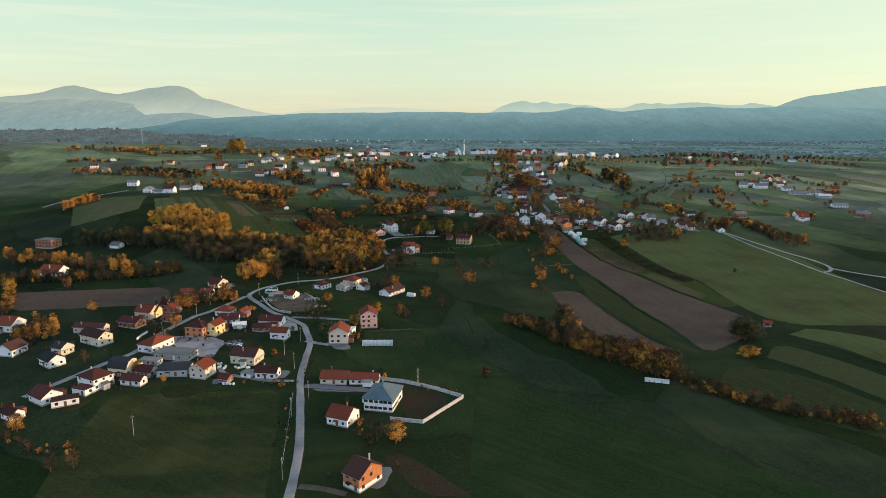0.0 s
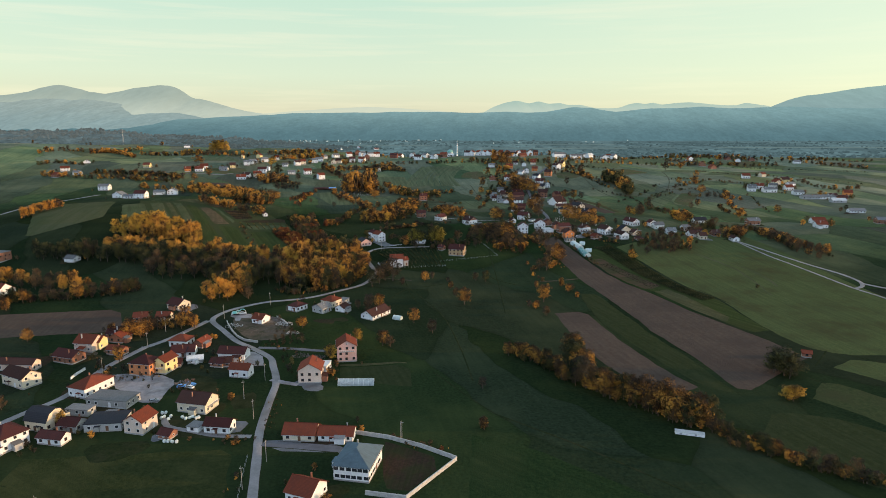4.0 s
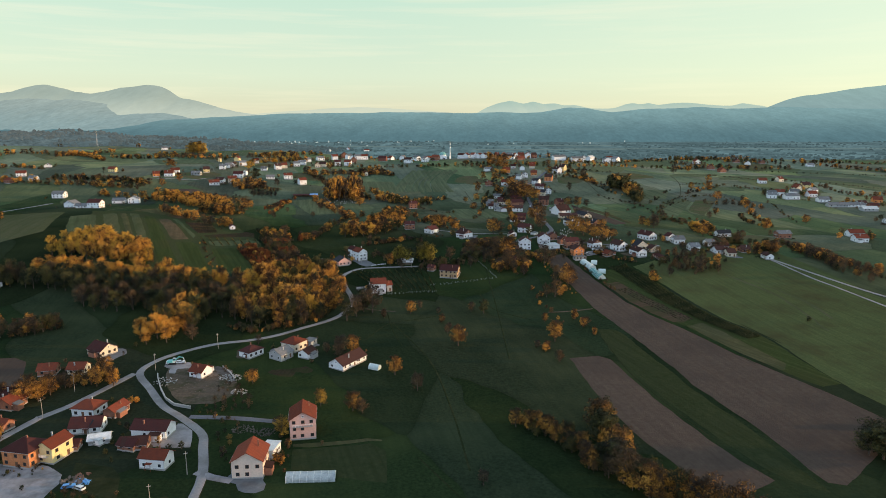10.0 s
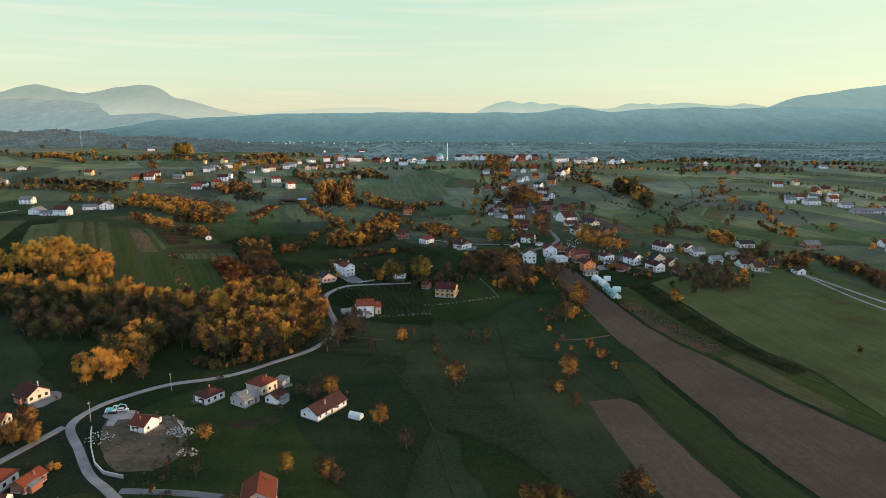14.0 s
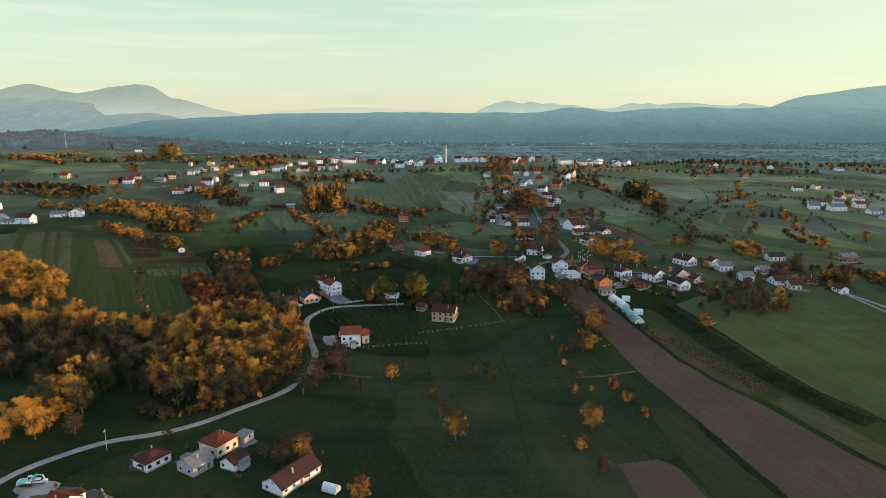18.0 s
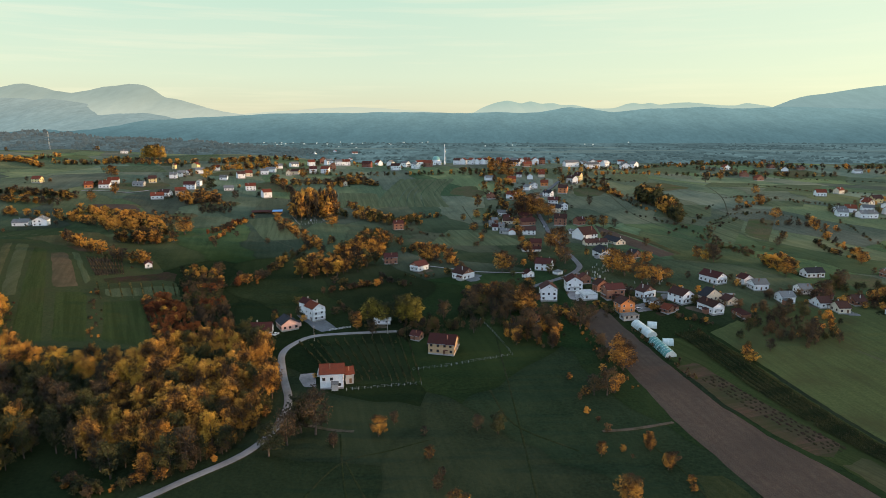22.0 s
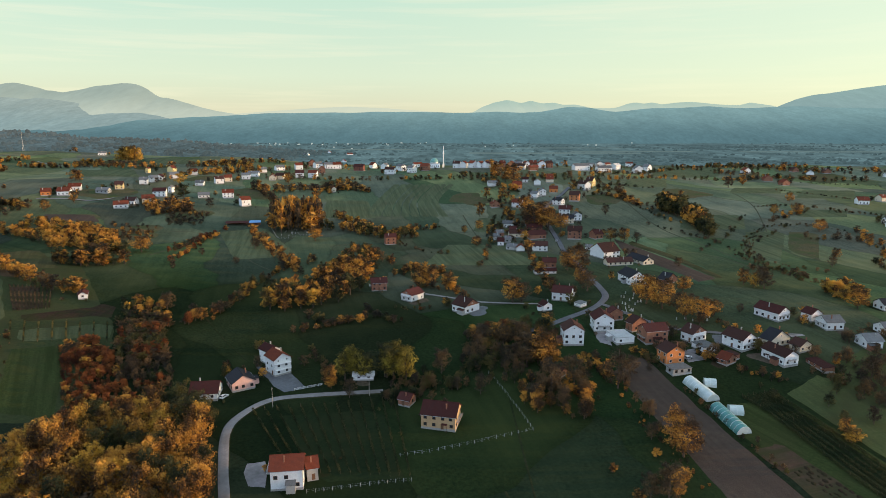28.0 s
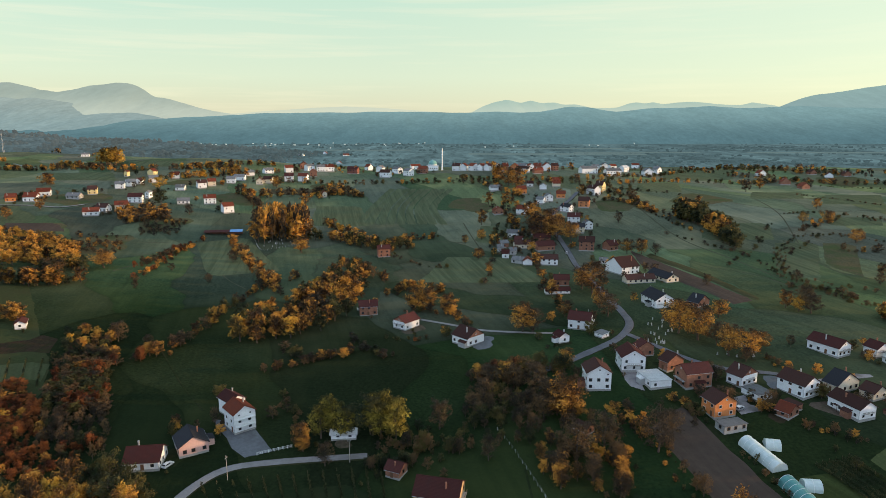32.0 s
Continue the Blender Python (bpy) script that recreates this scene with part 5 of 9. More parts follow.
SHAPES = {}
for ki, kd in enumerate("oygbrpl"):
    for lod, cnt in (("near", 2100), ("mid", 560), ("far", 180)):
        SHAPES[kd, lod] = [tree_shape(kd, 100 * ki + s, cnt) for s in range(3)]
TREE_TEXT = {"o": "broadleaf tree with rusty orange autumn leaves", "y": "broadleaf tree with golden yellow autumn leaves", "g": "broadleaf tree with olive green turning leaves", "b": "half-bare tree with sparse brown leaves", "r": "rust red leaved shrubby tree", "p": "dark green conifer", "l": "broad tree with yellowish green leaves"}
trnd = random.Random(11)


def grade(y, h):
    """How finely a tree is leaved: tall ones near the flight most."""
    if y < 700 and h > 6.5:
        return "near"
    return "mid" if (y < 700 and h > 2.2) or (y < 950 and h > 6) else "far"




def tree(x, y, h, kind, label="", group="autumn trees in the fields", broad=1.0):
    trunk, crown, _, _ = trnd.choice(SHAPES[kind, "near" if h > 6 and y < 1000 else "mid" if h > 4 else grade(y, h)])
    s = h / 10 * trnd.uniform(0.95, 1.05)
    wide = s * trnd.uniform(0.9, 1.15) * (1.25 if h < 6 else 1.25 if y > 640 else 1.0) * broad
    ob = new("tree" if h > 4 else "bush")
    ob.matrix_basis = pose(x, y, height(x, y) - 0.05, 0, 0, trnd.uniform(0, 360)) @ Matrix.Diagonal((wide, wide, s, 1))
    tagged(ob, (label + " standing in grass" if label and len(label.split()) < 4 else label) or TREE_TEXT[kind] + " standing in grass", "tree" if h > 4 else "bush", group)
    shared("trunk", trunk, ob, Matrix.Identity(4))
    shared("crown", crown, ob, Matrix.Identity(4))
    return ob


def wood(name, spots, label):
    """Many trees as one woodland."""
    V, Fa, idx, mats = [], [], [], []
    base = 0
    for x, y, h, kind in spots:
        trunk, crown, v, f = trnd.choice(SHAPES[kind, grade(y, h)])
        if h < 6.5:
            trunk = SHAPES[kind, "far"][0][0]
        s = h / 10
        wide = s * trnd.uniform(0.75, 1.1) * (1.3 if h < 5 else 0.5 if h > 22 else 0.95 if h > 11 else 1.05) * (1.3 if y > 640 and h < 22 else 1.0)
        a = trnd.uniform(0, 6.283)
        m = np.array(((math.cos(a) * wide, -math.sin(a) * wide, 0), (math.sin(a) * wide, math.cos(a) * wide, 0), (0, 0, s)))
        tv = np.array([q.co[:] for q in trunk.vertices])
        o = np.array((x, y, height(x, y)))
        for verts, faces, mat in ((v, f, "leaf_" + kind), (tv, [tuple(p.vertices) for p in trunk.polygons], "bark")):
            if mat not in mats:
                mats.append(mat)
            V.append(verts @ m.T + o)
            Fa += [tuple(i + base for i in q) for q in faces]
            idx += [mats.index(mat)] * len(faces)
            base += len(verts)
    return sheet(name, np.concatenate(V).tolist(), Fa, mats, "stuff", label, smooth=False, index=idx)


def tree_row(pts, n, h0, h1, kinds, label):
    c = curve(pts, 2.0)
    spots = []
    for i in range(n):
        p = c[int((i + trnd.random()) / n * (len(c) - 1))]
        spots.append((p[0] + trnd.uniform(-2.5, 2.5), p[1] + trnd.uniform(-2.5, 2.5), trnd.uniform(h0, h1), trnd.choice(kinds)))
    if spots[0][1] < 520:
        for q in spots:
            tree(*q, label, "trees along the hedgerow")
        under = []
        for i in range(n * 2):
            p = c[int((i + trnd.random()) / (n * 2) * (len(c) - 1))]
            under.append((p[0] + trnd.uniform(-3, 3), p[1] + trnd.uniform(-3, 3), trnd.uniform(0.22, 0.5) * h1, trnd.choice("bbgo")))
        wood("hedge", under, "tangled brown hedge undergrowth between the trees")
    else:
        for i in range(n):
            p = c[int((i + trnd.random()) / (n) * (len(c) - 1))]
            spots.append((p[0] + trnd.uniform(-3, 3), p[1] + trnd.uniform(-3, 3), trnd.uniform(0.25, 0.6) * h1, trnd.choice(kinds + "bg")))
        wood("hedge", spots, label + "s in a row")


def grove(poly, gap, h0, h1, kinds, label):
    p = np.array(poly, float)
    lo, hi = p.min(0), p.max(0)
    spots = []
    lanes = np.array(ROAD_POINTS)

    def inside(x, y):
        r = False
        for (xa, ya), (xb, yb) in zip(p, np.roll(p, 1, 0)):
            if (ya > y) != (yb > y) and x < (xb - xa) * (y - ya) / (yb - ya) + xa:
                r = not r
        return r

    def stand(x, y):
        """Trees of one kind keep together in loose stands."""
        k = (noise.noise((x / 28, y / 28, 4.0)) + 1) * 0.5 + trnd.gauss(0, 0.16)
        return sorted(kinds)[int(min(max(k, 0), 0.999) * len(kinds))]

    for _ in range(int((hi[0] - lo[0]) * (hi[1] - lo[1]) / gap ** 2 * 6)):
        x, y = trnd.uniform(lo[0], hi[0]), trnd.uniform(lo[1], hi[1])
        if inside(x, y) and np.hypot(lanes[:, 0] - x, lanes[:, 1] - y).min() > 4.5 and all((x - a) ** 2 + (y - b) ** 2 > gap * gap * 0.6 for a, b, *_ in spots):
            spots.append((x, y, trnd.uniform(h0, h1) * trnd.choice((0.7, 0.9, 1.0, 1.0, 1.1)), stand(x, y)))
    if spots:
        wood("woodland", spots, label.replace("tree", "trees") + " in a dense stand")


# lower village along the lane
GROUP[0] = "houses of the lower village along the lane"
house(-34.8, 192.3, -34, 7.4, 11.2, 1.9, "brickwhite", "brown", "gable")
house(-50.2, 236.7, -20, 9.4, 10.0, 1.3, "white", "red", "gable")
house(-35.8, 253.6, 81, 16.0, 12.5, 2, "white", "blue", "hip", glazed=1)
house(-61.6, 276.4, -3, 12.3, 8.5, 1, "cream", "red", "gable")
house(-47.6, 275.7, -2, 13.3, 6.8, 1, "white", "red", "gable")
house(-183.5, 249.3, -30, 10.7, 9.1, 1.2, "white", "darkred", "gable")
house(-172.7, 245.9, 31, 10.2, 5.0, 1, "white", "brown", "flat")
house(-170.3, 265.0, 64, 9.9, 11.9, 2, "white", "darkred", "hip")
house(-171.3, 256.8, -18, 7.8, 5.0, 1, "white", "darkred", "flat")
house(-154.0, 267.7, -9, 10.3, 5.3, 1, "white", "darkred", "gable")
house(-165.1, 279.7, -12, 9.9, 9.7, 1.4, "cream", "black", "gambrel")
house(-205.5, 287.2, -32, 9.8, 8.0, 1.3, "white", "black", "gable")
house(-209.3, 301.4, -19, 7.1, 7.4, 1.5, "cream", "black", "gable")
house(-200.8, 317.6, -25, 15.3, 8.6, 1.8, "cream", "brown", "gable")
house(-213.0, 333.4, -3, 17.8, 6.2, 1.3, "pinkcream", "brown", "gable")
house(-195.6, 345.1, -16, 12.4, 8.1, 1.2, "brick", "darkred", "gable")
house(-194.5, 361.2, -7, 10.1, 10.3, 1.7, "pinkcream", "red", "gable")
house(-176.8, 355.5, -13, 9.3, 5.0, 1, "brick", "red", "gable")
house(-151.0, 333.4, -10, 11.0, 9.6, 2.2, "orangebrick", "darkred", "hip")
house(-142.6, 336.2, 78, 9.2, 6.4, 2.2, "yellow", "red", "gable")
house(-149.7, 370.3, -6, 9.9, 8.4, 1.3, "white", "red", "hip")
house(-138.7, 370.4, 80, 8.9, 5.4, 1, "brick", "red", "gable")
house(-115.7, 354.4, -5, 13.8, 7.6, 1.3, "white", "darkred", "gable")
house(-104.5, 332.7, -7, 9.4, 6.1, 1.5, "white", "red", "gable")
house(-111.1, 297.8, -11, 13.1, 9.7, 1.6, "cream", "brown", "gable")
house(-94.8, 279.3, -5, 10.3, 6.2, 1.2, "white", "darkred", "gable")
house(-126.2, 279.0, 79, 9.0, 8.2, 1.9, "pinkcream", "red", "gable")
house(-140.8, 281.5, 8, 14.0, 11.0, 1.1, "grey", "black", "flat")
house(-153.2, 278.0, -8, 8.0, 6.6, 1.0, "grey", "darkred", "gable")
house(-165.1, 312.0, -17, 9.3, 15.9, 1.6, "white", "red", "hip")
house(-149.3, 301.0, -8, 19.0, 9.6, 1.1, "concrete", "flatgrey", "flat")
house(-157.5, 290.8, -6, 10.0, 5.2, 0.9, "grey", "flatgrey", "flat")
house(-185.1, 374.2, 80, 8.1, 7.9, 1, "brick", "red", "gable")
house(-190.8, 363.3, -3, 5.0, 7.4, 1.5, "yellow", "red", "gable")
house(-58.7, 358.8, -78, 11.0, 9.6, 3.0, "pink", "red", "gable")
house(-70.6, 331.2, -85, 11.0, 10.4, 2.3, "pinkcream", "red", "gable")
house(-119.7, 410.9, -19, 7.0, 7.5, 1.1, "white", "red", "gable")
house(-104.2, 437.9, -31, 7.4, 9.6, 1.2, "white", "darkred", "hip")
house(-88.3, 436.0, 61, 8.4, 8.4, 1.2, "grey", "grey", "gable")
house(-84.8, 449.0, -28, 9.1, 9.7, 1.6, "cream", "red", "hip")
house(-75.5, 438.7, 68, 7.2, 6.3, 1, "white", "brown", "gable")
house(-53.2, 430.6, 60, 18.2, 9.1, 1, "white", "brown", "gable")
house(-179.7, 434.6, -26, 10.3, 9.4, 1.1, "cream", "darkred", "gable")
house(-260.7, 334.6, -8, 10.4, 11.4, 1.5, "white", "red", "gable")
house(-235.2, 299.9, 82, 10.0, 9.4, 1.3, "white", "brown", "gable")
house(-186.5, 232.9, -25, 7.1, 5.6, 1, "white", "darkred", "gable")
house(-373.3, 538.2, -11, 17.1, 11.7, 2.5, "brick", "flatgrey", "flat")
house(-314.3, 455.6, -10, 16.9, 15.3, 1, "white", "red", "gable")
house(-310.4, 536.7, -9, 8.2, 8.6, 1, "white", "grey", "gable")
house(-132.8, 347.1, -21, 5.3, 5.0, 0.8, "white", "white", "flat")
house(-142.8, 356.3, -15, 6.4, 5.9, 0.9, "grey", "black", "gable")
house(-119.7, 343.7, -12, 6.8, 5.0, 0.8, "brick", "darkred", "gable")
house(-113.0, 273.4, -16, 5.0, 5.0, 0.7, "brick", "darkred", "gable")
house(-104.3, 279.2, -12, 5.0, 5.0, 0.8, "white", "grey", "flat")
house(-66.9, 342.0, -7, 5.0, 7.2, 1.2, "white", "white", "flat")
house(-77.9, 456.7, -24, 5.0, 5.0, 0.8, "grey", "grey", "shed")
house(-39.1, 636.2, -11, 5.3, 5.0, 0.8, "white", "grey", "shed")
house(166.8, 638.9, -83, 12.1, 5.0, 0.7, "brick", "darkred", "shed")
house(130.7, 648.1, -64, 5.8, 5.0, 0.7, "brick", "brown", "shed")
house(48.6, 633.1, -44, 5.0, 5.9, 0.8, "brick", "brown", "gable")
house(75.7, 720.7, -53, 5.0, 5.0, 0.7, "white", "grey", "shed")
# houses above the bend
GROUP[0] = "houses of the slope above the bend"
house(-52.6, 556.5, 8, 10.2, 9.0, 2.5, "white", "red", "gable")
house(-3.0, 594.5, -13, 13.2, 10.5, 2.0, "ochre", "darkred", "gable")
house(-17.2, 609.7, -24, 5.0, 5.6, 1, "brick", "darkred", "gable")
house(-77.3, 638.3, -49, 9.1, 8.0, 2.7, "white", "red", "gable", balcony=1)
house(-83.5, 648.5, -42, 8.5, 6.5, 2.3, "white", "darkred", "gable")
house(-89.6, 623.5, -58, 10.0, 9.5, 1.3, "pink", "black", "gable")
house(-100.9, 614.0, 8, 10.8, 10.0, 1.1, "white", "darkred", "gable")
house(9.6, 717.7, -46, 10.3, 11.6, 1.5, "whitebrick", "brown", "gable")
house(-45.4, 764.9, 12, 9.8, 8.0, 1.9, "brick", "darkred", "gable")
house(-22.3, 741.8, 50, 10.8, 8.6, 1.5, "whitebrick", "darkred", "gable")
# hamlet by the greenhouses
GROUP[0] = "houses of the hamlet by the greenhouses"
house(60.9, 667.8, 90, 9.5, 9.8, 2.7, "white", "brown", "gable")
house(79.5, 684.5, -90, 10.2, 10.0, 2.3, "white", "darkred", "gable")
house(85.1, 669.5, -78, 11.6, 9.2, 1.1, "white", "white", "flat")
house(89.3, 697.7, -80, 5.0, 7.3, 1.6, "brick", "darkred", "gable")
house(100.7, 668.0, 13, 11.6, 8.4, 2.3, "brick", "darkred", "gable")
house(96.6, 682.4, -64, 5.0, 9.2, 1.6, "brick", "brown", "gable")
house(101.7, 645.0, -74, 7.6, 9.2, 2.1, "orange", "brown", "gable")
house(101.8, 634.0, -74, 5.0, 9.5, 0.9, "concrete", "grey", "flat")
house(121.2, 669.0, -60, 6.9, 10.1, 1.6, "whitebrick", "brown", "gable")
house(122.1, 657.4, -72, 8.5, 7.5, 0.9, "white", "grey", "flat")
house(140.1, 661.0, -63, 11.5, 9.6, 1.9, "white", "brown", "gable")
house(158.7, 663.4, -66, 6.0, 13.2, 1.3, "cream", "black", "gable")
house(151.9, 645.4, -72, 13.3, 8.0, 1.6, "white", "brown", "gable")
house(167.6, 657.0, -67, 5.7, 7.9, 1.1, "cream", "brown", "gable")
house(175.5, 700.8, -62, 14.5, 9.4, 1.6, "white", "darkred", "gable")
house(195.1, 697.3, -71, 6.4, 7.7, 1.5, "white", "darkred", "gable")
house(126.8, 643.4, -55, 5.0, 7.3, 0.9, "brick", "red", "gable")
house(120.0, 773.2, -77, 15.6, 11.5, 1.8, "white", "black", "gable")
house(143.1, 772.2, -53, 6.7, 11.4, 1, "brick", "black", "gable")
house(68.1, 735.3, -22, 10.9, 10.0, 1.8, "white", "darkred", "gable")
house(54.8, 715.5, -69, 5.6, 5.5, 1.2, "white", "darkred", "gable")
house(74.4, 827.4, -4, 9.5, 8.0, 1.5, "brick", "darkred", "gable")
house(67.7, 803.3, 7, 15.1, 5.0, 0.8, "white", "darkred", "gable")
house(123.7, 861.5, 24, 15.2, 18.0, 2, "white", "brown", "gable")
house(126.4, 830.7, 10, 19.9, 8.0, 1, "cream", "brown", "gable")
house(144.7, 837.5, -70, 20.0, 9.4, 1, "cream", "black", "gable")
house(113.7, 932.7, -13, 13.9, 10.0, 2, "brick", "brown", "gable")
house(117.1, 889.1, -7, 5.4, 6.0, 1, "white", "grey", "gable")
house(132.4, 930.0, 26, 8.8, 9.0, 1.2, "brick", "darkred", "gable")
# street up the ridge
GROUP[0] = "houses of the street up the ridge"
house(76.5, 891.6, -6, 12.6, 9.0, 1.7, "white", "brown", "gable")
house(80.0, 938.0, 14, 19.0, 9.0, 1.1, "brick", "darkred", "gable")
house(81.4, 963.8, -2, 16.9, 9.0, 1.1, "brick", "darkred", "gable")
house(82.4, 986.5, -25, 14.0, 9.0, 1.1, "brick", "darkred", "gable")
house(62.2, 946.2, 5, 15.5, 8.0, 1, "cream", "brown", "gable")
house(60.4, 892.6, 85, 8.0, 6.8, 1.2, "white", "red", "gable")
house(54.4, 898.3, -29, 8.9, 8.0, 1, "grey", "grey", "gable")
house(58.4, 982.7, -11, 10.6, 8.0, 1, "white", "grey", "gable")
house(47.2, 951.1, 12, 6.7, 7.0, 1, "brick", "grey", "gable")
house(118.9, 1015.3, -12, 12.1, 9.0, 1.6, "white", "darkred", "gable")
house(117.7, 986.6, -18, 11.4, 8.0, 1.4, "cream", "black", "gable")
house(127.5, 994.7, -86, 8.0, 7.9, 1.5, "white", "grey", "gable")
house(118.5, 1049.7, -43, 11.3, 7.3, 1.4, "white", "black", "gable")
house(138.3, 1062.6, -20, 10.9, 10.0, 1.7, "orangebrick", "brown", "gable")
house(157.2, 1105.6, -60, 14.7, 8.7, 1.8, "white", "brown", "gable")
house(167.9, 1120.3, -32, 8.0, 12.1, 1.8, "yellow", "brown", "gable")
house(74.7, 1050.6, -33, 10.6, 9.0, 1.4, "white", "red", "gable")
house(96.7, 1080.4, -29, 7.5, 8.0, 1.2, "white", "grey", "gable")
house(105.8, 1086.5, -84, 8.0, 7.6, 1.5, "white", "grey", "gable")
house(80.1, 1116.6, 12, 10.4, 9.0, 1.4, "orange", "red", "gable")
house(50.2, 1055.4, -77, 8.0, 9.6, 1, "brick", "red", "gable")
house(124.3, 1155.2, 13, 7.8, 8.0, 1, "orange", "red", "gable")
house(106.1, 1129.5, 85, 8.0, 7.5, 1.2, "white", "grey", "gable")
house(52.7, 1133.6, 13, 12.7, 8.0, 1, "white", "grey", "gable")
house(120.3, 1096.2, -6, 8.9, 8.0, 1.2, "orange", "red", "gable")
house(84.1, 1226.3, 75, 9.0, 10.6, 2, "orangebrick", "red", "gable")
house(-52.1, 921.2, 17, 9.6, 7.0, 1.8, "brick", "darkred", "gable")
house(-141.5, 1139.4, -62, 7.0, 5.7, 1.2, "cream", "red", "gable")
# ridge village on the skyline
GROUP[0] = "houses of the ridge village on the skyline"
house(11.7, 1276.3, -17, 10.1, 9.0, 1.8, "white", "brown", "gable")
house(21.4, 1268.2, 68, 9.0, 8.3, 1.8, "white", "red", "gable")
house(33.6, 1260.1, -54, 10.1, 9.0, 1.8, "white", "red", "gable")
house(44.0, 1254.5, 50, 9.0, 7.2, 1.8, "white", "red", "gable")
house(52.3, 1250.9, 53, 9.0, 7.7, 1.8, "white", "darkred", "gable")
house(64.7, 1246.8, 87, 9.0, 7.4, 1.8, "cream", "red", "gable")
house(73.7, 1244.7, 11, 6.5, 9.0, 1.8, "brick", "red", "gable")
house(95.7, 1242.9, -22, 10.2, 9.0, 1.8, "white", "grey", "gable")
house(106.2, 1243.7, -76, 9.0, 6.7, 1.8, "white", "red", "gable")
house(115.5, 1245.5, -7, 9.3, 9.0, 1.8, "brick", "red", "gable")
house(127.8, 1249.7, -85, 9.0, 10.2, 1.8, "white", "red", "gable")
house(139.2, 1255.5, 15, 7.7, 9.0, 1.8, "brick", "brown", "gable")
house(295.0, 1697.2, 2, 17.0, 9.0, 1.8, "white", "grey", "gable")
house(326.9, 1756.7, -77, 9.0, 14.5, 1.8, "white", "grey", "gable")
house(330.7, 1703.6, 28, 18.9, 9.0, 1.8, "white", "red", "gable")
house(182.6, 1251.3, 21, 34.4, 9.0, 1.8, "white", "grey", "gable")
house(266.2, 1385.8, 49, 22.0, 9.0, 1.8, "white", "white", "gable")
house(392.8, 1758.8, -7, 18.7, 9.0, 1.8, "white", "red", "gable")
house(215.0, 1254.3, 17, 30.3, 9.0, 1.8, "white", "grey", "gable")
house(-63.6, 1664.9, 26, 26.4, 9.0, 1.8, "white", "red", "gable")
house(-38.1, 1635.2, -75, 9.0, 10.8, 1.8, "white", "grey", "gable")
house(-69.4, 1295.9, -48, 14.2, 9.0, 1.8, "white", "grey", "gable")
house(-51.4, 1252.1, -48, 12.2, 9.0, 1.8, "white", "grey", "gable")
house(-99.8, 1365.1, 65, 9.0, 10.1, 1.8, "white", "grey", "gable")
house(-81.1, 1248.8, -17, 16.4, 9.0, 1.8, "white", "brown", "gable")
house(-133.4, 1316.6, -13, 18.9, 9.0, 1.8, "darkbrick", "darkred", "gable")
house(-146.5, 1602.4, -33, 9.0, 13.7, 1.8, "white", "red", "gable")
house(-172.8, 1346.3, 22, 16.0, 9.0, 1.8, "white", "red", "gable")
house(-183.6, 1338.7, 19, 12.2, 9.0, 1.8, "white", "grey", "gable")
house(-199.5, 1337.2, 48, 13.9, 9.0, 1.8, "white", "grey", "gable")
house(-211.9, 1356.5, -72, 9.0, 11.4, 1.8, "brick", "red", "gable")
house(-220.1, 1300.3, 27, 10.9, 9.0, 1.8, "white", "red", "gable")
house(-200.3, 1220.3, 9, 11.0, 9.0, 1.8, "white", "darkred", "gable")
house(-183.1, 1223.9, -7, 12.5, 9.0, 1.8, "white", "red", "gable")
house(-180.0, 1269.8, -79, 9.0, 8.8, 1.8, "brick", "red", "gable")
house(-33.3, 1268.2, -21, 13.6, 9.0, 1.8, "brick", "red", "gable")
house(-24.7, 1665.7, -83, 9.0, 11.0, 1.8, "white", "grey", "gable")
house(287.6, 1339.7, -78, 9.0, 14.6, 1.8, "white", "grey", "gable")
house(318.4, 1393.0, -44, 9.0, 14.2, 1.8, "white", "grey", "gable")
# western hamlets
GROUP[0] = "houses of the western hamlets"
house(-221.9, 1202.5, -1, 10.7, 9.0, 1.3, "cream", "brown", "gable")
house(-229.6, 1192.7, -76, 9.0, 7.9, 1.2, "cream", "red", "gable")
house(-242.1, 1276.6, 40, 14.8, 9.0, 1.3, "white", "grey", "gable")
house(-258.1, 1247.7, 30, 9.9, 9.0, 1.2, "white", "grey", "gable")
house(-259.2, 1210.0, 4, 16.0, 9.0, 1.2, "white", "grey", "gable")
house(-262.8, 1188.8, 12, 10.4, 9.0, 1.4, "white", "grey", "gable")
house(-284.3, 1149.7, 34, 9.7, 9.0, 1.6, "white", "brown", "gable")
house(-278.2, 1165.3, 27, 8.7, 9.0, 1.4, "cream", "red", "gable")
house(-251.3, 1084.8, 23, 13.4, 9.0, 1.6, "white", "red", "gable")
house(-223.5, 1056.9, 38, 10.8, 9.0, 1.8, "white", "red", "gable")
house(-334.3, 1198.2, 13, 9.0, 9.0, 1.3, "white", "red", "gable")
house(-345.7, 1165.0, 28, 11.0, 9.0, 1.4, "white", "grey", "gable")
house(-373.3, 1222.2, 81, 9.0, 8.4, 1.4, "yellow", "red", "gable")
house(-362.9, 1119.9, 14, 9.0, 9.0, 1.4, "white", "grey", "gable")
house(-358.8, 1134.8, 39, 9.3, 9.0, 1.4, "white", "grey", "gable")
house(-356.5, 1150.2, -87, 9.0, 7.2, 1.1, "white", "darkred", "gable")
house(-375.0, 1085.9, 20, 8.5, 9.0, 1.4, "yellow", "brown", "gable")
house(-400.1, 1211.0, -85, 9.0, 3.6, 1.6, "yellow", "red", "gable")
house(-414.8, 1067.3, 19, 13.5, 9.0, 1.2, "white", "red", "gable")
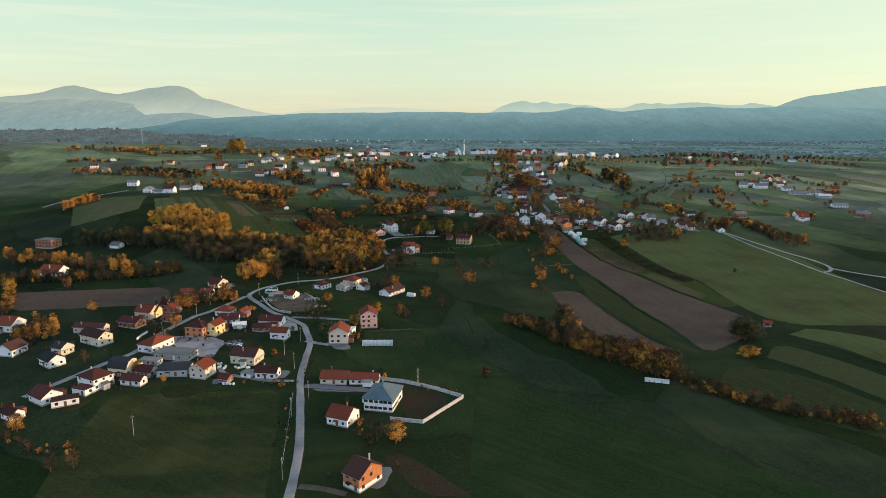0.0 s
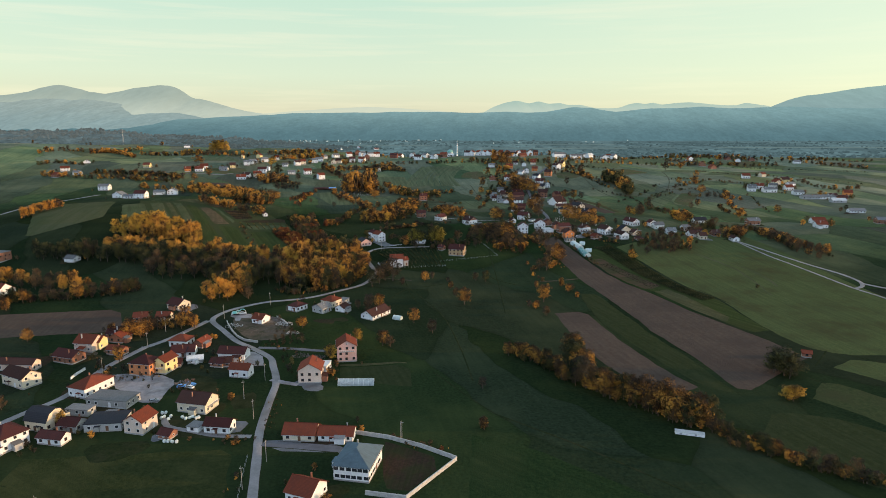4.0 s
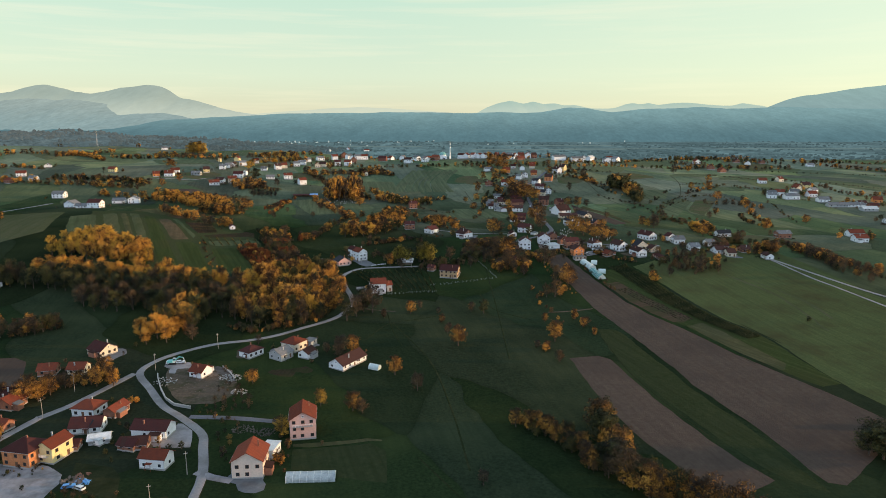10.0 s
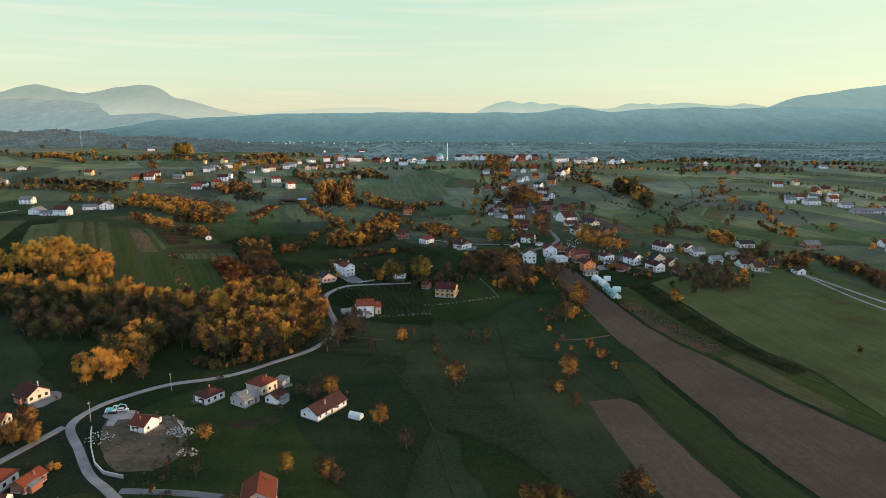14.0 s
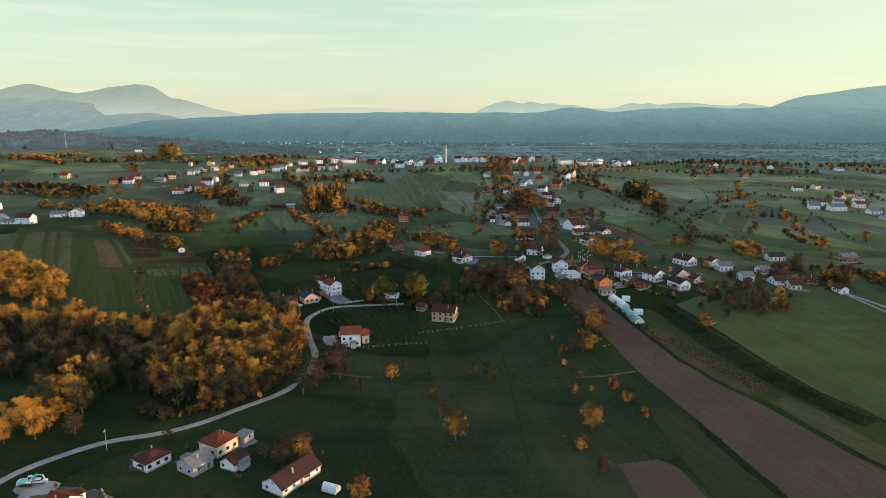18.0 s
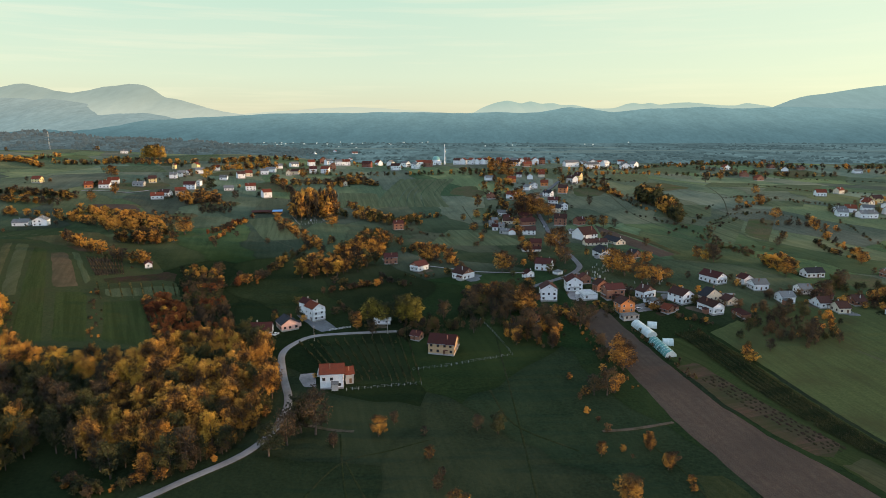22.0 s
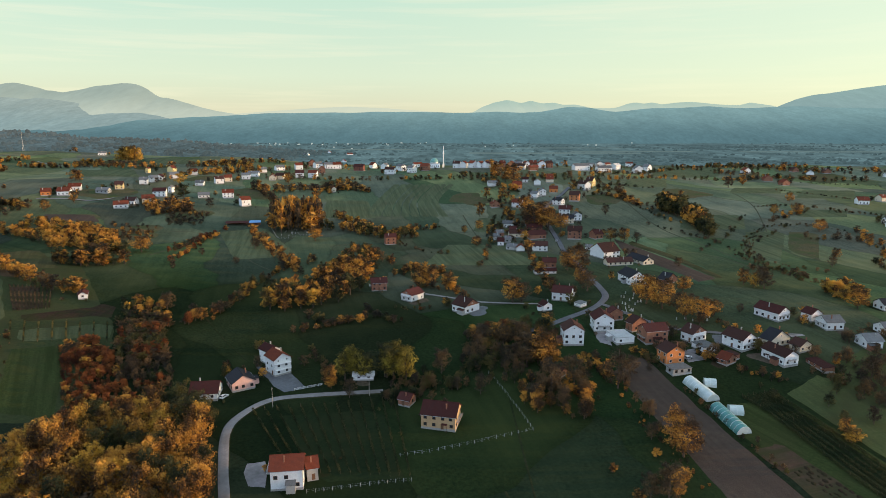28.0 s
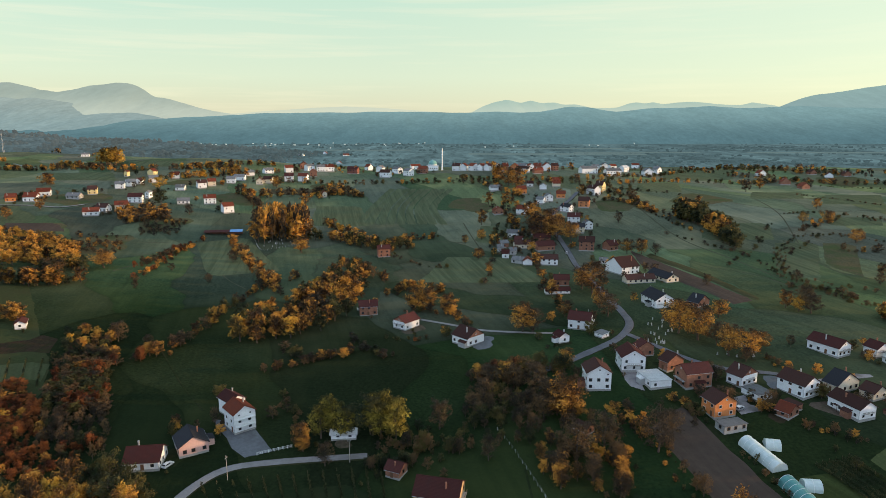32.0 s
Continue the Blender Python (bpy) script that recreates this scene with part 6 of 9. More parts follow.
house(-412.4, 1042.6, 10, 13.9, 9.0, 1.2, "white", "red", "gable")
house(-429.6, 1038.6, 21, 8.9, 9.0, 1.1, "orange", "red", "gable")
house(-335.3, 1009.1, 22, 16.1, 9.0, 1, "white", "red", "gable")
house(-332.0, 1024.8, -5, 11.7, 9.0, 1.1, "white", "brown", "gable")
house(-316.7, 1029.7, 23, 12.8, 9.0, 1.8, "cream", "red", "gable")
house(-319.8, 1065.0, 11, 15.6, 9.0, 1.6, "white", "darkred", "gable")
house(-316.2, 1086.2, -87, 9.0, 4.3, 1.6, "white", "grey", "gable")
house(-381.3, 1062.8, 2, 15.4, 9.0, 0.8, "grey", "grey", "gable")
house(-275.6, 1076.0, 19, 13.0, 9.0, 0.8, "white", "grey", "gable")
house(-300.7, 1131.1, 7, 9.4, 9.0, 0.9, "white", "grey", "gable")
house(-1426.8, 2764.0, 68, 9.0, 20.7, 1.2, "brick", "red", "gable")
house(-1384.8, 2617.2, 70, 9.0, 19.4, 1.2, "brick", "red", "gable")
house(-1293.4, 2617.8, -1, 27.2, 9.0, 1.2, "white", "red", "gable")
house(-669.1, 1596.7, 24, 16.4, 9.0, 1.2, "white", "grey", "gable")
house(-1092.8, 2410.9, 22, 24.7, 9.0, 1.6, "white", "brown", "gable")
house(-978.3, 2411.7, -80, 9.0, 14.1, 1.6, "yellow", "brown", "gable")
house(-774.8, 2340.3, 24, 23.8, 9.0, 1, "white", "grey", "gable")
house(-874.7, 2716.7, -78, 9.0, 20.3, 1.3, "white", "grey", "gable")
house(-815.2, 2621.2, -90, 9.0, 15.6, 1.3, "white", "red", "gable")
house(-676.0, 2306.6, 81, 9.0, 13.3, 1.3, "white", "red", "gable")
house(-683.6, 2376.7, -87, 9.0, 20.8, 1.6, "orange", "red", "gable")
house(-607.8, 2180.7, -1, 37.4, 9.0, 1, "white", "red", "gable")
house(-708.2, 2621.9, 73, 9.0, 23.3, 1.4, "white", "grey", "gable")
house(-747.1, 2621.6, 88, 9.0, 19.4, 1.2, "white", "red", "gable")
house(-574.3, 2307.3, 76, 9.0, 16.7, 1.2, "white", "grey", "gable")
house(-417.7, 2243.0, -20, 22.5, 9.0, 1.2, "white", "grey", "gable")
house(-414.9, 2342.8, -80, 9.0, 17.0, 1.2, "white", "red", "gable")
house(-295.5, 2276.0, 24, 22.9, 9.0, 1.2, "white", "red", "gable")
house(-253.4, 1908.8, 83, 9.0, 10.5, 1, "white", "red", "gable")
house(-369.0, 2343.2, 85, 9.0, 17.0, 1.2, "white", "red", "gable")
# farm on the western rise
GROUP[0] = "houses of the farm on the western rise"
house(-478.7, 887.3, 5, 13.6, 10.0, 2.0, "white", "grey", "gable")
house(-415.1, 806.2, 81, 10.0, 11.8, 1.6, "white", "grey", "gable")
house(-383.6, 797.1, -1, 13.5, 10.0, 2.2, "white", "darkred", "gable")
house(-397.6, 795.6, 4, 12.5, 8.0, 1.0, "white", "grey", "gable")
house(-372.0, 855.7, -74, 10.0, 11.7, 1.9, "white", "grey", "gable")
house(-387.4, 852.1, 11, 13.1, 10.0, 1.2, "white", "grey", "gable")
house(-607.4, 1010.2, 25, 13.3, 8.0, 1.3, "white", "red", "gable")
house(-594.3, 965.9, -16, 11.0, 8.0, 1.1, "brick", "red", "gable")
house(-572.3, 983.0, -1, 11.0, 8.0, 1.1, "white", "grey", "gable")
house(-627.0, 1101.6, -65, 8.0, 10.1, 0.8, "white", "grey", "gable")
house(-502.5, 1057.4, -5, 11.6, 8.0, 1.3, "yellow", "red", "gable")
house(-210.2, 718.1, -63, 8.0, 4.5, 1, "white", "darkred", "gable")
house(-414.9, 1047.5, 10, 13.0, 8.0, 1.2, "orange", "red", "gable")
# eastern hamlet
GROUP[0] = "houses of the eastern hamlet"
house(369.8, 704.5, -1, 11.2, 9.0, 1.4, "white", "red", "gable")
house(307.7, 720.2, 4, 12.2, 9.0, 1.6, "brick", "grey", "gable")
house(198.4, 686.2, 5, 9.4, 9.0, 1.5, "white", "grey", "gable")
house(203.9, 663.1, 4, 8.0, 9.0, 1.4, "white", "grey", "gable")
house(227.9, 646.9, 3, 6.8, 9.0, 1.2, "cream", "brown", "gable")
house(221.7, 655.3, 4, 6.9, 9.0, 1.2, "white", "brown", "gable")
house(255.3, 639.9, -87, 9.0, 5.7, 1.2, "white", "brown", "gable")
house(245.5, 660.6, 4, 7.0, 9.0, 1, "brick", "brown", "gable")
house(223.9, 680.1, 5, 7.3, 9.0, 1.2, "white", "grey", "gable")
house(437.2, 1038.9, -8, 11.8, 9.0, 1.2, "white", "red", "gable")
house(400.0, 933.8, -10, 10.0, 9.0, 1.2, "white", "grey", "gable")
house(418.8, 950.7, -20, 10.3, 9.0, 1.2, "white", "red", "gable")
house(418.1, 927.3, 3, 11.4, 9.0, 1.2, "white", "grey", "gable")
house(453.8, 976.9, -71, 9.0, 9.2, 1.4, "cream", "red", "gable")
house(476.1, 998.1, -1, 11.2, 9.0, 1.4, "yellow", "brown", "gable")
house(425.2, 927.4, 5, 10.0, 9.0, 1.2, "white", "grey", "gable")
house(453.8, 941.4, 8, 11.8, 9.0, 1.2, "white", "red", "gable")
house(452.0, 911.7, 2, 15.5, 9.0, 1, "white", "grey", "gable")
house(454.6, 885.8, 1, 23.1, 9.0, 1, "grey", "grey", "gable")
house(475.0, 886.3, 2, 20.5, 9.0, 1, "white", "grey", "gable")
house(477.6, 863.3, 1, 17.1, 9.0, 1, "grey", "white", "gable")
house(517.7, 911.9, -14, 10.3, 9.0, 1.1, "orange", "red", "gable")
house(477.6, 1275.1, -74, 9.0, 12.3, 1.1, "brick", "red", "gable")
house(472.4, 1313.4, 85, 9.0, 12.5, 1.1, "brick", "red", "gable")
house(592.6, 1370.9, 87, 9.0, 10.5, 1, "brick", "brown", "gable")
house(552.2, 1390.3, -82, 9.0, 10.5, 1, "brick", "brown", "gable")
house(560.8, 1359.8, 68, 9.0, 10.3, 1, "white", "brown", "gable")
house(664.1, 1332.2, 1, 14.5, 9.0, 1, "white", "grey", "gable")
house(472.7, 1385.1, -76, 9.0, 12.8, 1.2, "white", "red", "gable")
house(443.8, 722.0, -8, 13.8, 9.0, 1.6, "brick", "grey", "gable")
house(458.0, 791.9, -3, 17.1, 9.0, 1, "white", "grey", "gable")
house(379.0, 727.1, -1, 13.7, 9.0, 1.4, "white", "red", "gable")
# gardens of the ridge street
GROUP[0] = "houses of the gardens of the ridge street"
house(45.7, 916.4, -5, 5.5, 7.0, 1, "white", "darkred", "gable")
house(53.0, 927.5, -18, 5.1, 7.0, 0.9, "grey", "grey", "gable")
house(60.9, 961.1, -9, 6.4, 7.0, 1, "brick", "darkred", "gable")
house(43.5, 940.2, 1, 4.8, 7.0, 0.8, "concrete", "grey", "gable")
house(122.6, 1140.3, 2, 8.4, 7.0, 1, "cream", "red", "gable")
house(96.7, 1224.7, -22, 14.4, 7.0, 1.4, "white", "brown", "gable")
house(112.1, 1215.5, 17, 13.8, 7.0, 1.2, "brick", "red", "gable")
house(93.3, 1142.8, -8, 7.1, 7.0, 1, "white", "darkred", "gable")
# outbuildings of the lower village
GROUP[0] = "houses of the outbuildings of the lower village"
house(-142.4, 356.6, 11, 11.1, 8.0, 1, "white", "darkred", "gable")
house(-133.0, 347.8, 18, 7.1, 5.0, 0.7, "concrete", "white", "gable")
house(-141.2, 342.0, 10, 7.1, 5.0, 0.7, "brick", "darkred", "gable")
house(-117.6, 344.7, 9, 8.3, 6.0, 0.8, "brick", "brown", "gable")
house(-189.1, 381.1, 3, 11.1, 8.0, 1, "brick", "darkred", "gable")
house(-177.7, 410.4, 4, 7.6, 7.0, 1, "cream", "red", "gable")
house(-190.7, 408.2, 14, 7.5, 7.0, 1, "brick", "red", "gable")
# houses of the eastern hamlet
GROUP[0] = "houses of the houses of the eastern hamlet"
house(407.9, 950.1, -2, 11.7, 8.0, 1, "white", "grey", "gable")
house(438.9, 954.1, -11, 11.9, 8.0, 1.2, "white", "grey", "gable")
house(462.0, 992.5, 28, 11.1, 8.0, 1, "white", "darkred", "gable")
house(470.9, 969.8, 23, 11.5, 8.0, 1, "white", "grey", "gable")
house(472.5, 1061.4, 22, 8.8, 8.0, 1.2, "cream", "red", "gable")
house(489.3, 896.2, 3, 9.8, 8.0, 1, "white", "brown", "gable")
house(495.2, 883.3, 3, 10.3, 8.0, 1, "brick", "darkred", "gable")
house(251.5, 719.0, 7, 13.0, 8.0, 1.3, "white", "black", "gable")
house(230.7, 670.3, 5, 9.2, 8.0, 1, "brick", "darkred", "gable")
house(-37.8, 631.7, 5, 8.8, 4.0, 0.8, "white", "white", "gable")
house(-45.9, 560.8, 18, 3.5, 7.0, 1.6, "grey", "red", "gable")

# trees: o orange, y yellow, g green, b half bare, r rust, p conifer
for x, y, h in ((-27.1, 513, 9.3), (-7.2, 497.2, 6.3), (2.5, 460.6, 13.1), (55.5, 501.5, 7), (56.9, 470, 13.4), (50.7, 457.6, 5.6), (74.3, 507.6, 7.2), (82.2, 485, 3.7), (-28.4, 419, 10.4), (-95.3, 404.8, 6.6), (-42.5, 378.7, 9.5), (-92.4, 402.8, 8.4), (-233.1, 368.7, 8.7), (-26.7, 219.2, 11.1), (-235.1, 316.3, 12.7), (-227.3, 321.2, 11.2), (-242.7, 315.8, 11.1), (-176.8, 221.4, 9.2), (-281.7, 419.9, 10.3), (-169.9, 344.3, 9.2), (-182.1, 377.5, 11.6), (-176.7, 378.9, 10), (-163.7, 407.9, 11.5), (-157.5, 401.3, 8.4), (-185.7, 386.8, 9.4), (-175.7, 385.3, 10.6), (-161.1, 395.5, 11), (-153.8, 396.3, 9.6), (-51.6, 624.1, 11.2), (44, 645, 17.7)):
    tree(x, y, h, "o")
for x, y, h in ((38.6, 651.4, 13.9), (26.8, 665.7, 12.4), (34.3, 606, 11.9), (45.4, 603, 10.8)):
    tree(x, y, h, "b")
for x, y, h in ((-19.8, 772.1, 14.1), (-11.9, 771.8, 14.7), (-0.2, 763.4, 13.1), (37.7, 729.4, 16.6), (63.5, 753.3, 10.2), (88.9, 800.7, 23.4), (85.2, 813, 16.7), (85.4, 768.2, 13.2), (114.2, 723.3, 18.9), (120.5, 714, 18.3), (144.7, 748, 10.6), (127.2, 694.8, 17.2), (135.6, 693.6, 13.2), (144.3, 701.3, 10.8), (24, 909.9, 10.1), (14.7, 963.7, 9.1), (29.6, 975.3, 10.4), (32.6, 1023.5, 16.8), (81.2, 968.1, 25.5), (94.7, 965.9, 22.9), (92.3, 992.3, 23.9), (105.7, 958.8, 20.1), (79.4, 1020.7, 22.3), (77.6, 1133.7, 26.2), (59.3, 1168.8, 23.3), (69.3, 1146.6, 23.3)):
    tree(x, y, h, "o")
for x, y, h in ((60.5, 1082.8, 15.3), (43, 1086.1, 13.5), (190.1, 766.7, 11.8), (328.3, 924.4, 12.2), (293.5, 840.7, 9.9), (318.3, 986, 11.5), (340.4, 985.1, 12.5), (363.5, 1044.3, 11.5), (413.8, 1263, 13.9), (-385.6, 1013.4, 14.3), (-394.7, 979, 12.5), (-439.1, 1118.1, 11.6), (-335.8, 1188.5, 9.9), (-204.1, 1174.6, 16.7), (-155.6, 1105.8, 16.5), (176.4, 1337.1, 11.7), (144.7, 1104.5, 12.6), (255.4, 1067.1, 8.3), (142, 914.4, 13.9), (152.7, 912.7, 13.8), (232.8, 717.4, 13), (265.8, 653, 12.8), (310.6, 758.4, 11.3), (368.1, 792.1, 10.5), (297.2, 589.1, 8.6), (82.1, 580.8, 15.1), (77.2, 493.4, 7.2), (74.6, 505.7, 6.6)):
    tree(x, y, h, "o")
for x, y, h in ((81.4, 480.8, 3.2), (145.4, 584.4, 7.7), (49.2, 454.7, 5.4), (-52.7, 443.9, 11.9), (9.1, 285, 6.3)):
    tree(x, y, h, "o")
for x, y, h in ((-56.8, 382.6, 9), (-66.1, 355.1, 9.5), (147.6, 317, 8.5), (-158, 278.9, 7.5), (-516.2, 1383.7, 26.5), (-494.5, 1375.1, 28), (-322.9, 1127.8, 17), (193.6, 759.8, 10.1), (-162.9, 634.3, 5.7), (-515.5, 1365.8, 24.3), (-505.9, 1362.1, 28.3), (-496.3, 1358.4, 30), (-486.8, 1354.5, 26)):
    tree(x, y, h, "y")
for x, y, h in ((-46, 631, 14), (-42, 634, 15), (-38, 631.5, 12.5), (-44, 636, 15.5), (-24.5, 631, 15), (-20, 633, 17), (-25, 636, 17.5), (-19, 629, 13), (-28.5, 633.5, 14)):
    tree(x, y, h, "l", "", "autumn trees in the fields", 1.0)
for x, y, h in ((19, 516.2, 10), (-58.4, 517.1, 16.8), (215, 501.8, 3.7), (-36.5, 631.4, 14.7), (-27.6, 633.2, 16.9), (-291.5, 1058.3, 21.3), (-64.8, 497.1, 14), (-56.9, 514.4, 14.3)):
    tree(x, y, h, "g")
for x, y, h in ((-21.9, 522.3, 6.8), (-42.8, 504.1, 7.1), (-9.5, 514, 4.6), (-3.8, 478.7, 7.2), (46, 459.4, 5.1), (55.2, 440.9, 6.4), (79.7, 496.4, 5.7), (-51.3, 513.1, 19.9), (-16.4, 401.4, 9.2), (-38.1, 377, 7.3), (-58.7, 438.3, 10.6), (-66.4, 443.9, 6.7), (10.4, 325.4, 6.7), (9.6, 284.7, 6.8), (-69, 359.9, 7.3), (9.6, 285.3, 6.2), (11.1, 518.9, 7.9), (-34.2, 221.1, 9.6), (-138.7, 196.9, 8.7), (-145.5, 194.8, 8.2), (-191.9, 291.7, 7.6), (-41.4, 614.1, 9.7), (13.3, 617, 9.8), (34.9, 665.3, 14.3), (42.4, 614.8, 17.5), (53.2, 621, 16), (71.4, 620.6, 17.9), (79.7, 630.6, 11.4), (42.8, 729, 14.8)):
    tree(x, y, h, "b")
for x, y, h in ((86.2, 751.7, 15.8), (114.4, 736.1, 12.1), (127, 708.1, 12.4), (204.7, 772.9, 13.4), (198.7, 756.4, 12.8), (366.8, 1202.1, 15.8), (231.7, 832.1, 7.7), (-198.2, 809.3, 6.6), (-160.3, 881.3, 10.9), (-192, 796.5, 5.4), (-158.8, 710.4, 11.2), (-142.7, 706.2, 6.9), (-190.3, 845.2, 6), (-156.1, 821, 6.8), (-254.7, 1037.2, 11.5), (192.6, 1079.7, 13.4), (159.1, 1006.1, 13), (124.9, 969.2, 7.2), (162.2, 907.7, 11.4), (132.1, 688.7, 7.8), (166.6, 819.1, 9), (224.9, 660.2, 16.2), (183.8, 629, 12.3), (187.7, 603.8, 14.7), (258.3, 698.6, 12.6), (299.8, 577.6, 9.3), (278.2, 818.8, 9.5), (68.9, 548.6, 14.5), (63.3, 548.6, 11.6)):
    tree(x, y, h, "b")
for x, y, h in ((54.6, 440.2, 7.7), (-2.3, 486.4, 4.7), (-43, 505.2, 5.6), (-59.3, 443.5, 11.8), (-105.1, 453.2, 6.2), (-142.5, 456.7, 10.5), (-60.1, 505, 16)):
    tree(x, y, h, "b")
for x, y, h in ((-3.5, 636.6, 13), (16.4, 666.2, 12.4)):
    tree(x, y, h, "b")
tree_row(((-122, 976), (-96, 971), (-69, 948), (-49, 945), (-26, 954)), 16, 9, 14, "ogo", "hedge tree with golden leaves")
tree_row(((-216, 847), (-215, 887), (-209, 932)), 14, 4, 7, "bor", "low autumn bush on the field edge")
tree_row(((-82, 886), (-57, 853), (-40, 837)), 8, 9, 14, "obg", "autumn tree on the slope")
tree_row(((258, 914), (236, 862), (238, 836), (253, 811), (269, 799)), 16, 2, 4, "gb", "low hedge bush")
tree_row(((-635, 1319), (-518, 1310), (-402, 1267), (-291, 1298)), 24, 8, 13, "obob", "distant autumn tree")
tree_row(((-237, 1129), (-204, 1125), (-158, 1147), (-121, 1162)), 14, 8, 13, "obo", "distant autumn tree")
tree_row(((-267, 786), (-247, 785), (-228, 799)), 14, 9, 13, "oog", "autumn tree on the western slope")
tree_row(((158, 1082), (194, 1064), (209, 1007)), 10, 4, 7, "ob", "low autumn bush")
tree_row(((458, 1690), (485, 1440), (600, 1380)), 22, 7, 12, "bog", "distant tree on the ridge")
tree_row(((289, 665), (295, 632), (306, 604), (318, 582)), 12, 7, 11, "bbo", "roadside tree losing its leaves")
tree_row(((-443, 671), (-442, 693), (-436, 729)), 10, 9, 12, "oo", "golden tree by the farm road")
tree_row(((-307, 780), (-260, 741), (-225, 725), (-207, 725)), 16, 8, 12, "oob", "golden tree on the field edge")
tree_row(((41, 937), (25, 837), (10, 829)), 6, 4, 7, "ob", "small autumn tree")
grove(((-225, 470), (-300, 480), (-380, 500), (-380, 490), (-300, 466), (-230, 460)), 7.5, 8, 13, "obob", "autumn tree at the edge of the wood")
tree_row(((-445, 904), (-383, 894), (-318, 856), (-244, 818)), 22, 7, 11, "oobo", "golden tree on the field edge")
tree_row(((-759, 1168), (-748, 1237), (-691, 1295), (-682, 1400)), 24, 7, 12, "obob", "distant autumn tree")
tree_row(((-618, 967), (-545, 961), (-459, 958), (-410, 951)), 24, 6, 11, "obob", "distant autumn tree")
tree_row(((-183, 944), (-137, 858), (-101, 794), (-62, 770)), 14, 8, 13, "obo", "autumn tree on the slope")
tree_row(((-27, 770), (-3, 761), (14, 733)), 8, 5, 8, "bo", "low autumn bush")
tree_row(((55, 1076), (65, 980), (66, 853), (61, 759)), 14, 7, 11, "oob", "orange tree on the ridge slope")
tree_row(((251, 889), (301, 934), (333, 1002)), 9, 3, 5, "gb", "low hedge bush")
tree_row(((199, 870), (237, 909), (289, 986)), 8, 3, 5, "gb", "low hedge bush")
tree_row(((304, 901), (341, 892), (360, 872)), 9, 5, 8, "bob", "hedge tree")
tree_row(((413, 1302), (486, 1329), (548, 1304), (616, 1296)), 22, 6, 10, "bogb", "distant autumn tree")
tree_row(((674, 1366), (714, 1287), (754, 1243)), 18, 6, 10, "bob", "distant autumn tree")
tree_row(((500, 1009), (513, 951), (567, 959)), 14, 5, 9, "obb", "distant autumn tree")
tree_row(((304, 666), (307, 629), (319, 596)), 16, 6, 9, "bbob", "roadside tree losing its leaves")
tree_row(((-164, 669), (-148, 685), (-130, 701)), 8, 5, 9, "obr", "autumn bush")
tree_row(((56, 570), (60, 522), (66, 501)), 6, 3, 5, "bo", "low autumn bush")
tree_row(((-98, 1135), (-126, 1149), (-148, 1130)), 10, 6, 9, "ob", "autumn tree by the ridge village")
tree_row(((-53, 939), (-23, 891), (3, 882)), 9, 2, 4, "gb", "low hedge bush")
tree_row(((314, 1018), (348, 1022), (399, 995)), 16, 2, 4, "gb", "low hedge bush")
tree_row(((250, 1110), (194, 1131), (173, 1149)), 12, 2, 4, "gb", "low hedge bush")
tree_row(((-1759, 2925), (-1948, 3427), (-2084, 3928)), 16, 8, 13, "bgb", "distant wooded hill tree")
tree_row(((-563, 1332), (-514, 1333), (-447, 1297)), 10, 6, 10, "ob", "distant autumn tree")
tree_row(((12, 1193), (39, 1179), (66, 1179)), 10, 5, 8, "bog", "tree below the ridge village")
tree_row(((92, 1176), (130, 1163), (167, 1182), (208, 1182)), 14, 5, 8, "bog", "tree below the ridge village")
tree_row(((44, 1152), (69, 1114), (83, 1098)), 8, 6, 10, "oob", "orange tree on the ridge slope")
tree_row(((53, 1025), (74, 1017), (91, 1024)), 7, 5, 8, "ob", "autumn tree in the gardens")
tree_row(((-52, 724), (-39, 710), (-24, 696)), 8, 3, 6, "bgb", "rust coloured shrub")
tree_row(((-77, 709), (-61, 696), (-52, 706)), 9, 3, 6, "bgb", "rust coloured shrub")
tree_row(((161, 635), (176, 608), (201, 611)), 9, 4, 8, "bbo", "garden tree losing its leaves")
tree_row(((70, 648), (75, 609), (75, 565), (73, 545)), 8, 5, 9, "bbo", "half-bare tree by the ploughed strip")
tree_row(((31, 609), (46, 622), (63, 608)), 7, 5, 8, "obb", "half-bare tree on the bank")
grove(((-72, 514), (-80, 497), (-92, 486), (-104, 478), (-118, 480), (-128, 490), (-135, 515), (-142, 545), (-140, 575), (-125, 592), (-108, 600), (-92, 592), (-89, 582), (-79, 560), (-73, 538)), 6.8, 12, 18, "oobgyyobg", "tall woodland tree with golden orange leaves")
grove(((-128, 490), (-150, 490), (-195, 512), (-240, 530), (-290, 538), (-345, 538), (-350, 556), (-300, 560), (-240, 552), (-185, 546), (-142, 545), (-135, 515)), 7.0, 11, 16, "bggbgg", "dark brown woodland tree losing its leaves")
grove(((-140, 564), (-185, 564), (-245, 570), (-300, 574), (-300, 560), (-245, 553), (-185, 547), (-142, 546)), 7.0, 12, 16, "oyoo", "woodland tree with golden orange leaves")
grove(((-230, 590), (-262, 594), (-314, 606), (-312, 646), (-270, 640), (-238, 615)), 7.0, 12, 17, "yoyo", "woodland tree with golden orange leaves")
grove(((-148, 462), (-156, 448), (-167, 447), (-173, 456), (-171, 482), (-160, 506), (-148, 490)), 6.8, 11, 16.5, "obgogo", "tall tree with bright golden yellow leaves")
tree_row(((-108, 475), (-97, 480), (-85, 495), (-78, 510), (-76, 530)), 14, 4, 8, "gbo", "small tree at the foot of the wood")
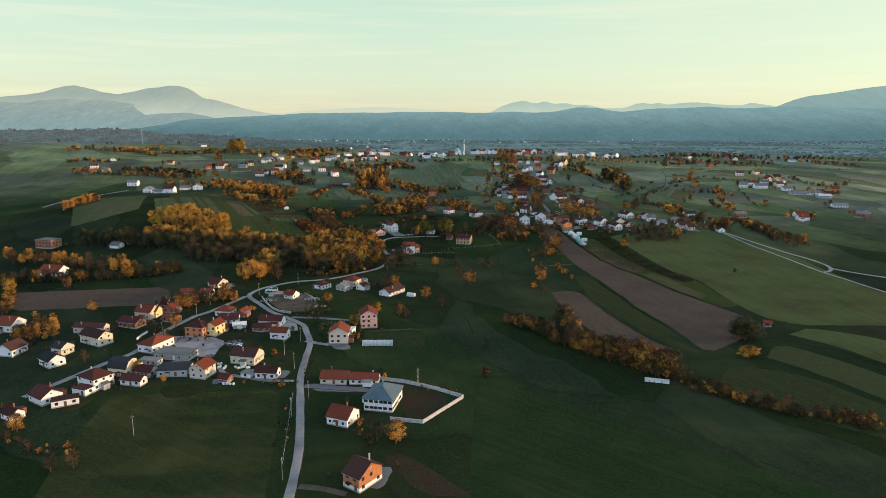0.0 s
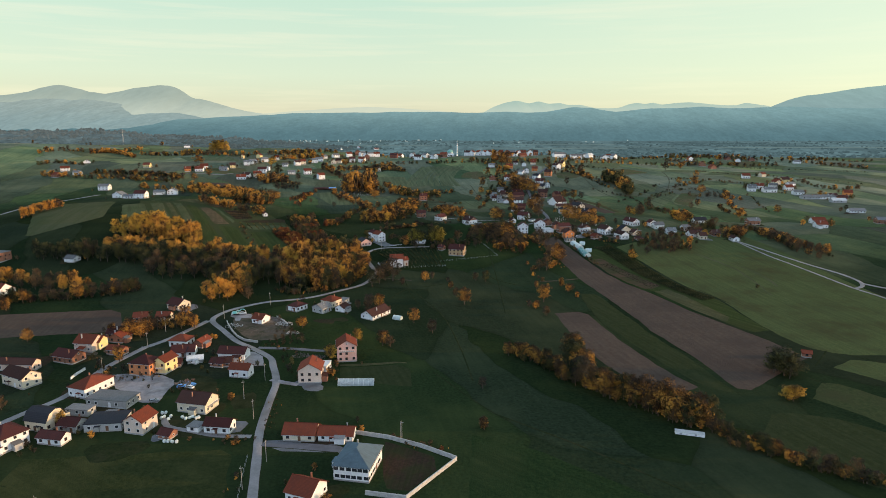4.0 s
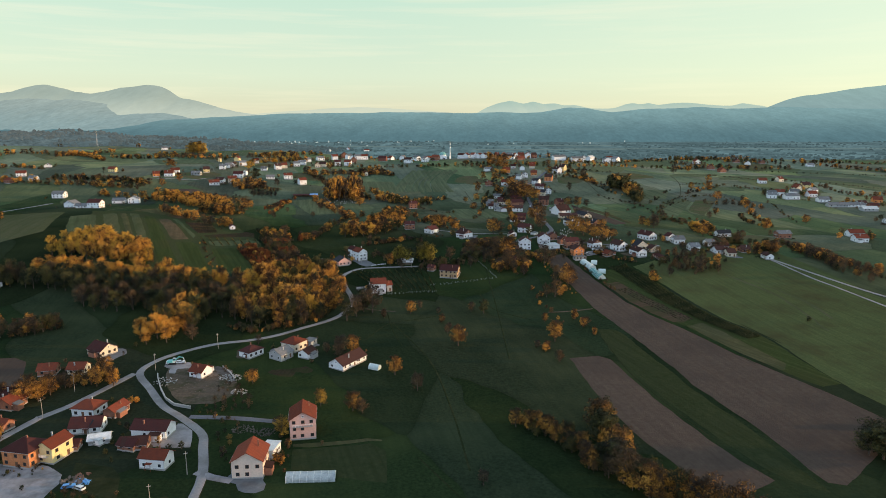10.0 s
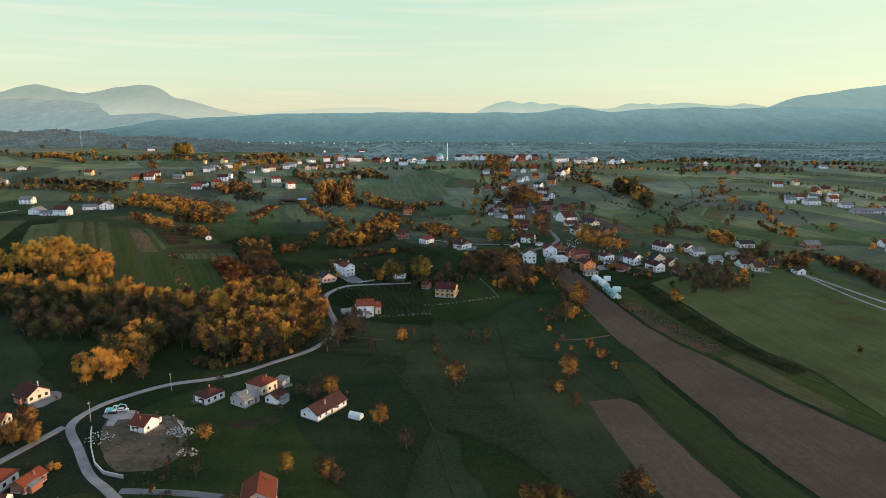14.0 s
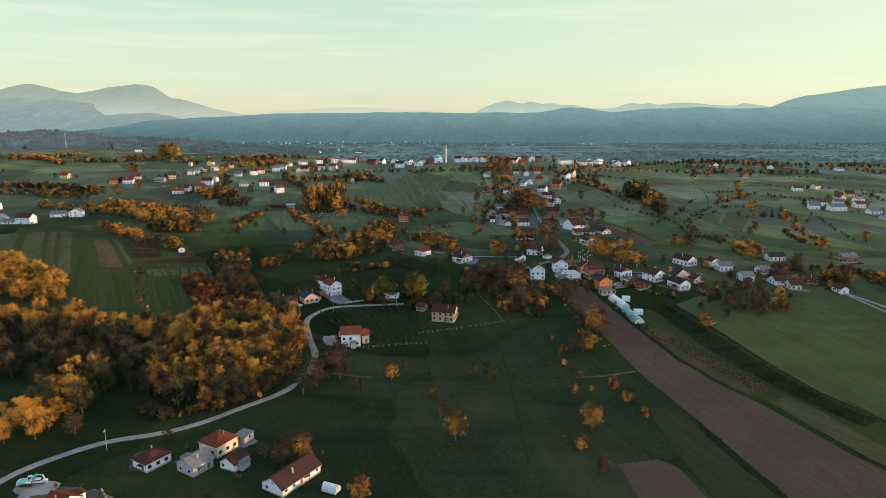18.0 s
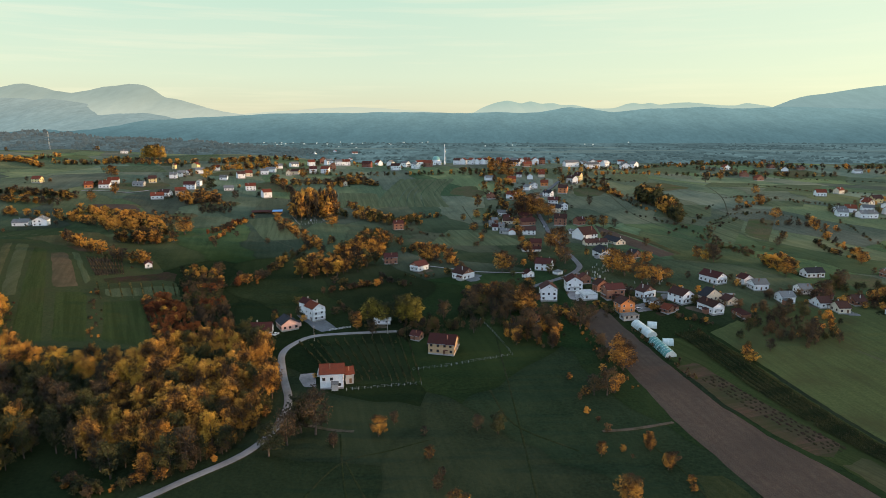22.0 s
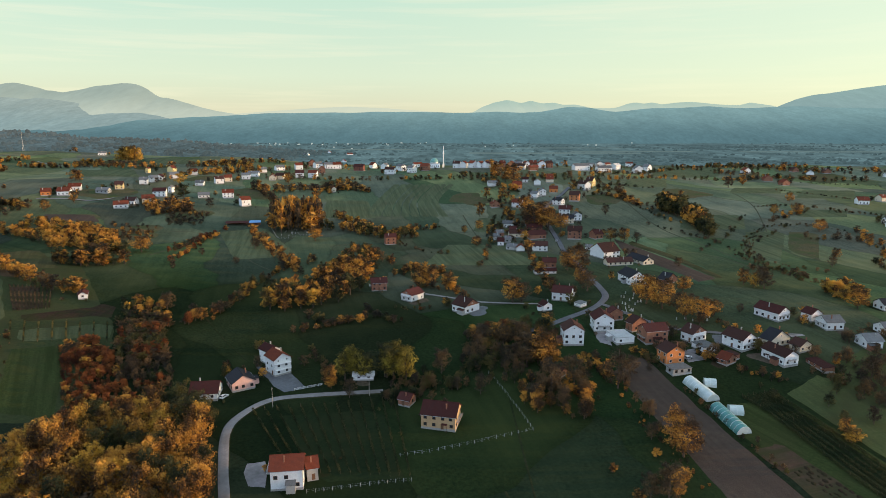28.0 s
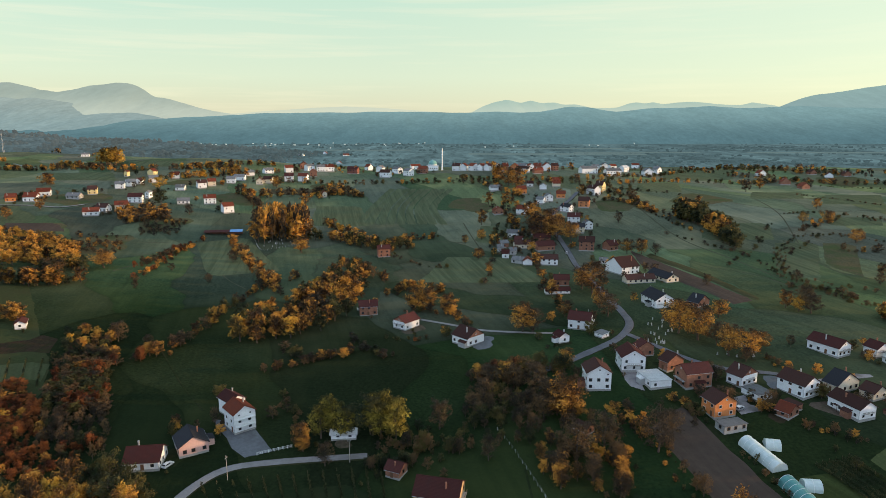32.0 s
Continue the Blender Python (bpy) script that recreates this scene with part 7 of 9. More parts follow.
tree_row(((-128, 478), (-118, 473), (-108, 470)), 8, 3, 6, "gb", "dark shrub at the edge of the clearing")
grove(((-183, 651), (-175, 663), (-153, 642), (-127, 606), (-146, 589)), 2.7, 2.4, 5.0, "rrbrrbo", "rust red shrubby tree")
grove(((-173, 684), (-161, 706), (-116, 618), (-124, 607), (-151, 639)), 3.1, 3, 6.5, "bbgrrb", "rust brown shrub tree on the bank")
grove(((-188, 716), (-163, 713), (-153, 690), (-172, 686)), 6.0, 5, 8, "yog", "golden leaved shrub tree")
tree_row(((-252, 637), (-238, 614), (-222, 587)), 9, 1.5, 3, "rob", "low rust coloured hedge bush")
tree_row(((-219, 665), (-198, 626), (-181, 594)), 11, 1.5, 3.5, "obo", "low orange hedge bush")
grove(((-241, 585), (-233, 586), (-269, 640), (-281, 643)), 6.5, 8, 12, "yo", "golden tree on the field edge")
tree_row(((-716, 1269), (-692, 1301), (-619, 1249)), 16, 7, 11, "oyo", "golden tree on the far pasture edge")
tree_row(((-523, 990), (-469, 988), (-411, 984)), 22, 6, 10, "obog", "autumn tree on the far pasture edge")
tree_row(((-510, 972), (-453, 963), (-417, 977)), 18, 4, 8, "bog", "autumn tree on the far pasture edge")
tree_row(((-371, 905), (-329, 891), (-283, 854), (-241, 826)), 26, 8, 13, "oyog", "golden tree in a broad hedge")
tree_row(((-378, 929), (-332, 922), (-279, 881)), 22, 7, 11, "ooyb", "golden tree in a broad hedge")
tree_row(((-577, 1356), (-551, 1353), (-524, 1338)), 7, 8, 12, "oy", "golden distant tree")
tree_row(((-293, 991), (-282, 1004), (-267, 1019)), 12, 7, 11, "bbo", "half-bare tree behind the houses")
tree_row(((-325, 1199), (-296, 1221), (-257, 1237)), 16, 8, 13, "oyo", "golden distant tree")
tree_row(((-338, 1327), (-287, 1352), (-251, 1362)), 14, 6, 10, "bog", "distant autumn tree")
tree_row(((-231, 1132), (-212, 1103), (-193, 1068)), 10, 9, 13, "ob", "orange tree below the ridge village")
tree_row(((-158, 1150), (-132, 1151), (-114, 1165)), 12, 6, 10, "bbo", "half-bare distant tree")
tree_row(((-203, 817), (-207, 885), (-210, 956)), 16, 3, 6, "oor", "low orange hedge bush")
tree_row(((-121, 1031), (-90, 995), (-62, 956)), 18, 6, 10, "oyb", "golden hedge tree")
tree_row(((-61, 950), (-36, 976), (-8, 986)), 14, 5, 8, "obo", "hedge tree with orange leaves")
tree_row(((88, 1883), (59, 1166), (69, 1073)), 14, 7, 11, "oo", "orange tree on the ridge slope")
tree_row(((73, 1068), (85, 1029), (96, 985)), 10, 7, 11, "oo", "orange tree along the street")
tree_row(((174, 1115), (191, 1093), (201, 1053)), 12, 4, 7, "ob", "autumn bush on the slope")
tree_row(((215, 813), (232, 803), (244, 784)), 16, 3, 5, "gb", "low dark hedge bush")
tree_row(((302, 959), (328, 978), (361, 1001)), 12, 3, 6, "gbo", "low dark hedge bush")
tree_row(((191, 965), (212, 929), (229, 892), (223, 834)), 14, 2, 4, "gb", "low dark hedge bush")
tree_row(((538, 1696), (541, 1411), (649, 1390), (753, 1375)), 40, 6, 11, "bog", "distant autumn tree")
tree_row(((420, 1378), (475, 1352), (515, 1315)), 16, 5, 9, "ob", "distant autumn tree")
tree_row(((316, 833), (311, 788), (322, 768)), 14, 3, 6, "gbo", "low dark hedge bush")
tree_row(((233, 751), (238, 739), (254, 744)), 7, 8, 11, "yo", "golden tree in the pasture")
grove(((172, 639), (205, 658), (219, 631), (202, 597), (177, 592), (168, 612)), 7.5, 3.5, 7, "bbgbo", "brown scrub tree between the garden plots")
grove(((256, 683), (284, 705), (294, 692), (270, 654), (243, 649)), 9, 5, 8, "gbo", "olive green garden tree")
grove(((26, 620), (43, 647), (64, 646), (61, 615), (47, 596), (30, 596)), 8.5, 5, 9, "borbo", "half-bare rusty tree in the gully")
tree_row(((99, 619), (105, 599), (109, 580), (112, 559)), 20, 1.2, 3.0, "bgb", "low brown scrub beside the ploughed field")
tree_row(((72, 634), (74, 606), (78, 578), (84, 553)), 16, 1.2, 3.0, "bgo", "low brown scrub beside the ploughed field")
grove(((134, 644), (144, 639), (134, 605), (127, 614)), 8, 2, 4.5, "bgb", "dark scrub in a garden plot")
tree_row(((-335, 425), (-315, 433), (-281, 439), (-242, 453), (-219, 472)), 34, 7, 12, "bgbob", "brown tree at the edge of the brown field")
tree_row(((-340, 432), (-311, 404), (-280, 357)), 8, 8, 12, "oy", "golden tree by the western houses")
grove(((-237, 312), (-225, 317), (-243, 349), (-264, 358)), 7, 5, 8, "oob", "orange garden tree")
tree_row(((-194, 380), (-182, 387), (-170, 395), (-158, 402)), 12, 6, 9, "oob", "orange garden tree")
tree_row(((-182, 219), (-167, 211), (-154, 208), (-144, 208)), 10, 2, 4.5, "bob", "brown garden bush")
tree_row(((-48, 239), (-41, 225), (-35, 217)), 8, 1.5, 3.5, "bgo", "garden bush")
tree_row(((-172, 326), (-157, 325), (-143, 328)), 14, 1.0, 1.9, "gb", "clipped dark garden hedge")
tree_row(((-106, 376), (-91, 366), (-83, 358)), 10, 1.2, 2.4, "bg", "dark garden shrub")
tree_row(((-217, 1209), (-127, 1203), (-24, 1184), (73, 1153)), 34, 4, 8, "bog", "tree among the houses on the ridge")
tree_row(((115, 1160), (198, 1158), (324, 1279), (445, 1315)), 30, 4, 8, "bogo", "tree among the houses on the ridge")
tree_row(((-221, 1364), (-169, 1618), (-81, 1624)), 16, 5, 9, "bog", "dark tree beyond the ridge village")
tree_row(((-157, 1131), (-133, 1146), (-90, 1131)), 10, 5, 8, "obo", "orange tree below the ridge village")
grove(((-225, 498), (-195, 500), (-167, 484), (-204, 538), (-252, 533)), 7.5, 10, 15, "bgobgb", "dark olive and brown woodland tree")
tree_row(((-26, 276), (-13, 270), (-5, 267)), 12, 1.2, 2.6, "bbr", "brown bush in the walled garden")
tree_row(((-249, 324), (-246, 333), (-243, 342)), 8, 4, 7, "ob", "orange garden tree")
grove(((-265, 950), (-234, 965), (-245, 1011), (-284, 1009)), 6, 3, 6, "bbob", "brown scrub on the slope")
grove(((-290, 887), (-247, 887), (-271, 948), (-315, 947)), 7, 2.5, 5, "bbo", "brown scrub on the slope")
grove(((33, 957), (69, 962), (77, 1006), (42, 1012)), 7, 3, 6, "bbog", "garden tree losing its leaves")
grove(((134, 1101), (180, 1087), (217, 1130), (164, 1152)), 8, 3, 6, "bog", "autumn shrub on the slope")
tree_row(((174, 1082), (188, 1059), (200, 1031)), 14, 3, 6, "bob", "autumn bush on the slope")
tree_row(((164, 1299), (277, 1424), (498, 1665)), 20, 4, 9, "bgb", "dark tree behind the ridge")
tree_row(((-748, 1624), (-1115, 2529), (-906, 2620), (-656, 2450)), 30, 6, 11, "bgbo", "dark tree behind the western hamlet")
tree_row(((-639, 1311), (-593, 1314), (-541, 1324)), 14, 6, 10, "obb", "autumn tree by the western hamlet")
tree_row(((-358, 1277), (-318, 1296), (-283, 1284)), 16, 8, 12, "oyb", "golden tree by the western hamlet")
for x, y, h in ((158, 346, 14.5), (162.5, 348, 13), (154.5, 349, 12), (159, 352, 13.5), (158.5, 342, 9.5)):
    tree(x, y, h, "g", "broad dark oak with olive brown leaves beside the ploughed field", "autumn trees in the fields", 1.3)
for x, y, h in ((-236, 843, 13), (-119.5, 926, 14), (-449, 1128, 15), (43.5, 643, 14.5), (82, 572, 15.5), (-50.5, 622.5, 7.5)):
    tree(x, y, h, "o", "single round tree with bright orange leaves", "autumn trees in the fields", 1.3)
for x, y, h in ((145, 580, 5.5), (148, 582, 5)):
    tree(x, y, h, "y", "small golden bush beside the berry rows", "autumn trees in the fields", 1.4)
tree(146.3, 318.0, 7.5, "y", "broad golden bush below the oak", "autumn trees in the fields", 1.7)
tree(152.1, 320.9, 6.0, "y", "broad golden bush below the oak", "autumn trees in the fields", 1.7)
tree_row(((27, 369), (43, 354), (53, 332)), 15, 8, 12, "obgo", "hedgerow tree with orange autumn leaves beside the meadow")
tree_row(((58, 371), (59, 348), (60, 328), (76, 311), (88, 297), (102, 288)), 36, 11, 17, "goboog", "tall hedgerow tree with olive and orange leaves")
tree_row(((102, 288), (106, 277), (118, 268), (129, 258), (142, 251), (157, 245), (167, 238)), 38, 5, 8.5, "bggob", "low hedgerow tree with brown and olive leaves")
tree_row(((226, 827), (253, 893), (290, 942), (327, 945), (352, 917)), 34, 1.6, 3.2, "gb", "low dark hedge bush")
tree_row(((228, 835), (235, 780), (263, 763)), 20, 1.8, 3.6, "gbb", "low dark hedge bush")
tree_row(((360, 923), (341, 866), (328, 817), (322, 774)), 16, 4, 8, "oob", "orange tree in the pasture hedge")
tree_row(((380, 994), (412, 986), (446, 965)), 18, 1.6, 3, "gb", "low dark hedge bush")
tree_row(((385, 913), (372, 849), (360, 794)), 16, 1.6, 3, "gb", "low dark hedge bush")
tree_row(((424, 1196), (445, 1078), (509, 1055), (594, 999)), 40, 1.5, 3, "gb", "low dark hedge bush")
tree_row(((513, 1293), (594, 1252), (717, 1187)), 34, 1.5, 3, "gb", "low dark hedge bush")
tree_row(((192, 1081), (199, 1034), (209, 988), (222, 962)), 18, 2, 5, "obg", "autumn bush on the slope")
tree_row(((289, 690), (294, 665), (298, 637), (293, 600)), 26, 5, 9, "bgbb", "dark roadside tree losing its leaves")
tree_row(((233, 734), (249, 755), (250, 737)), 7, 8, 11, "ooy", "golden tree by the hamlet")
tree_row(((239, 681), (252, 693), (252, 682)), 6, 8, 11, "gbb", "olive green garden tree")
tree_row(((258, 663), (268, 667), (269, 660)), 6, 7, 10, "oy", "golden garden tree")
tree_row(((187, 1204), (261, 1280), (374, 1424), (446, 1401)), 30, 4, 8, "bog", "dark tree on the ridge")
tree_row(((614, 1763), (591, 1399), (696, 1388), (976, 1594)), 40, 5, 10, "bogb", "dark tree on the ridge")
tree_row(((-685, 1061), (-668, 1088), (-612, 1068)), 14, 5, 9, "bog", "autumn tree on the far pasture edge")
tree_row(((-553, 986), (-520, 998), (-472, 999), (-419, 986)), 30, 5, 10, "bobg", "autumn tree on the far pasture edge")
tree_row(((-702, 1244), (-691, 1295), (-623, 1267)), 16, 5, 9, "obo", "autumn tree on the far pasture edge")
tree_row(((-845, 1291), (-1900, 2972), (-780, 1411)), 20, 6, 10, "bgb", "dark tree on the far pasture edge")
tree_row(((-130, 701), (-123, 777), (-117, 818), (-102, 845)), 20, 5, 9, "bog", "autumn tree on the slope")
tree_row(((-37, 801), (-22, 819), (-3, 800)), 10, 5, 8, "oo", "orange garden tree")
tree_row(((20, 672), (38, 680), (54, 683)), 12, 6, 10, "obg", "autumn garden tree")
grove(((2, 623), (35, 627), (39, 675), (8, 675)), 5.0, 3.5, 7.5, "bgbgb", "dark thicket tree in the gully")
grove(((-26, 605), (-1, 614), (-3, 639), (-27, 632)), 5.0, 2.5, 5.5, "bgbg", "dark thicket tree in the gully")
tree_row(((13, 674), (22, 677), (33, 681)), 8, 7, 10, "bro", "rust coloured tree above the gully")
tree_row(((35, 630), (43, 613), (52, 598), (56, 630)), 12, 5, 10, "bbo", "half-bare brown tree by the fence")
tree_row(((-80, 685), (-62, 696), (-42, 707)), 12, 3, 6, "bbo", "brown slope shrub")
grove(((-97, 357), (-86, 358), (-78, 335), (-88, 333)), 4.2, 1.5, 3.2, "bgb", "dark garden shrub")
grove(((-108, 401), (-101, 405), (-86, 386), (-86, 376), (-100, 374), (-104, 386)), 3.6, 1.4, 3.2, "bgb", "dark bank shrub")
tree_row(((-80, 305), (-77, 290), (-73, 271)), 9, 0.9, 1.7, "gbg", "low roadside bush")
tree_row(((-64, 345), (-63, 339), (-61, 331)), 4, 2, 4, "ob", "garden bush")
tree_row(((-178, 338), (-161, 333), (-149, 334)), 7, 2, 4, "bo", "garden bush")
tree_row(((-128, 314), (-119, 312), (-116, 310)), 4, 2, 4, "bg", "garden bush")
tree_row(((-92, 271), (-84, 270), (-80, 271)), 5, 1.5, 3, "ob", "garden bush")
tree_row(((119, 656), (122, 647), (127, 641)), 8, 2, 4, "bgo", "garden bush")
tree_row(((88, 656), (93, 646), (94, 638)), 8, 2, 5, "bgo", "garden bush")
tree_row(((67, 650), (67, 635), (72, 624)), 8, 3, 6, "bob", "half-bare garden tree")
tree_row(((128, 634), (137, 630), (145, 623)), 10, 2, 4, "bob", "low garden bush")
tree_row(((143, 695), (146, 678), (149, 673)), 6, 2, 4, "bo", "garden bush")
tree_row(((-29, 724), (-15, 720), (-7, 723)), 6, 1.5, 3, "rgb", "low slope shrub")
tree_row(((-68, 663), (-59, 645), (-54, 633)), 6, 2, 5, "bgb", "dark shrub by the villa")
tree_row(((-19, 626), (-7, 622), (7, 622)), 12, 4, 8, "bgb", "dark tree behind the beige house")
tree_row(((-27, 613), (-18, 613), (-10, 616)), 8, 4, 7, "bgp", "dark tree behind the beige house")
tree_row(((-70, 211), (-73, 229), (-78, 248)), 6, 1.5, 2.5, "bg", "roadside bush")
grove(((-110, 718), (-89, 714), (-68, 732), (-55, 760), (-55, 836), (-76, 851), (-88, 780), (-108, 738)), 8, 9, 15, "obooyg", "autumn tree in the valley copse")
grove(((-163, 950), (-123, 967), (-135, 1008), (-178, 994)), 7.0, 26, 31, "oobo", "very tall copper leaved tree in a graveyard grove")
grove(((213, 1010), (228, 982), (225, 905), (238, 941), (237, 1013), (223, 1032)), 4.4, 14, 19, "ggopgg", "dark olive tree in a hillside plantation")
grove(((-299, 831), (-246, 831), (-290, 899), (-351, 906)), 9, 9, 14, "ooo", "golden tree on the western slope")
grove(((10, 642), (43, 637), (44, 658), (8, 655)), 8, 6, 11, "bbgb", "dark autumn shrub tree in the gully")
grove(((-305, 999), (-262, 1008), (-278, 1047), (-319, 1033)), 8, 8, 12, "ob", "autumn tree among the western houses")
grove(((142, 588), (194, 599), (220, 629), (174, 650)), 10, 5, 9, "bobg", "autumn tree among garden plots")

# ---- walls, fences, poles, vines ----
def wall_run(pts, h, thick, mat, label):
    ob = new("garden_wall")
    tagged(ob, label, "wall", "garden walls")
    ob.location = (*pts[0], height(*pts[0]))
    o = Vector(ob.location)
    for (xa, ya), (xb, yb) in zip(pts, pts[1:]):
        d = Vector((xb - xa, yb - ya, 0))
        n = Vector((-d.y, d.x, 0)).normalized() * thick / 2
        za, zb = height(xa, ya), height(xb, yb)
        for name, w, z0, z1, mm in (("panel", 1.0, -0.4, h, mat), ("coping", 1.5, h + 0.003, h + 0.1, "stone_white")):
            bm = bmesh.new()
            v = []
            for q, z in ((Vector((xa, ya, 0)), za), (Vector((xb, yb, 0)), zb)):
                for s, zz in ((-w, z0), (w, z0), (w, z1), (-w, z1)):
                    v.append(bm.verts.new(q + n * s + Vector((0, 0, z + zz)) - o))
            for f in ((0, 1, 2, 3), (7, 6, 5, 4), (0, 4, 5, 1), (1, 5, 6, 2), (2, 6, 7, 3), (3, 7, 4, 0)):
                bm.faces.new([v[i] for i in f])
            bmesh.ops.recalc_face_normals(bm, faces=bm.faces)
            part(name, bm, mm, ob)


def pole_parts():
    out = []
    bm = bmesh.new()
    tube(bm, (0, 0, -0.5), (0, 0, 8.5), 0.13, 0.08, 8)
    out.append(("shaft", bm, "pole_wood"))
    bm = bmesh.new()
    box(bm, -0.6, 0.6, -0.05, 0.05, 7.75, 7.87)
    out.append(("crossarm", bm, "metal_grey"))
    for x in (-0.5, 0, 0.5):
        bm = bmesh.new()
        tube(bm, (x, 0, 7.87), (x, 0, 8.15 if x else 8.75), 0.06, 0.04, 6)
        out.append(("insulator", bm, "stone_white"))
    return out


POLE = []


def pole(x, y, h):
    m = pose(x, y, height(x, y), 0, 0, (x * 13 + y * 7) % 90)
    if POLE:
        return copy_thing(POLE[0], m)
    ob = new("utility_pole")
    tagged(ob, "pale weathered wooden utility pole beside the lane", "pole", "utility poles of the village")
    for name, bm, mat in pole_parts():
        part(name, bm, mat, ob)
    ob.matrix_basis = m
    POLE.append(ob)


def line(bm, pts, r, sides=3):
    """One unbroken rod through the points."""
    rings = []
    for k, p in enumerate(pts):
        d = (pts[min(k + 1, len(pts) - 1)] - pts[max(k - 1, 0)]).normalized()
        u = d.cross(Vector((0, 0, 1))).normalized()
        w = u.cross(d)
        rings.append([bm.verts.new(p + (u * math.cos(q) + w * math.sin(q)) * r) for q in (2 * math.pi * i / sides for i in range(sides))])
    for a, b in zip(rings, rings[1:]):
        for i in range(sides):
            j = (i + 1) % sides
            bm.faces.new((a[i], a[j], b[j], b[i]))
    bm.faces.new(rings[0][::-1])
    bm.faces.new(rings[-1])


def fence(pts, gap, label):
    ob = new("fence")
    ob.location = (*pts[0], height(*pts[0]))
    o = Vector(ob.location)
    tagged(ob, label, "fence", "fences in the fields")
    c = curve(pts, gap)
    bm = bmesh.new()
    box(bm, -0.07, 0.07, -0.07, 0.07, -0.3, 1.3)
    me = bpy.data.meshes.new("post")
    bm.to_mesh(me)
    bm.free()
    me.materials.append(MATS["wall_grey"])
    tops = []
    for p in c:
        z = height(*p)
        shared("post", me, ob, Matrix.Translation(Vector((p[0], p[1], z)) - o) @ pose(0, 0, 0, rnd.uniform(-3, 3), rnd.uniform(-3, 3), 0))
        tops.append(Vector((p[0], p[1], z)) - o)
    for zz in (0.6, 1.25):
        bm = bmesh.new()
        line(bm, [a + Vector((0, 0, zz)) for a in tops], 0.012)
        part("wire", bm, "metal_grey", ob)


def rail(pts, label):
    ob = new("railing")
    ob.location = (*pts[0], height(*pts[0]))
    o = Vector(ob.location)
    tagged(ob, label, "railing", "fences in the fields")
    c = [Vector((p[0], p[1], height(*p))) - o for p in curve(pts, 1.5)]
    for p in c:
        bm = bmesh.new()
        box(bm, p.x - 0.06, p.x + 0.06, p.y - 0.06, p.y + 0.06, p.z - 0.2, p.z + 1.1)
        part("post", bm, "frame_white", ob)
    for zz in (0.35, 0.7, 1.05):
        bm = bmesh.new()
        line(bm, [a + Vector((0, 0, zz)) for a in c], 0.05, 5)
        part("bar", bm, "frame_white", ob)


VINE_POST = []


def vine_row(a, b, h, leaf, label):
    ob = new("vine_row")
    ob.location = (*a, height(*a))
    o = Vector(ob.location)
    tagged(ob, label, "vine row", "vine and berry rows")
    d = math.dist(a, b)
    n = max(3, int(d / 9))
    if not VINE_POST:
        bm = bmesh.new()
        tube(bm, (0, 0, -0.3), (0, 0, 1.6), 0.04, 0.03, 4)
        VINE_POST.append(bpy.data.meshes.new("post"))
        bm.to_mesh(VINE_POST[0])
        bm.free()
        VINE_POST[0].materials.append(MATS["wood"])
    for i in range(n + 1):
        x, y = a[0] + (b[0] - a[0]) * i / n, a[1] + (b[1] - a[1]) * i / n
        shared("post", VINE_POST[0], ob, Matrix.Translation((x - o.x, y - o.y, height(x, y) - o.z)) @ Matrix.Diagonal((1, 1, (h + 0.1) / 1.6, 1)))
    r = random.Random(int(a[0] * 10 + a[1]))
    pts, nrm = [], []
    grid = lift(np.linspace(a[0], b[0], 40), np.linspace(a[1], b[1], 40))
    for _ in range(int(d * 20)):
        f = r.random()
        x, y = a[0] + (b[0] - a[0]) * f, a[1] + (b[1] - a[1]) * f
        if noise.noise((x * 0.4, y * 0.4, 4)) < -0.25:
            continue
        pts.append((x - o.x + r.gauss(0, 0.2), y - o.y + r.gauss(0, 0.2), float(grid[int(f * 39)]) - o.z + h * r.uniform(0.3, 1.05)))
        nrm.append((r.uniform(-1, 1), r.uniform(-1, 1), 0.4))
    v, f = cards(pts, nrm, 0.24, r)
    me = bpy.data.meshes.new("foliage")
    me.from_pydata(v, [], f)
    me.materials.append(MATS["leaf_" + leaf])
    ch = new("foliage", me)
    ch.parent = ob


def berry_row(pts, h, label):
    """A dense bushy row that bends along the edge of the field."""
    ob = new("berry_row")
    ob.location = (*pts[0], height(*pts[0]))
    o = Vector(ob.location)
    tagged(ob, label, "berry row", "vine and berry rows")
    way = curve(pts, 2.0)
    r = random.Random(int(pts[0][0] * 10))
    for p in way[::5]:
        shared("post", VINE_POST[0], ob, Matrix.Translation((p[0] - o.x, p[1] - o.y, height(*p) - o.z)))
    P, N = [], []
    for p, q in zip(way, way[1:]):
        z = height(*p)
        for _ in range(int(math.dist(p, q) * 26)):
            f = r.random()
            x, y = p[0] + (q[0] - p[0]) * f, p[1] + (q[1] - p[1]) * f
            if noise.noise((x * 0.5, y * 0.5, 4)) < -0.42:
                continue
            P.append((x - o.x + r.gauss(0, 0.26), y - o.y + r.gauss(0, 0.26), z - o.z + h * r.uniform(0.1, 1.0)))
            N.append((r.uniform(-1, 1), r.uniform(-1, 1), 0.6))
    v, f = cards(P, N, 0.26, r)
    me = bpy.data.meshes.new("foliage")
    me.from_pydata(v, [], f)
    me.materials.append(MATS["leaf_v"])
    ch = new("foliage", me)
    ch.parent = ob


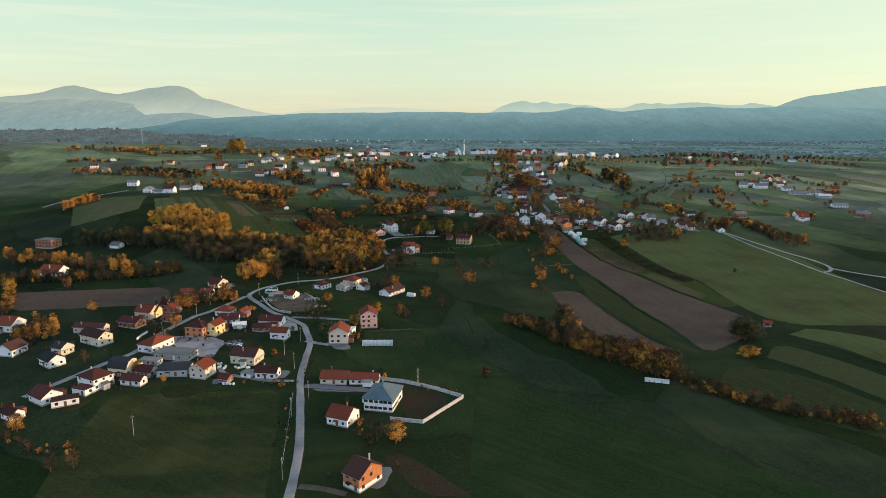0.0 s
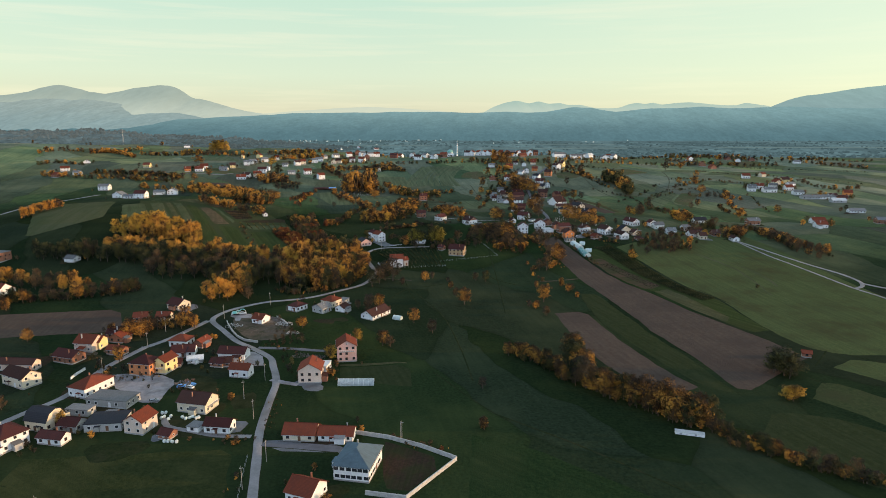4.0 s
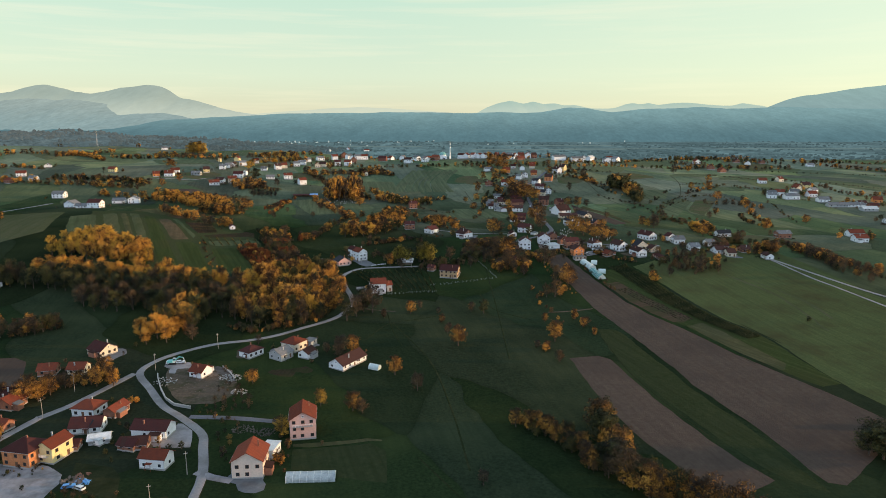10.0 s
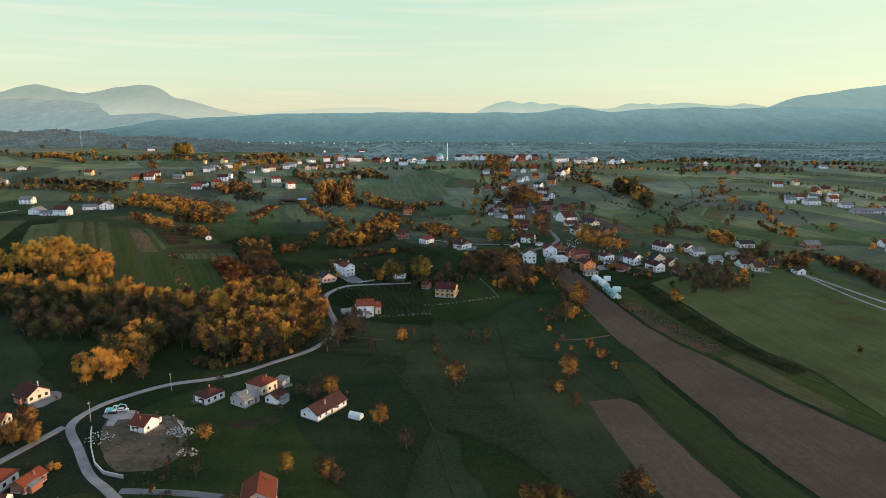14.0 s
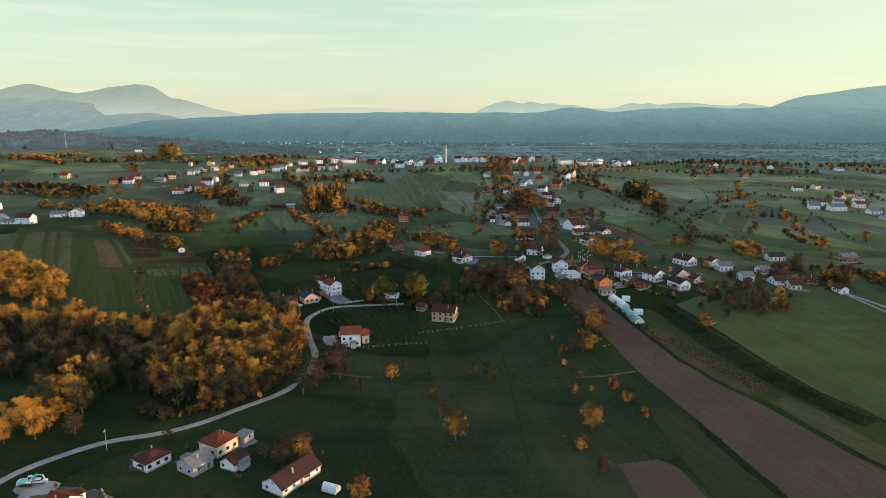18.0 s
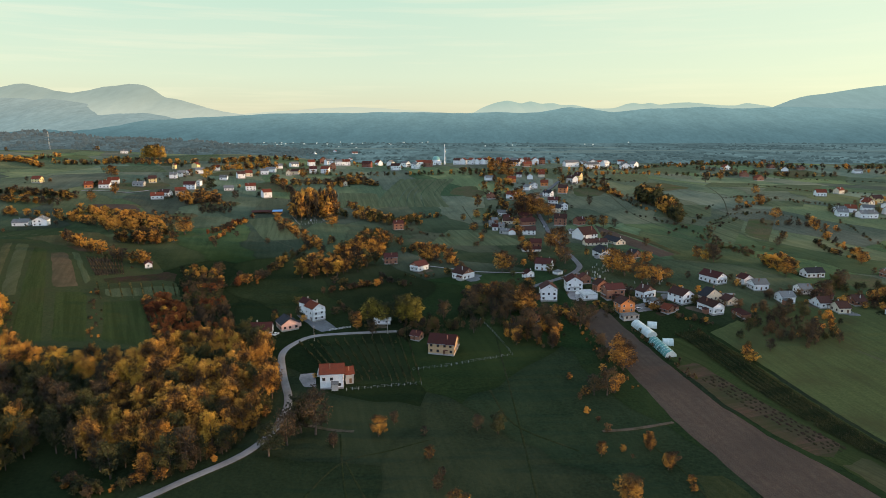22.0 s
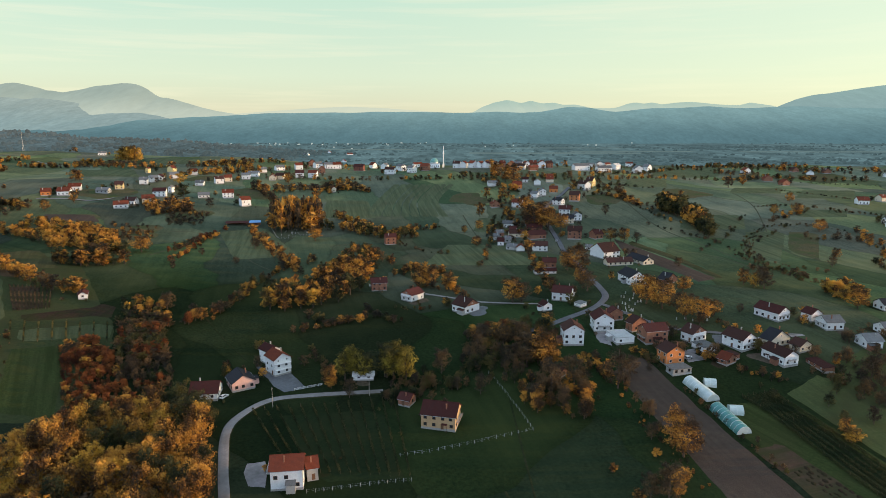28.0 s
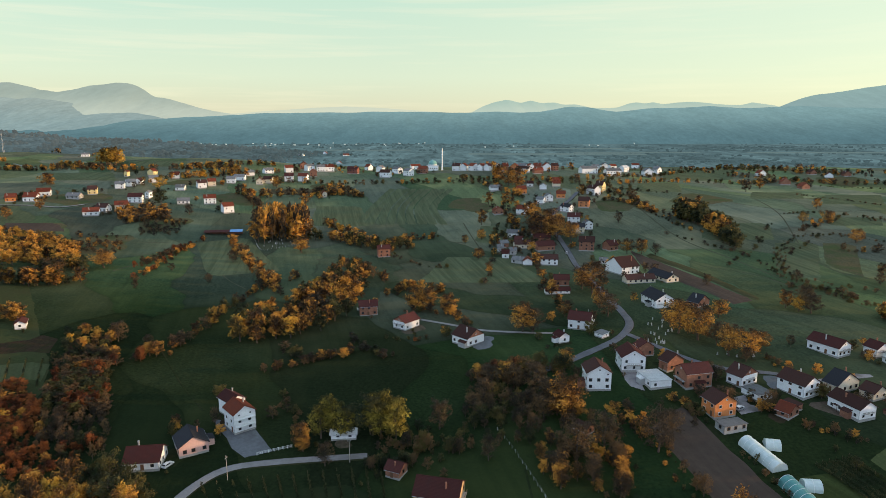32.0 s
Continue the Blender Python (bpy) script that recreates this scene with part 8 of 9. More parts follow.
# ---- greenhouses, vehicles, small buildings ----
def tunnel(xa, ya, xb, yb, w, h, mat, label):
    ob = new("greenhouse")
    d = math.dist((xa, ya), (xb, yb))
    z = min(height(xa, ya), height(xb, yb))
    ob.matrix_basis = pose(xa, ya, height(xa, ya) + 0.1, 0, math.degrees(-math.atan2(height(xb, yb) - height(xa, ya), d)), math.degrees(math.atan2(yb - ya, xb - xa)))
    tagged(ob, label, "greenhouse", "polytunnels")
    prof = [(math.cos(k) * w / 2, max(-0.3, math.sin(k) * h)) for k in (math.pi * i / 10 for i in range(11))]
    prof = [(prof[0][0], -0.3)] + prof + [(prof[-1][0], -0.3)]
    n = max(2, int(d / 2.2))
    verts = [(d * i / n, p, q + 0.05 * math.sin(i * 2.1 + j)) for i in range(n + 1) for j, (p, q) in enumerate(prof)]
    k = len(prof)
    me = bpy.data.meshes.new("cover")
    me.from_pydata(verts, [], [(i * k + j, i * k + j + 1, (i + 1) * k + j + 1, (i + 1) * k + j) for i in range(n) for j in range(k - 1)])
    me.materials.append(MATS[mat])
    cov = new("cover", me)
    cov.parent = ob
    for x in (0.02, d - 0.02):
        bm = bmesh.new()
        bm.faces.new([bm.verts.new((x, p * 0.99, q * 0.985)) for p, q in prof])
        part("end_wall", bm, "film", ob, "pale translucent end panel")
    for i in range(0, n + 1):
        bm = bmesh.new()
        for (p, q), (p2, q2) in zip(prof, prof[1:]):
            tube(bm, (d * i / n, p * 1.015, q * 1.015), (d * i / n, p2 * 1.015, q2 * 1.015), 0.06, 0.06, 4)
        part("hoop", bm, "frame_white", ob)


def bale(x, y):
    ob = new("hay_bale")
    ob.matrix_basis = pose(x, y, height(x, y) - 0.05, 0, 0, rnd.uniform(0, 180))
    tagged(ob, "round hay bale wrapped in white plastic on grass", "hay bale", "wrapped hay bales")
    bm = bmesh.new()
    prof = ((-0.6, 0.35), (-0.58, 0.52), (-0.45, 0.61), (0, 0.63), (0.45, 0.61), (0.58, 0.52), (0.6, 0.35))
    rings = []
    for px, r in prof:
        rings.append([bm.verts.new((px, math.cos(a) * r, 0.6 + math.sin(a) * r)) for a in (2 * math.pi * i / 14 for i in range(14))])
    for a, b in zip(rings, rings[1:]):
        for i in range(14):
            j = (i + 1) % 14
            bm.faces.new((a[i], a[j], b[j], b[i]))
    bm.faces.new(rings[0][::-1])
    bm.faces.new(rings[-1])
    part("wrap", bm, "film", ob)
    bm = bmesh.new()
    tube(bm, (-0.615, 0, 0.6), (-0.60, 0, 0.6), 0.3, 0.34, 10)
    part("end_fold", bm, "frame_white", ob)


def car(x, y, rot, col):
    ob = new("car")
    ob.matrix_basis = pose(x, y, height(x, y) + 0.14, 0, 0, rot)
    tagged(ob, f"{'light blue' if col == 'lightblue' else col} parked hatchback car on the yard", "car", "parked cars")
    prof = [(-2.1, 0.35), (-2.12, 0.75), (-1.95, 0.95), (-1.5, 1.42), (0.25, 1.46), (0.95, 0.98), (1.95, 0.86), (2.1, 0.62), (2.08, 0.32)]
    bm = bmesh.new()
    sides = []
    for s in (-1, 1):
        sides.append([bm.verts.new((px, s * (0.86 if pz < 1.1 else 0.68), pz)) for px, pz in prof])
    n = len(prof)
    bm.faces.new(sides[0])
    bm.faces.new(sides[1][::-1])
    for i in range(n):
        j = (i + 1) % n
        bm.faces.new((sides[0][j], sides[0][i], sides[1][i], sides[1][j]))
    bmesh.ops.bevel(bm, geom=bm.edges, offset=0.05, segments=1, affect="EDGES")
    bmesh.ops.recalc_face_normals(bm, faces=bm.faces)
    part("body", bm, "paint_" + col, ob)
    for name, q in (("windscreen", [(0.34, -0.62, 1.41), (0.34, 0.62, 1.41), (0.92, 0.74, 1.03), (0.92, -0.74, 1.03)]), ("rear_window", [(-1.58, 0.6, 1.37), (-1.58, -0.6, 1.37), (-1.9, -0.72, 1.03), (-1.9, 0.72, 1.03)])):
        bm = bmesh.new()
        slab(bm, [tuple(Vector(p) + Vector((0.03 if name[0] == "w" else -0.03, 0, 0.03))) for p in q][::-1], 0.02)
        part(name, bm, "glass", ob, "dark glass")
    for s in (-1, 1):
        bm = bmesh.new()
        v = [bm.verts.new(p) for p in ((-1.4, s * 0.72, 1.36), (0.2, s * 0.72, 1.38), (0.75, s * 0.87, 1.03), (-1.75, s * 0.87, 1.03))]
        bm.faces.new(v)
        part("side_window", bm, "glass", ob, "dark glass")
        for wx in (-1.3, 1.3):
            bm = bmesh.new()
            tube(bm, (wx, s * 0.68, 0.2), (wx, s * 0.88, 0.2), 0.31, 0.31, 14)
            wh = part("wheel", bm, "tyre", ob)
            bm = bmesh.new()
            tube(bm, (wx, s * 0.87, 0.2), (wx, s * 0.9, 0.2), 0.19, 0.17, 10)
            part("rim", bm, "metal_grey", wh)


def excavator(x, y, rot):
    ob = new("excavator")
    ob.matrix_basis = pose(x, y, height(x, y) + 0.12, 0, 0, rot)
    tagged(ob, "teal tracked excavator with folded arm on bare earth", "excavator")

    def beam(name, a, b, w0, w1, parent, mat="paint_teal"):
        bm = bmesh.new()
        tube(bm, a, b, w0, w1, 4)
        return part(name, bm, mat, parent)

    for sy in (-1.05, 1.05):
        bm = bmesh.new()
        prof = [(-1.9, 0.35), (-1.6, 0.05), (1.6, 0.05), (1.9, 0.35), (1.6, 0.78), (-1.6, 0.78)]
        rims = [[bm.verts.new((a, sy + d, b)) for a, b in prof] for d in (-0.27, 0.27)]
        bm.faces.new(rims[0])
        bm.faces.new(rims[1][::-1])
        for i in range(6):
            bm.faces.new((rims[0][i], rims[1][i], rims[1][(i + 1) % 6], rims[0][(i + 1) % 6]))
        bmesh.ops.recalc_face_normals(bm, faces=bm.faces)
        part("track", bm, "tyre", ob)
    for name, q, mat in (("undercarriage", (-0.9, 0.9, -0.76, 0.76, 0.3, 0.85), "metal_grey"), ("engine_cover", (-2.3, 0.1, -1.2, 1.2, 0.95, 1.95), "paint_teal"), ("counterweight", (-2.75, -2.32, -1.15, 1.15, 0.95, 1.8), "paint_white"), ("cab", (0.12, 1.5, 0.15, 1.2, 0.95, 2.75), "paint_white")):
        bm = bmesh.new()
        box(bm, *q)
        bmesh.ops.bevel(bm, geom=bm.edges, offset=0.06, segments=1, affect="EDGES")
        made = part(name, bm, mat, ob)
        if name == "cab":
            for k, g in enumerate(((1.502, 1.53, 0.27, 1.08, 1.55, 2.6), (0.3, 1.35, 1.202, 1.225, 1.6, 2.55), (0.3, 1.35, 0.125, 0.148, 1.6, 2.55))):
                bm = bmesh.new()
                box(bm, *g)
                part("cab_window", bm, "glass", made)
    boom = beam("boom", (0.6, -0.35, 1.5), (3.0, -0.35, 3.6), 0.32, 0.26, ob)
    beam("boom_tip", (3.0, -0.35, 3.6), (5.0, -0.35, 3.2), 0.26, 0.2, boom)
    stick = beam("stick", (5.0, -0.35, 3.2), (5.7, -0.35, 1.2), 0.2, 0.15, ob, "paint_white")
    beam("ram", (1.6, -0.1, 1.6), (3.1, -0.1, 3.2), 0.08, 0.08, boom, "metal_grey")
    bm = bmesh.new()
    box(bm, 5.2, 6.0, -0.85, 0.15, 0.2, 1.15)
    bmesh.ops.bevel(bm, geom=bm.edges, offset=0.15, segments=1, affect="EDGES")
    part("bucket", bm, "metal_grey", stick)


def trailer(x, y, rot):
    ob = new("beehive_trailer")
    # low white shelter of two plain boxes, each with roof and door
    ob.matrix_basis = pose(x, y, height(x, y), 0, 0, rot)
    tagged(ob, "long low white sheet-clad shelter beside the hedge", "shelter")
    for k, (a, b) in enumerate(((-5.5, -1.2), (-1.0, 5.5))):
        bm = bmesh.new()
        box(bm, a, b, -1.0, 1.0, -0.2, 1.05)
        part("wall", bm, "wall_white", ob)
        bm = bmesh.new()
        slab(bm, [(a - 0.1, -1.15, 1.1), (b + 0.1, -1.15, 1.1), (b + 0.1, 1.15, 1.35), (a - 0.1, 1.15, 1.35)], 0.06)
        part("roof", bm, "roof_white", ob)
        bm = bmesh.new()
        box(bm, (a + b) / 2 - 0.4, (a + b) / 2 + 0.4, -1.03, -1.003, 0.1, 0.9)
        part("door", bm, "metal_grey", ob)


def hut(x, y, rot):
    h = house(x, y, rot, 4.2, 3.6, 0.85, "brick", "red", "gable", detail=False)
    tagged(h, "tiny brick field hut under the big tree", "shed", "huts in the fields")


def tarp_shed(x, y, rot):
    ob = new("market_shed")
    ob.matrix_basis = pose(x, y, height(x, y), 0, 0, rot)
    tagged(ob, "long open shed with a blue sheet roof", "shed")
    for k in range(7):
        for yy in (-3, 3):
            bm = bmesh.new()
            box(bm, -15 + k * 5 - 0.1, -15 + k * 5 + 0.1, yy - 0.1, yy + 0.1, -1.0, 2.8)
            part("post", bm, "wood", ob)
    bm = bmesh.new()
    slab(bm, [(-16, -3.6, 2.6), (6, -3.6, 2.6), (6, 3.6, 3.6), (-16, 3.6, 3.6)], 0.12)
    part("roof", bm, "roof_darkred", ob)
    bm = bmesh.new()
    slab(bm, [(6.1, -3.8, 2.5), (17, -3.8, 2.5), (17, 3.6, 3.7), (6.1, 3.6, 3.7)], 0.12)
    part("roof", bm, "paint_lightblue", ob, "bright blue sheet roof")
    bm = bmesh.new()
    box(bm, -15.5, 16.5, 2.8, 2.95, -1.0, 2.9)
    part("back_wall", bm, "wall_brick", ob)


def mast(x, y, h):
    ob = new("radio_mast")
    ob.matrix_basis = pose(x, y, height(x, y) - 1)
    tagged(ob, "slender pale steel lattice radio mast on the hill", "mast")
    legs = [Vector((math.cos(a), math.sin(a), 0)) for a in (0.5, 2.6, 4.7)]
    for g_ in legs:
        bm = bmesh.new()
        tube(bm, g_ * 1.6, g_ * 0.5 + Vector((0, 0, h)), 0.22, 0.14, 5)
        part("leg", bm, "stone_white", ob)
    n = 12
    for i in range(n):
        f0, f1 = i / n, (i + 1) / n
        bm = bmesh.new()
        for a, b in zip(legs, legs[1:] + legs[:1]):
            tube(bm, a * (1.6 - 1.1 * f0) + Vector((0, 0, h * f0)), b * (1.6 - 1.1 * f1) + Vector((0, 0, h * f1)), 0.09, 0.09, 4)
        part("brace", bm, "stone_white", ob)


STONES = []


def gravestone(x, y):
    m = pose(x, y, height(x, y), rnd.uniform(-4, 4), rnd.uniform(-4, 4), rnd.uniform(-20, 20))
    if STONES:
        return copy_thing(STONES[0], m)
    ob = new("gravestone")
    tagged(ob, "slim upright white gravestone in grass", "gravestone", "gravestones")
    bm = bmesh.new()
    prof = [(-0.22, -0.2), (0.22, -0.2), (0.22, 1.15), (0.12, 1.38), (-0.12, 1.38), (-0.22, 1.15)]
    a, b = ([bm.verts.new((px, yy, pz)) for px, pz in prof] for yy in (-0.09, 0.09))
    bm.faces.new(a)
    bm.faces.new(b[::-1])
    for i in range(6):
        j = (i + 1) % 6
        bm.faces.new((a[j], a[i], b[i], b[j]))
    part("slab", bm, "stone_white", ob)
    bm = bmesh.new()
    box(bm, -0.4, 0.4, -0.25, 0.25, -0.25, 0.08)
    part("base", bm, "wall_concrete", ob)
    ob.matrix_basis = m
    STONES.append(ob)


def lathe(bm, prof, sides, o=(0, 0)):
    rings = [[bm.verts.new((o[0] + math.cos(a) * r, o[1] + math.sin(a) * r, z)) for a in (2 * math.pi * i / sides for i in range(sides))] for r, z in prof]
    for a, b in zip(rings, rings[1:]):
        for i in range(sides):
            j = (i + 1) % sides
            bm.faces.new((a[i], a[j], b[j], b[i]))
    bm.faces.new(rings[0][::-1])
    bm.faces.new(rings[-1])


def mosque(x, y):
    ob = new("mosque")
    ob.matrix_basis = pose(x, y, height(x, y) - 0.5)
    tagged(ob, "white village mosque with a green dome and slender minaret", "mosque")
    bm = bmesh.new()
    box(bm, -9, 9, -8, 8, -1, 9)
    part("hall", bm, "wall_white", ob)
    bm = bmesh.new()
    box(bm, -9.3, 9.3, -8.3, 8.3, 9.003, 9.5)
    part("cornice", bm, "stone_white", ob)
    bm = bmesh.new()
    lathe(bm, [(6.6, 9.503), (6.6, 11.2)], 20)
    part("drum", bm, "wall_white", ob)
    bm = bmesh.new()
    lathe(bm, [(6.9 * math.cos(a), 11.2 + 6.4 * math.sin(a)) for a in (math.pi / 2 * i / 9 for i in range(9))] + [(0.25, 17.7)], 24)
    part("dome", bm, "dome_green", ob, "pale green metal dome")
    bm = bmesh.new()
    tube(bm, (0, 0, 17.7), (0, 0, 20), 0.15, 0.05, 6)
    part("finial", bm, "metal_grey", ob)
    for k in range(5):
        bm = bmesh.new()
        box(bm, -7.6 + k * 3.4, -6.0 + k * 3.4, -8.06, -8.0, 2.2, 6.2)
        part("window", bm, "glass", ob)
    bm = bmesh.new()
    box(bm, -9, 9, -12, -8.3, -1, 4.5)
    part("porch", bm, "wall_white", ob)
    bm = bmesh.new()
    lathe(bm, [(1.5, -1), (1.5, 7), (0.95, 9), (0.85, 24.5), (1.45, 25.3), (1.5, 26.6), (0.72, 26.7), (0.68, 30.5), (0.95, 30.8), (0.06, 38.5)], 16, (15, 2))
    part("minaret", bm, "wall_white", ob, "slender white minaret with a balcony")


def scatter_stones(poly_c, radius, n, label, mat, s0, s1):
    r = random.Random(int(poly_c[0]))
    V, Fa = [], []
    for _ in range(n):
        a, d = r.uniform(0, 6.283), radius * math.sqrt(r.random())
        x, y = poly_c[0] + math.cos(a) * d, poly_c[1] + math.sin(a) * d * 0.8
        z = height(x, y)
        s = r.uniform(s0, s1)
        m = Matrix.Translation((x, y, z + s * 0.3)) @ Euler((r.uniform(0, 3), r.uniform(0, 3), r.uniform(0, 3))).to_matrix().to_4x4()
        b = len(V)
        V += [tuple(m @ Vector((i * s * r.uniform(0.6, 1), j * s * r.uniform(0.5, 1), k * s * 0.6))) for i in (-1, 1) for j in (-1, 1) for k in (-1, 1)]
        Fa += [tuple(b + q for q in f) for f in ((0, 1, 3, 2), (4, 6, 7, 5), (0, 4, 5, 1), (2, 3, 7, 6), (0, 2, 6, 4), (1, 5, 7, 3))]
    sheet("rubble", V, Fa, [mat], "stuff", label, smooth=False)


def heaps(a, b, rows_, n, gap):
    """Small dark heaps of soil and straw in lines over the stubble."""
    r = random.Random(6)
    V, Fa = [], []
    d = Vector((b[0] - a[0], b[1] - a[1])).normalized()
    for k in range(rows_):
        for i in range(n):
            f = (i + r.uniform(0.2, 0.8)) / n
            x = a[0] + (b[0] - a[0]) * f + d.y * gap * (k - (rows_ - 1) / 2) + r.uniform(-0.5, 0.5)
            y = a[1] + (b[1] - a[1]) * f - d.x * gap * (k - (rows_ - 1) / 2) + r.uniform(-0.5, 0.5)
            z, w, h = height(x, y) + 0.1, r.uniform(0.5, 1.1), r.uniform(0.25, 0.5)
            q = len(V)
            for m, zz in ((1.0, z - 0.1), (0.6, z + h * 0.7)):
                V += [(x + math.cos(t * 1.047) * w * m * r.uniform(0.8, 1.2), y + math.sin(t * 1.047) * w * m * 1.4, zz) for t in range(6)]
            V.append((x, y, z + h))
            Fa += [(q + t, q + (t + 1) % 6, q + 6 + (t + 1) % 6, q + 6 + t) for t in range(6)] + [(q + 6 + t, q + 6 + (t + 1) % 6, q + 12) for t in range(6)]
    sheet("soil_heaps", V, Fa, ["soil"], "stuff", "rows of small dark soil heaps on the stubble", smooth=False)


# ---- gardens ----
def gardens():
    """Fruit trees and shrubs in the yards, clear of walls and roads."""
    r = random.Random(33)
    lanes = np.array(ROAD_POINTS)
    spots = {}
    for x, y, rad in HOUSES:
        near = y < 620
        for _ in range(r.choice((1, 2, 3)) if near else r.choice((2, 3, 4))):
            a = r.uniform(0.1, 3.05) if r.random() < 0.75 else r.uniform(3.2, 6.2)
            d = rad + r.uniform(2, 9)
            px, py = x + math.cos(a) * d, y + math.sin(a) * d
            h = r.uniform(1.2, 4.2) if near else r.uniform(3.0, 8.0)
            if a > 3.1:
                h = min(h, 2.2)
            if any(math.hypot(px - q, py - s) < k * 0.85 + h * 0.3 for q, s, k in HOUSES) or np.hypot(lanes[:, 0] - px, lanes[:, 1] - py).min() < 4:
                continue
            spots.setdefault((int((x + 2000) // 260), int(y // 260)), []).append((px, py, h, r.choice("obbgbo" if h > 3 else "bgbbg")))
    for key in sorted(spots):
        wood("garden_shrubs", spots[key], "autumn fruit trees and shrubs in the village gardens")


gardens()
yr = random.Random(4)
for i, (hx_, hy_, rad) in enumerate(HOUSES):
    if hy_ < 800 and yr.random() < 0.75:
        a = yr.uniform(0, 6.283)
        mat, text = yr.choice((("verge", "patch of rough brown grass beside a house"), ("dirt", "worn bare earth beside a house"), ("soil", "small dug vegetable bed beside a house"), ("asphaltyard", "grey paved yard beside a house"), ("track", "trampled dark grass beside a house")))
        yard(hx_ + math.cos(a) * rad * 0.8, hy_ + math.sin(a) * rad * 0.8, rad * yr.uniform(0.7, 1.15), mat, text, i)


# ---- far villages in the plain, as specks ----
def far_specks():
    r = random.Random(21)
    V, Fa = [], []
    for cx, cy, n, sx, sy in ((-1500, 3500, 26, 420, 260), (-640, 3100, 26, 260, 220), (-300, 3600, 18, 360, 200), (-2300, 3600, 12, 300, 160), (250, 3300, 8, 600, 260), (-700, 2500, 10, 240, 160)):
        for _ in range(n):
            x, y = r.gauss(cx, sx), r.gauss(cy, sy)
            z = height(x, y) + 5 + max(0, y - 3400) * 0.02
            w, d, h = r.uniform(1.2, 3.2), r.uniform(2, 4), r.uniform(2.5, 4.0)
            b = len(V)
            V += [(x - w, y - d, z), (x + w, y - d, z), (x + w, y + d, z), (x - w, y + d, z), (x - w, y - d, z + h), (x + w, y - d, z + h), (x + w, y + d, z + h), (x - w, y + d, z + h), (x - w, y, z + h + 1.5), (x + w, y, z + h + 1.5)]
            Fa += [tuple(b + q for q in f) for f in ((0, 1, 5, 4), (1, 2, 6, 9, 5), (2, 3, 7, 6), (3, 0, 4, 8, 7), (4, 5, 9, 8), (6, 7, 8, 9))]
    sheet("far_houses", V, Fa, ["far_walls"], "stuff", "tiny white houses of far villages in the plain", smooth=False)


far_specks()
scatter_stones((-116, 404), 17, 260, "broken pale rubble strewn over the building site", "rubble", 0.08, 0.30)
scatter_stones((-105, 409), 5.5, 130, "grey broken concrete and rubble beside the new house", "wall_concrete", 0.10, 0.42)
scatter_stones((-128, 322), 4.0, 70, "heap of mixed scrap and junk beside the yard", "rubble", 0.2, 0.6)
scatter_stones((-124.5, 320.5), 3.0, 30, "blue plastic drums and scrap beside the yard", "paint_lightblue", 0.2, 0.5)
scatter_stones((-126.5, 325), 2.5, 26, "red brick rubble heap beside the yard", "wall_brick", 0.2, 0.5)
scatter_stones((-96, 394), 4.0, 80, "grey broken concrete at the edge of the site", "wall_concrete", 0.10, 0.40)
scatter_stones((-134, 402), 6.5, 60, "pale stones and rubbish on bare earth", "stone_white", 0.08, 0.34)
scatter_stones((-83, 360), 4.5, 90, "grey riprap stones under the drive", "rubble", 0.12, 0.36)
scatter_stones((-74, 358.5), 4.5, 90, "grey riprap stones under the drive", "rubble", 0.12, 0.36)
wall_run(((-42.2, 279.3), (-27.8, 275.6), (-14.2, 269.3), (-1.2, 260.9)), 1.6, 0.25, "stone_white", "pale concrete garden wall")
wall_run(((-1.2, 260.9), (-9.5, 248.1), (-17.5, 235.8), (-31.2, 238.2)), 1.5, 0.25, "stone_white", "white rendered garden wall")
wall_run(((-139.5, 409), (-136.8, 403.5), (-131, 393.5), (-124.5, 384), (-118.5, 378.5), (-110.5, 376.2)), 1.2, 0.3, "wall_concrete", "low grey concrete retaining wall")
wall_run(((-181.4, 322.7), (-181.7, 328.6), (-181.3, 334.3)), 1.2, 0.25, "wall_white", "low white garden wall")
for x, y in ((-22.3, 273.9), (-72.5, 239.7), (-62.6, 192.7), (-69.7, 257.2), (-129.5, 220.9), (-143.3, 415), (-167.3, 389.3), (-165.5, 364.4), (-169.9, 329.3), (-91.6, 327.4), (-84.8, 289.5), (-94.9, 307.6), (-71.1, 605.8), (-33.4, 616.2), (-124.1, 445.1), (72.5, 738.1), (119.5, 785), (-85.7, 504.1), (-22.7, 273.5)):
    pole(x, y, 8.5)
tunnel(-56.9, 326.1, -40.4, 327.7, 5.0, 2.4, "glasshouse", "white framed plastic greenhouse in a garden")
tunnel(-41.5, 426.5, -36.5, 424.5, 3.4, 2.3, "film", "small white hoop greenhouse in the grass")
tunnel(103.1, 625.2, 107.2, 609.3, 5.8, 3.0, "film", "long white polytunnel beside the ploughed field")
tunnel(106.0, 603.5, 109.2, 585.7, 5.8, 3.0, "film_green", "long green polytunnel beside the ploughed field")
tunnel(108.8, 623.3, 113.4, 622.3, 5.0, 2.7, "film", "short white polytunnel in a garden plot")
tunnel(110.1, 601.5, 115.1, 600.8, 5.0, 2.7, "film", "short white polytunnel in a garden plot")
fence(((-45.4, 550.8), (-34.8, 553.2), (-23, 556.1), (-12.4, 557.9)), 2.6, "white concrete post fence along the vineyard")
fence(((-17.2, 572.2), (-3.9, 575.7), (14.6, 582.6), (31.6, 589)), 2.6, "white concrete post fence below the beige house")
fence(((31.6, 589), (27.1, 606.1), (21.1, 626), (17.7, 635.4)), 2.6, "white concrete post fence up the meadow")
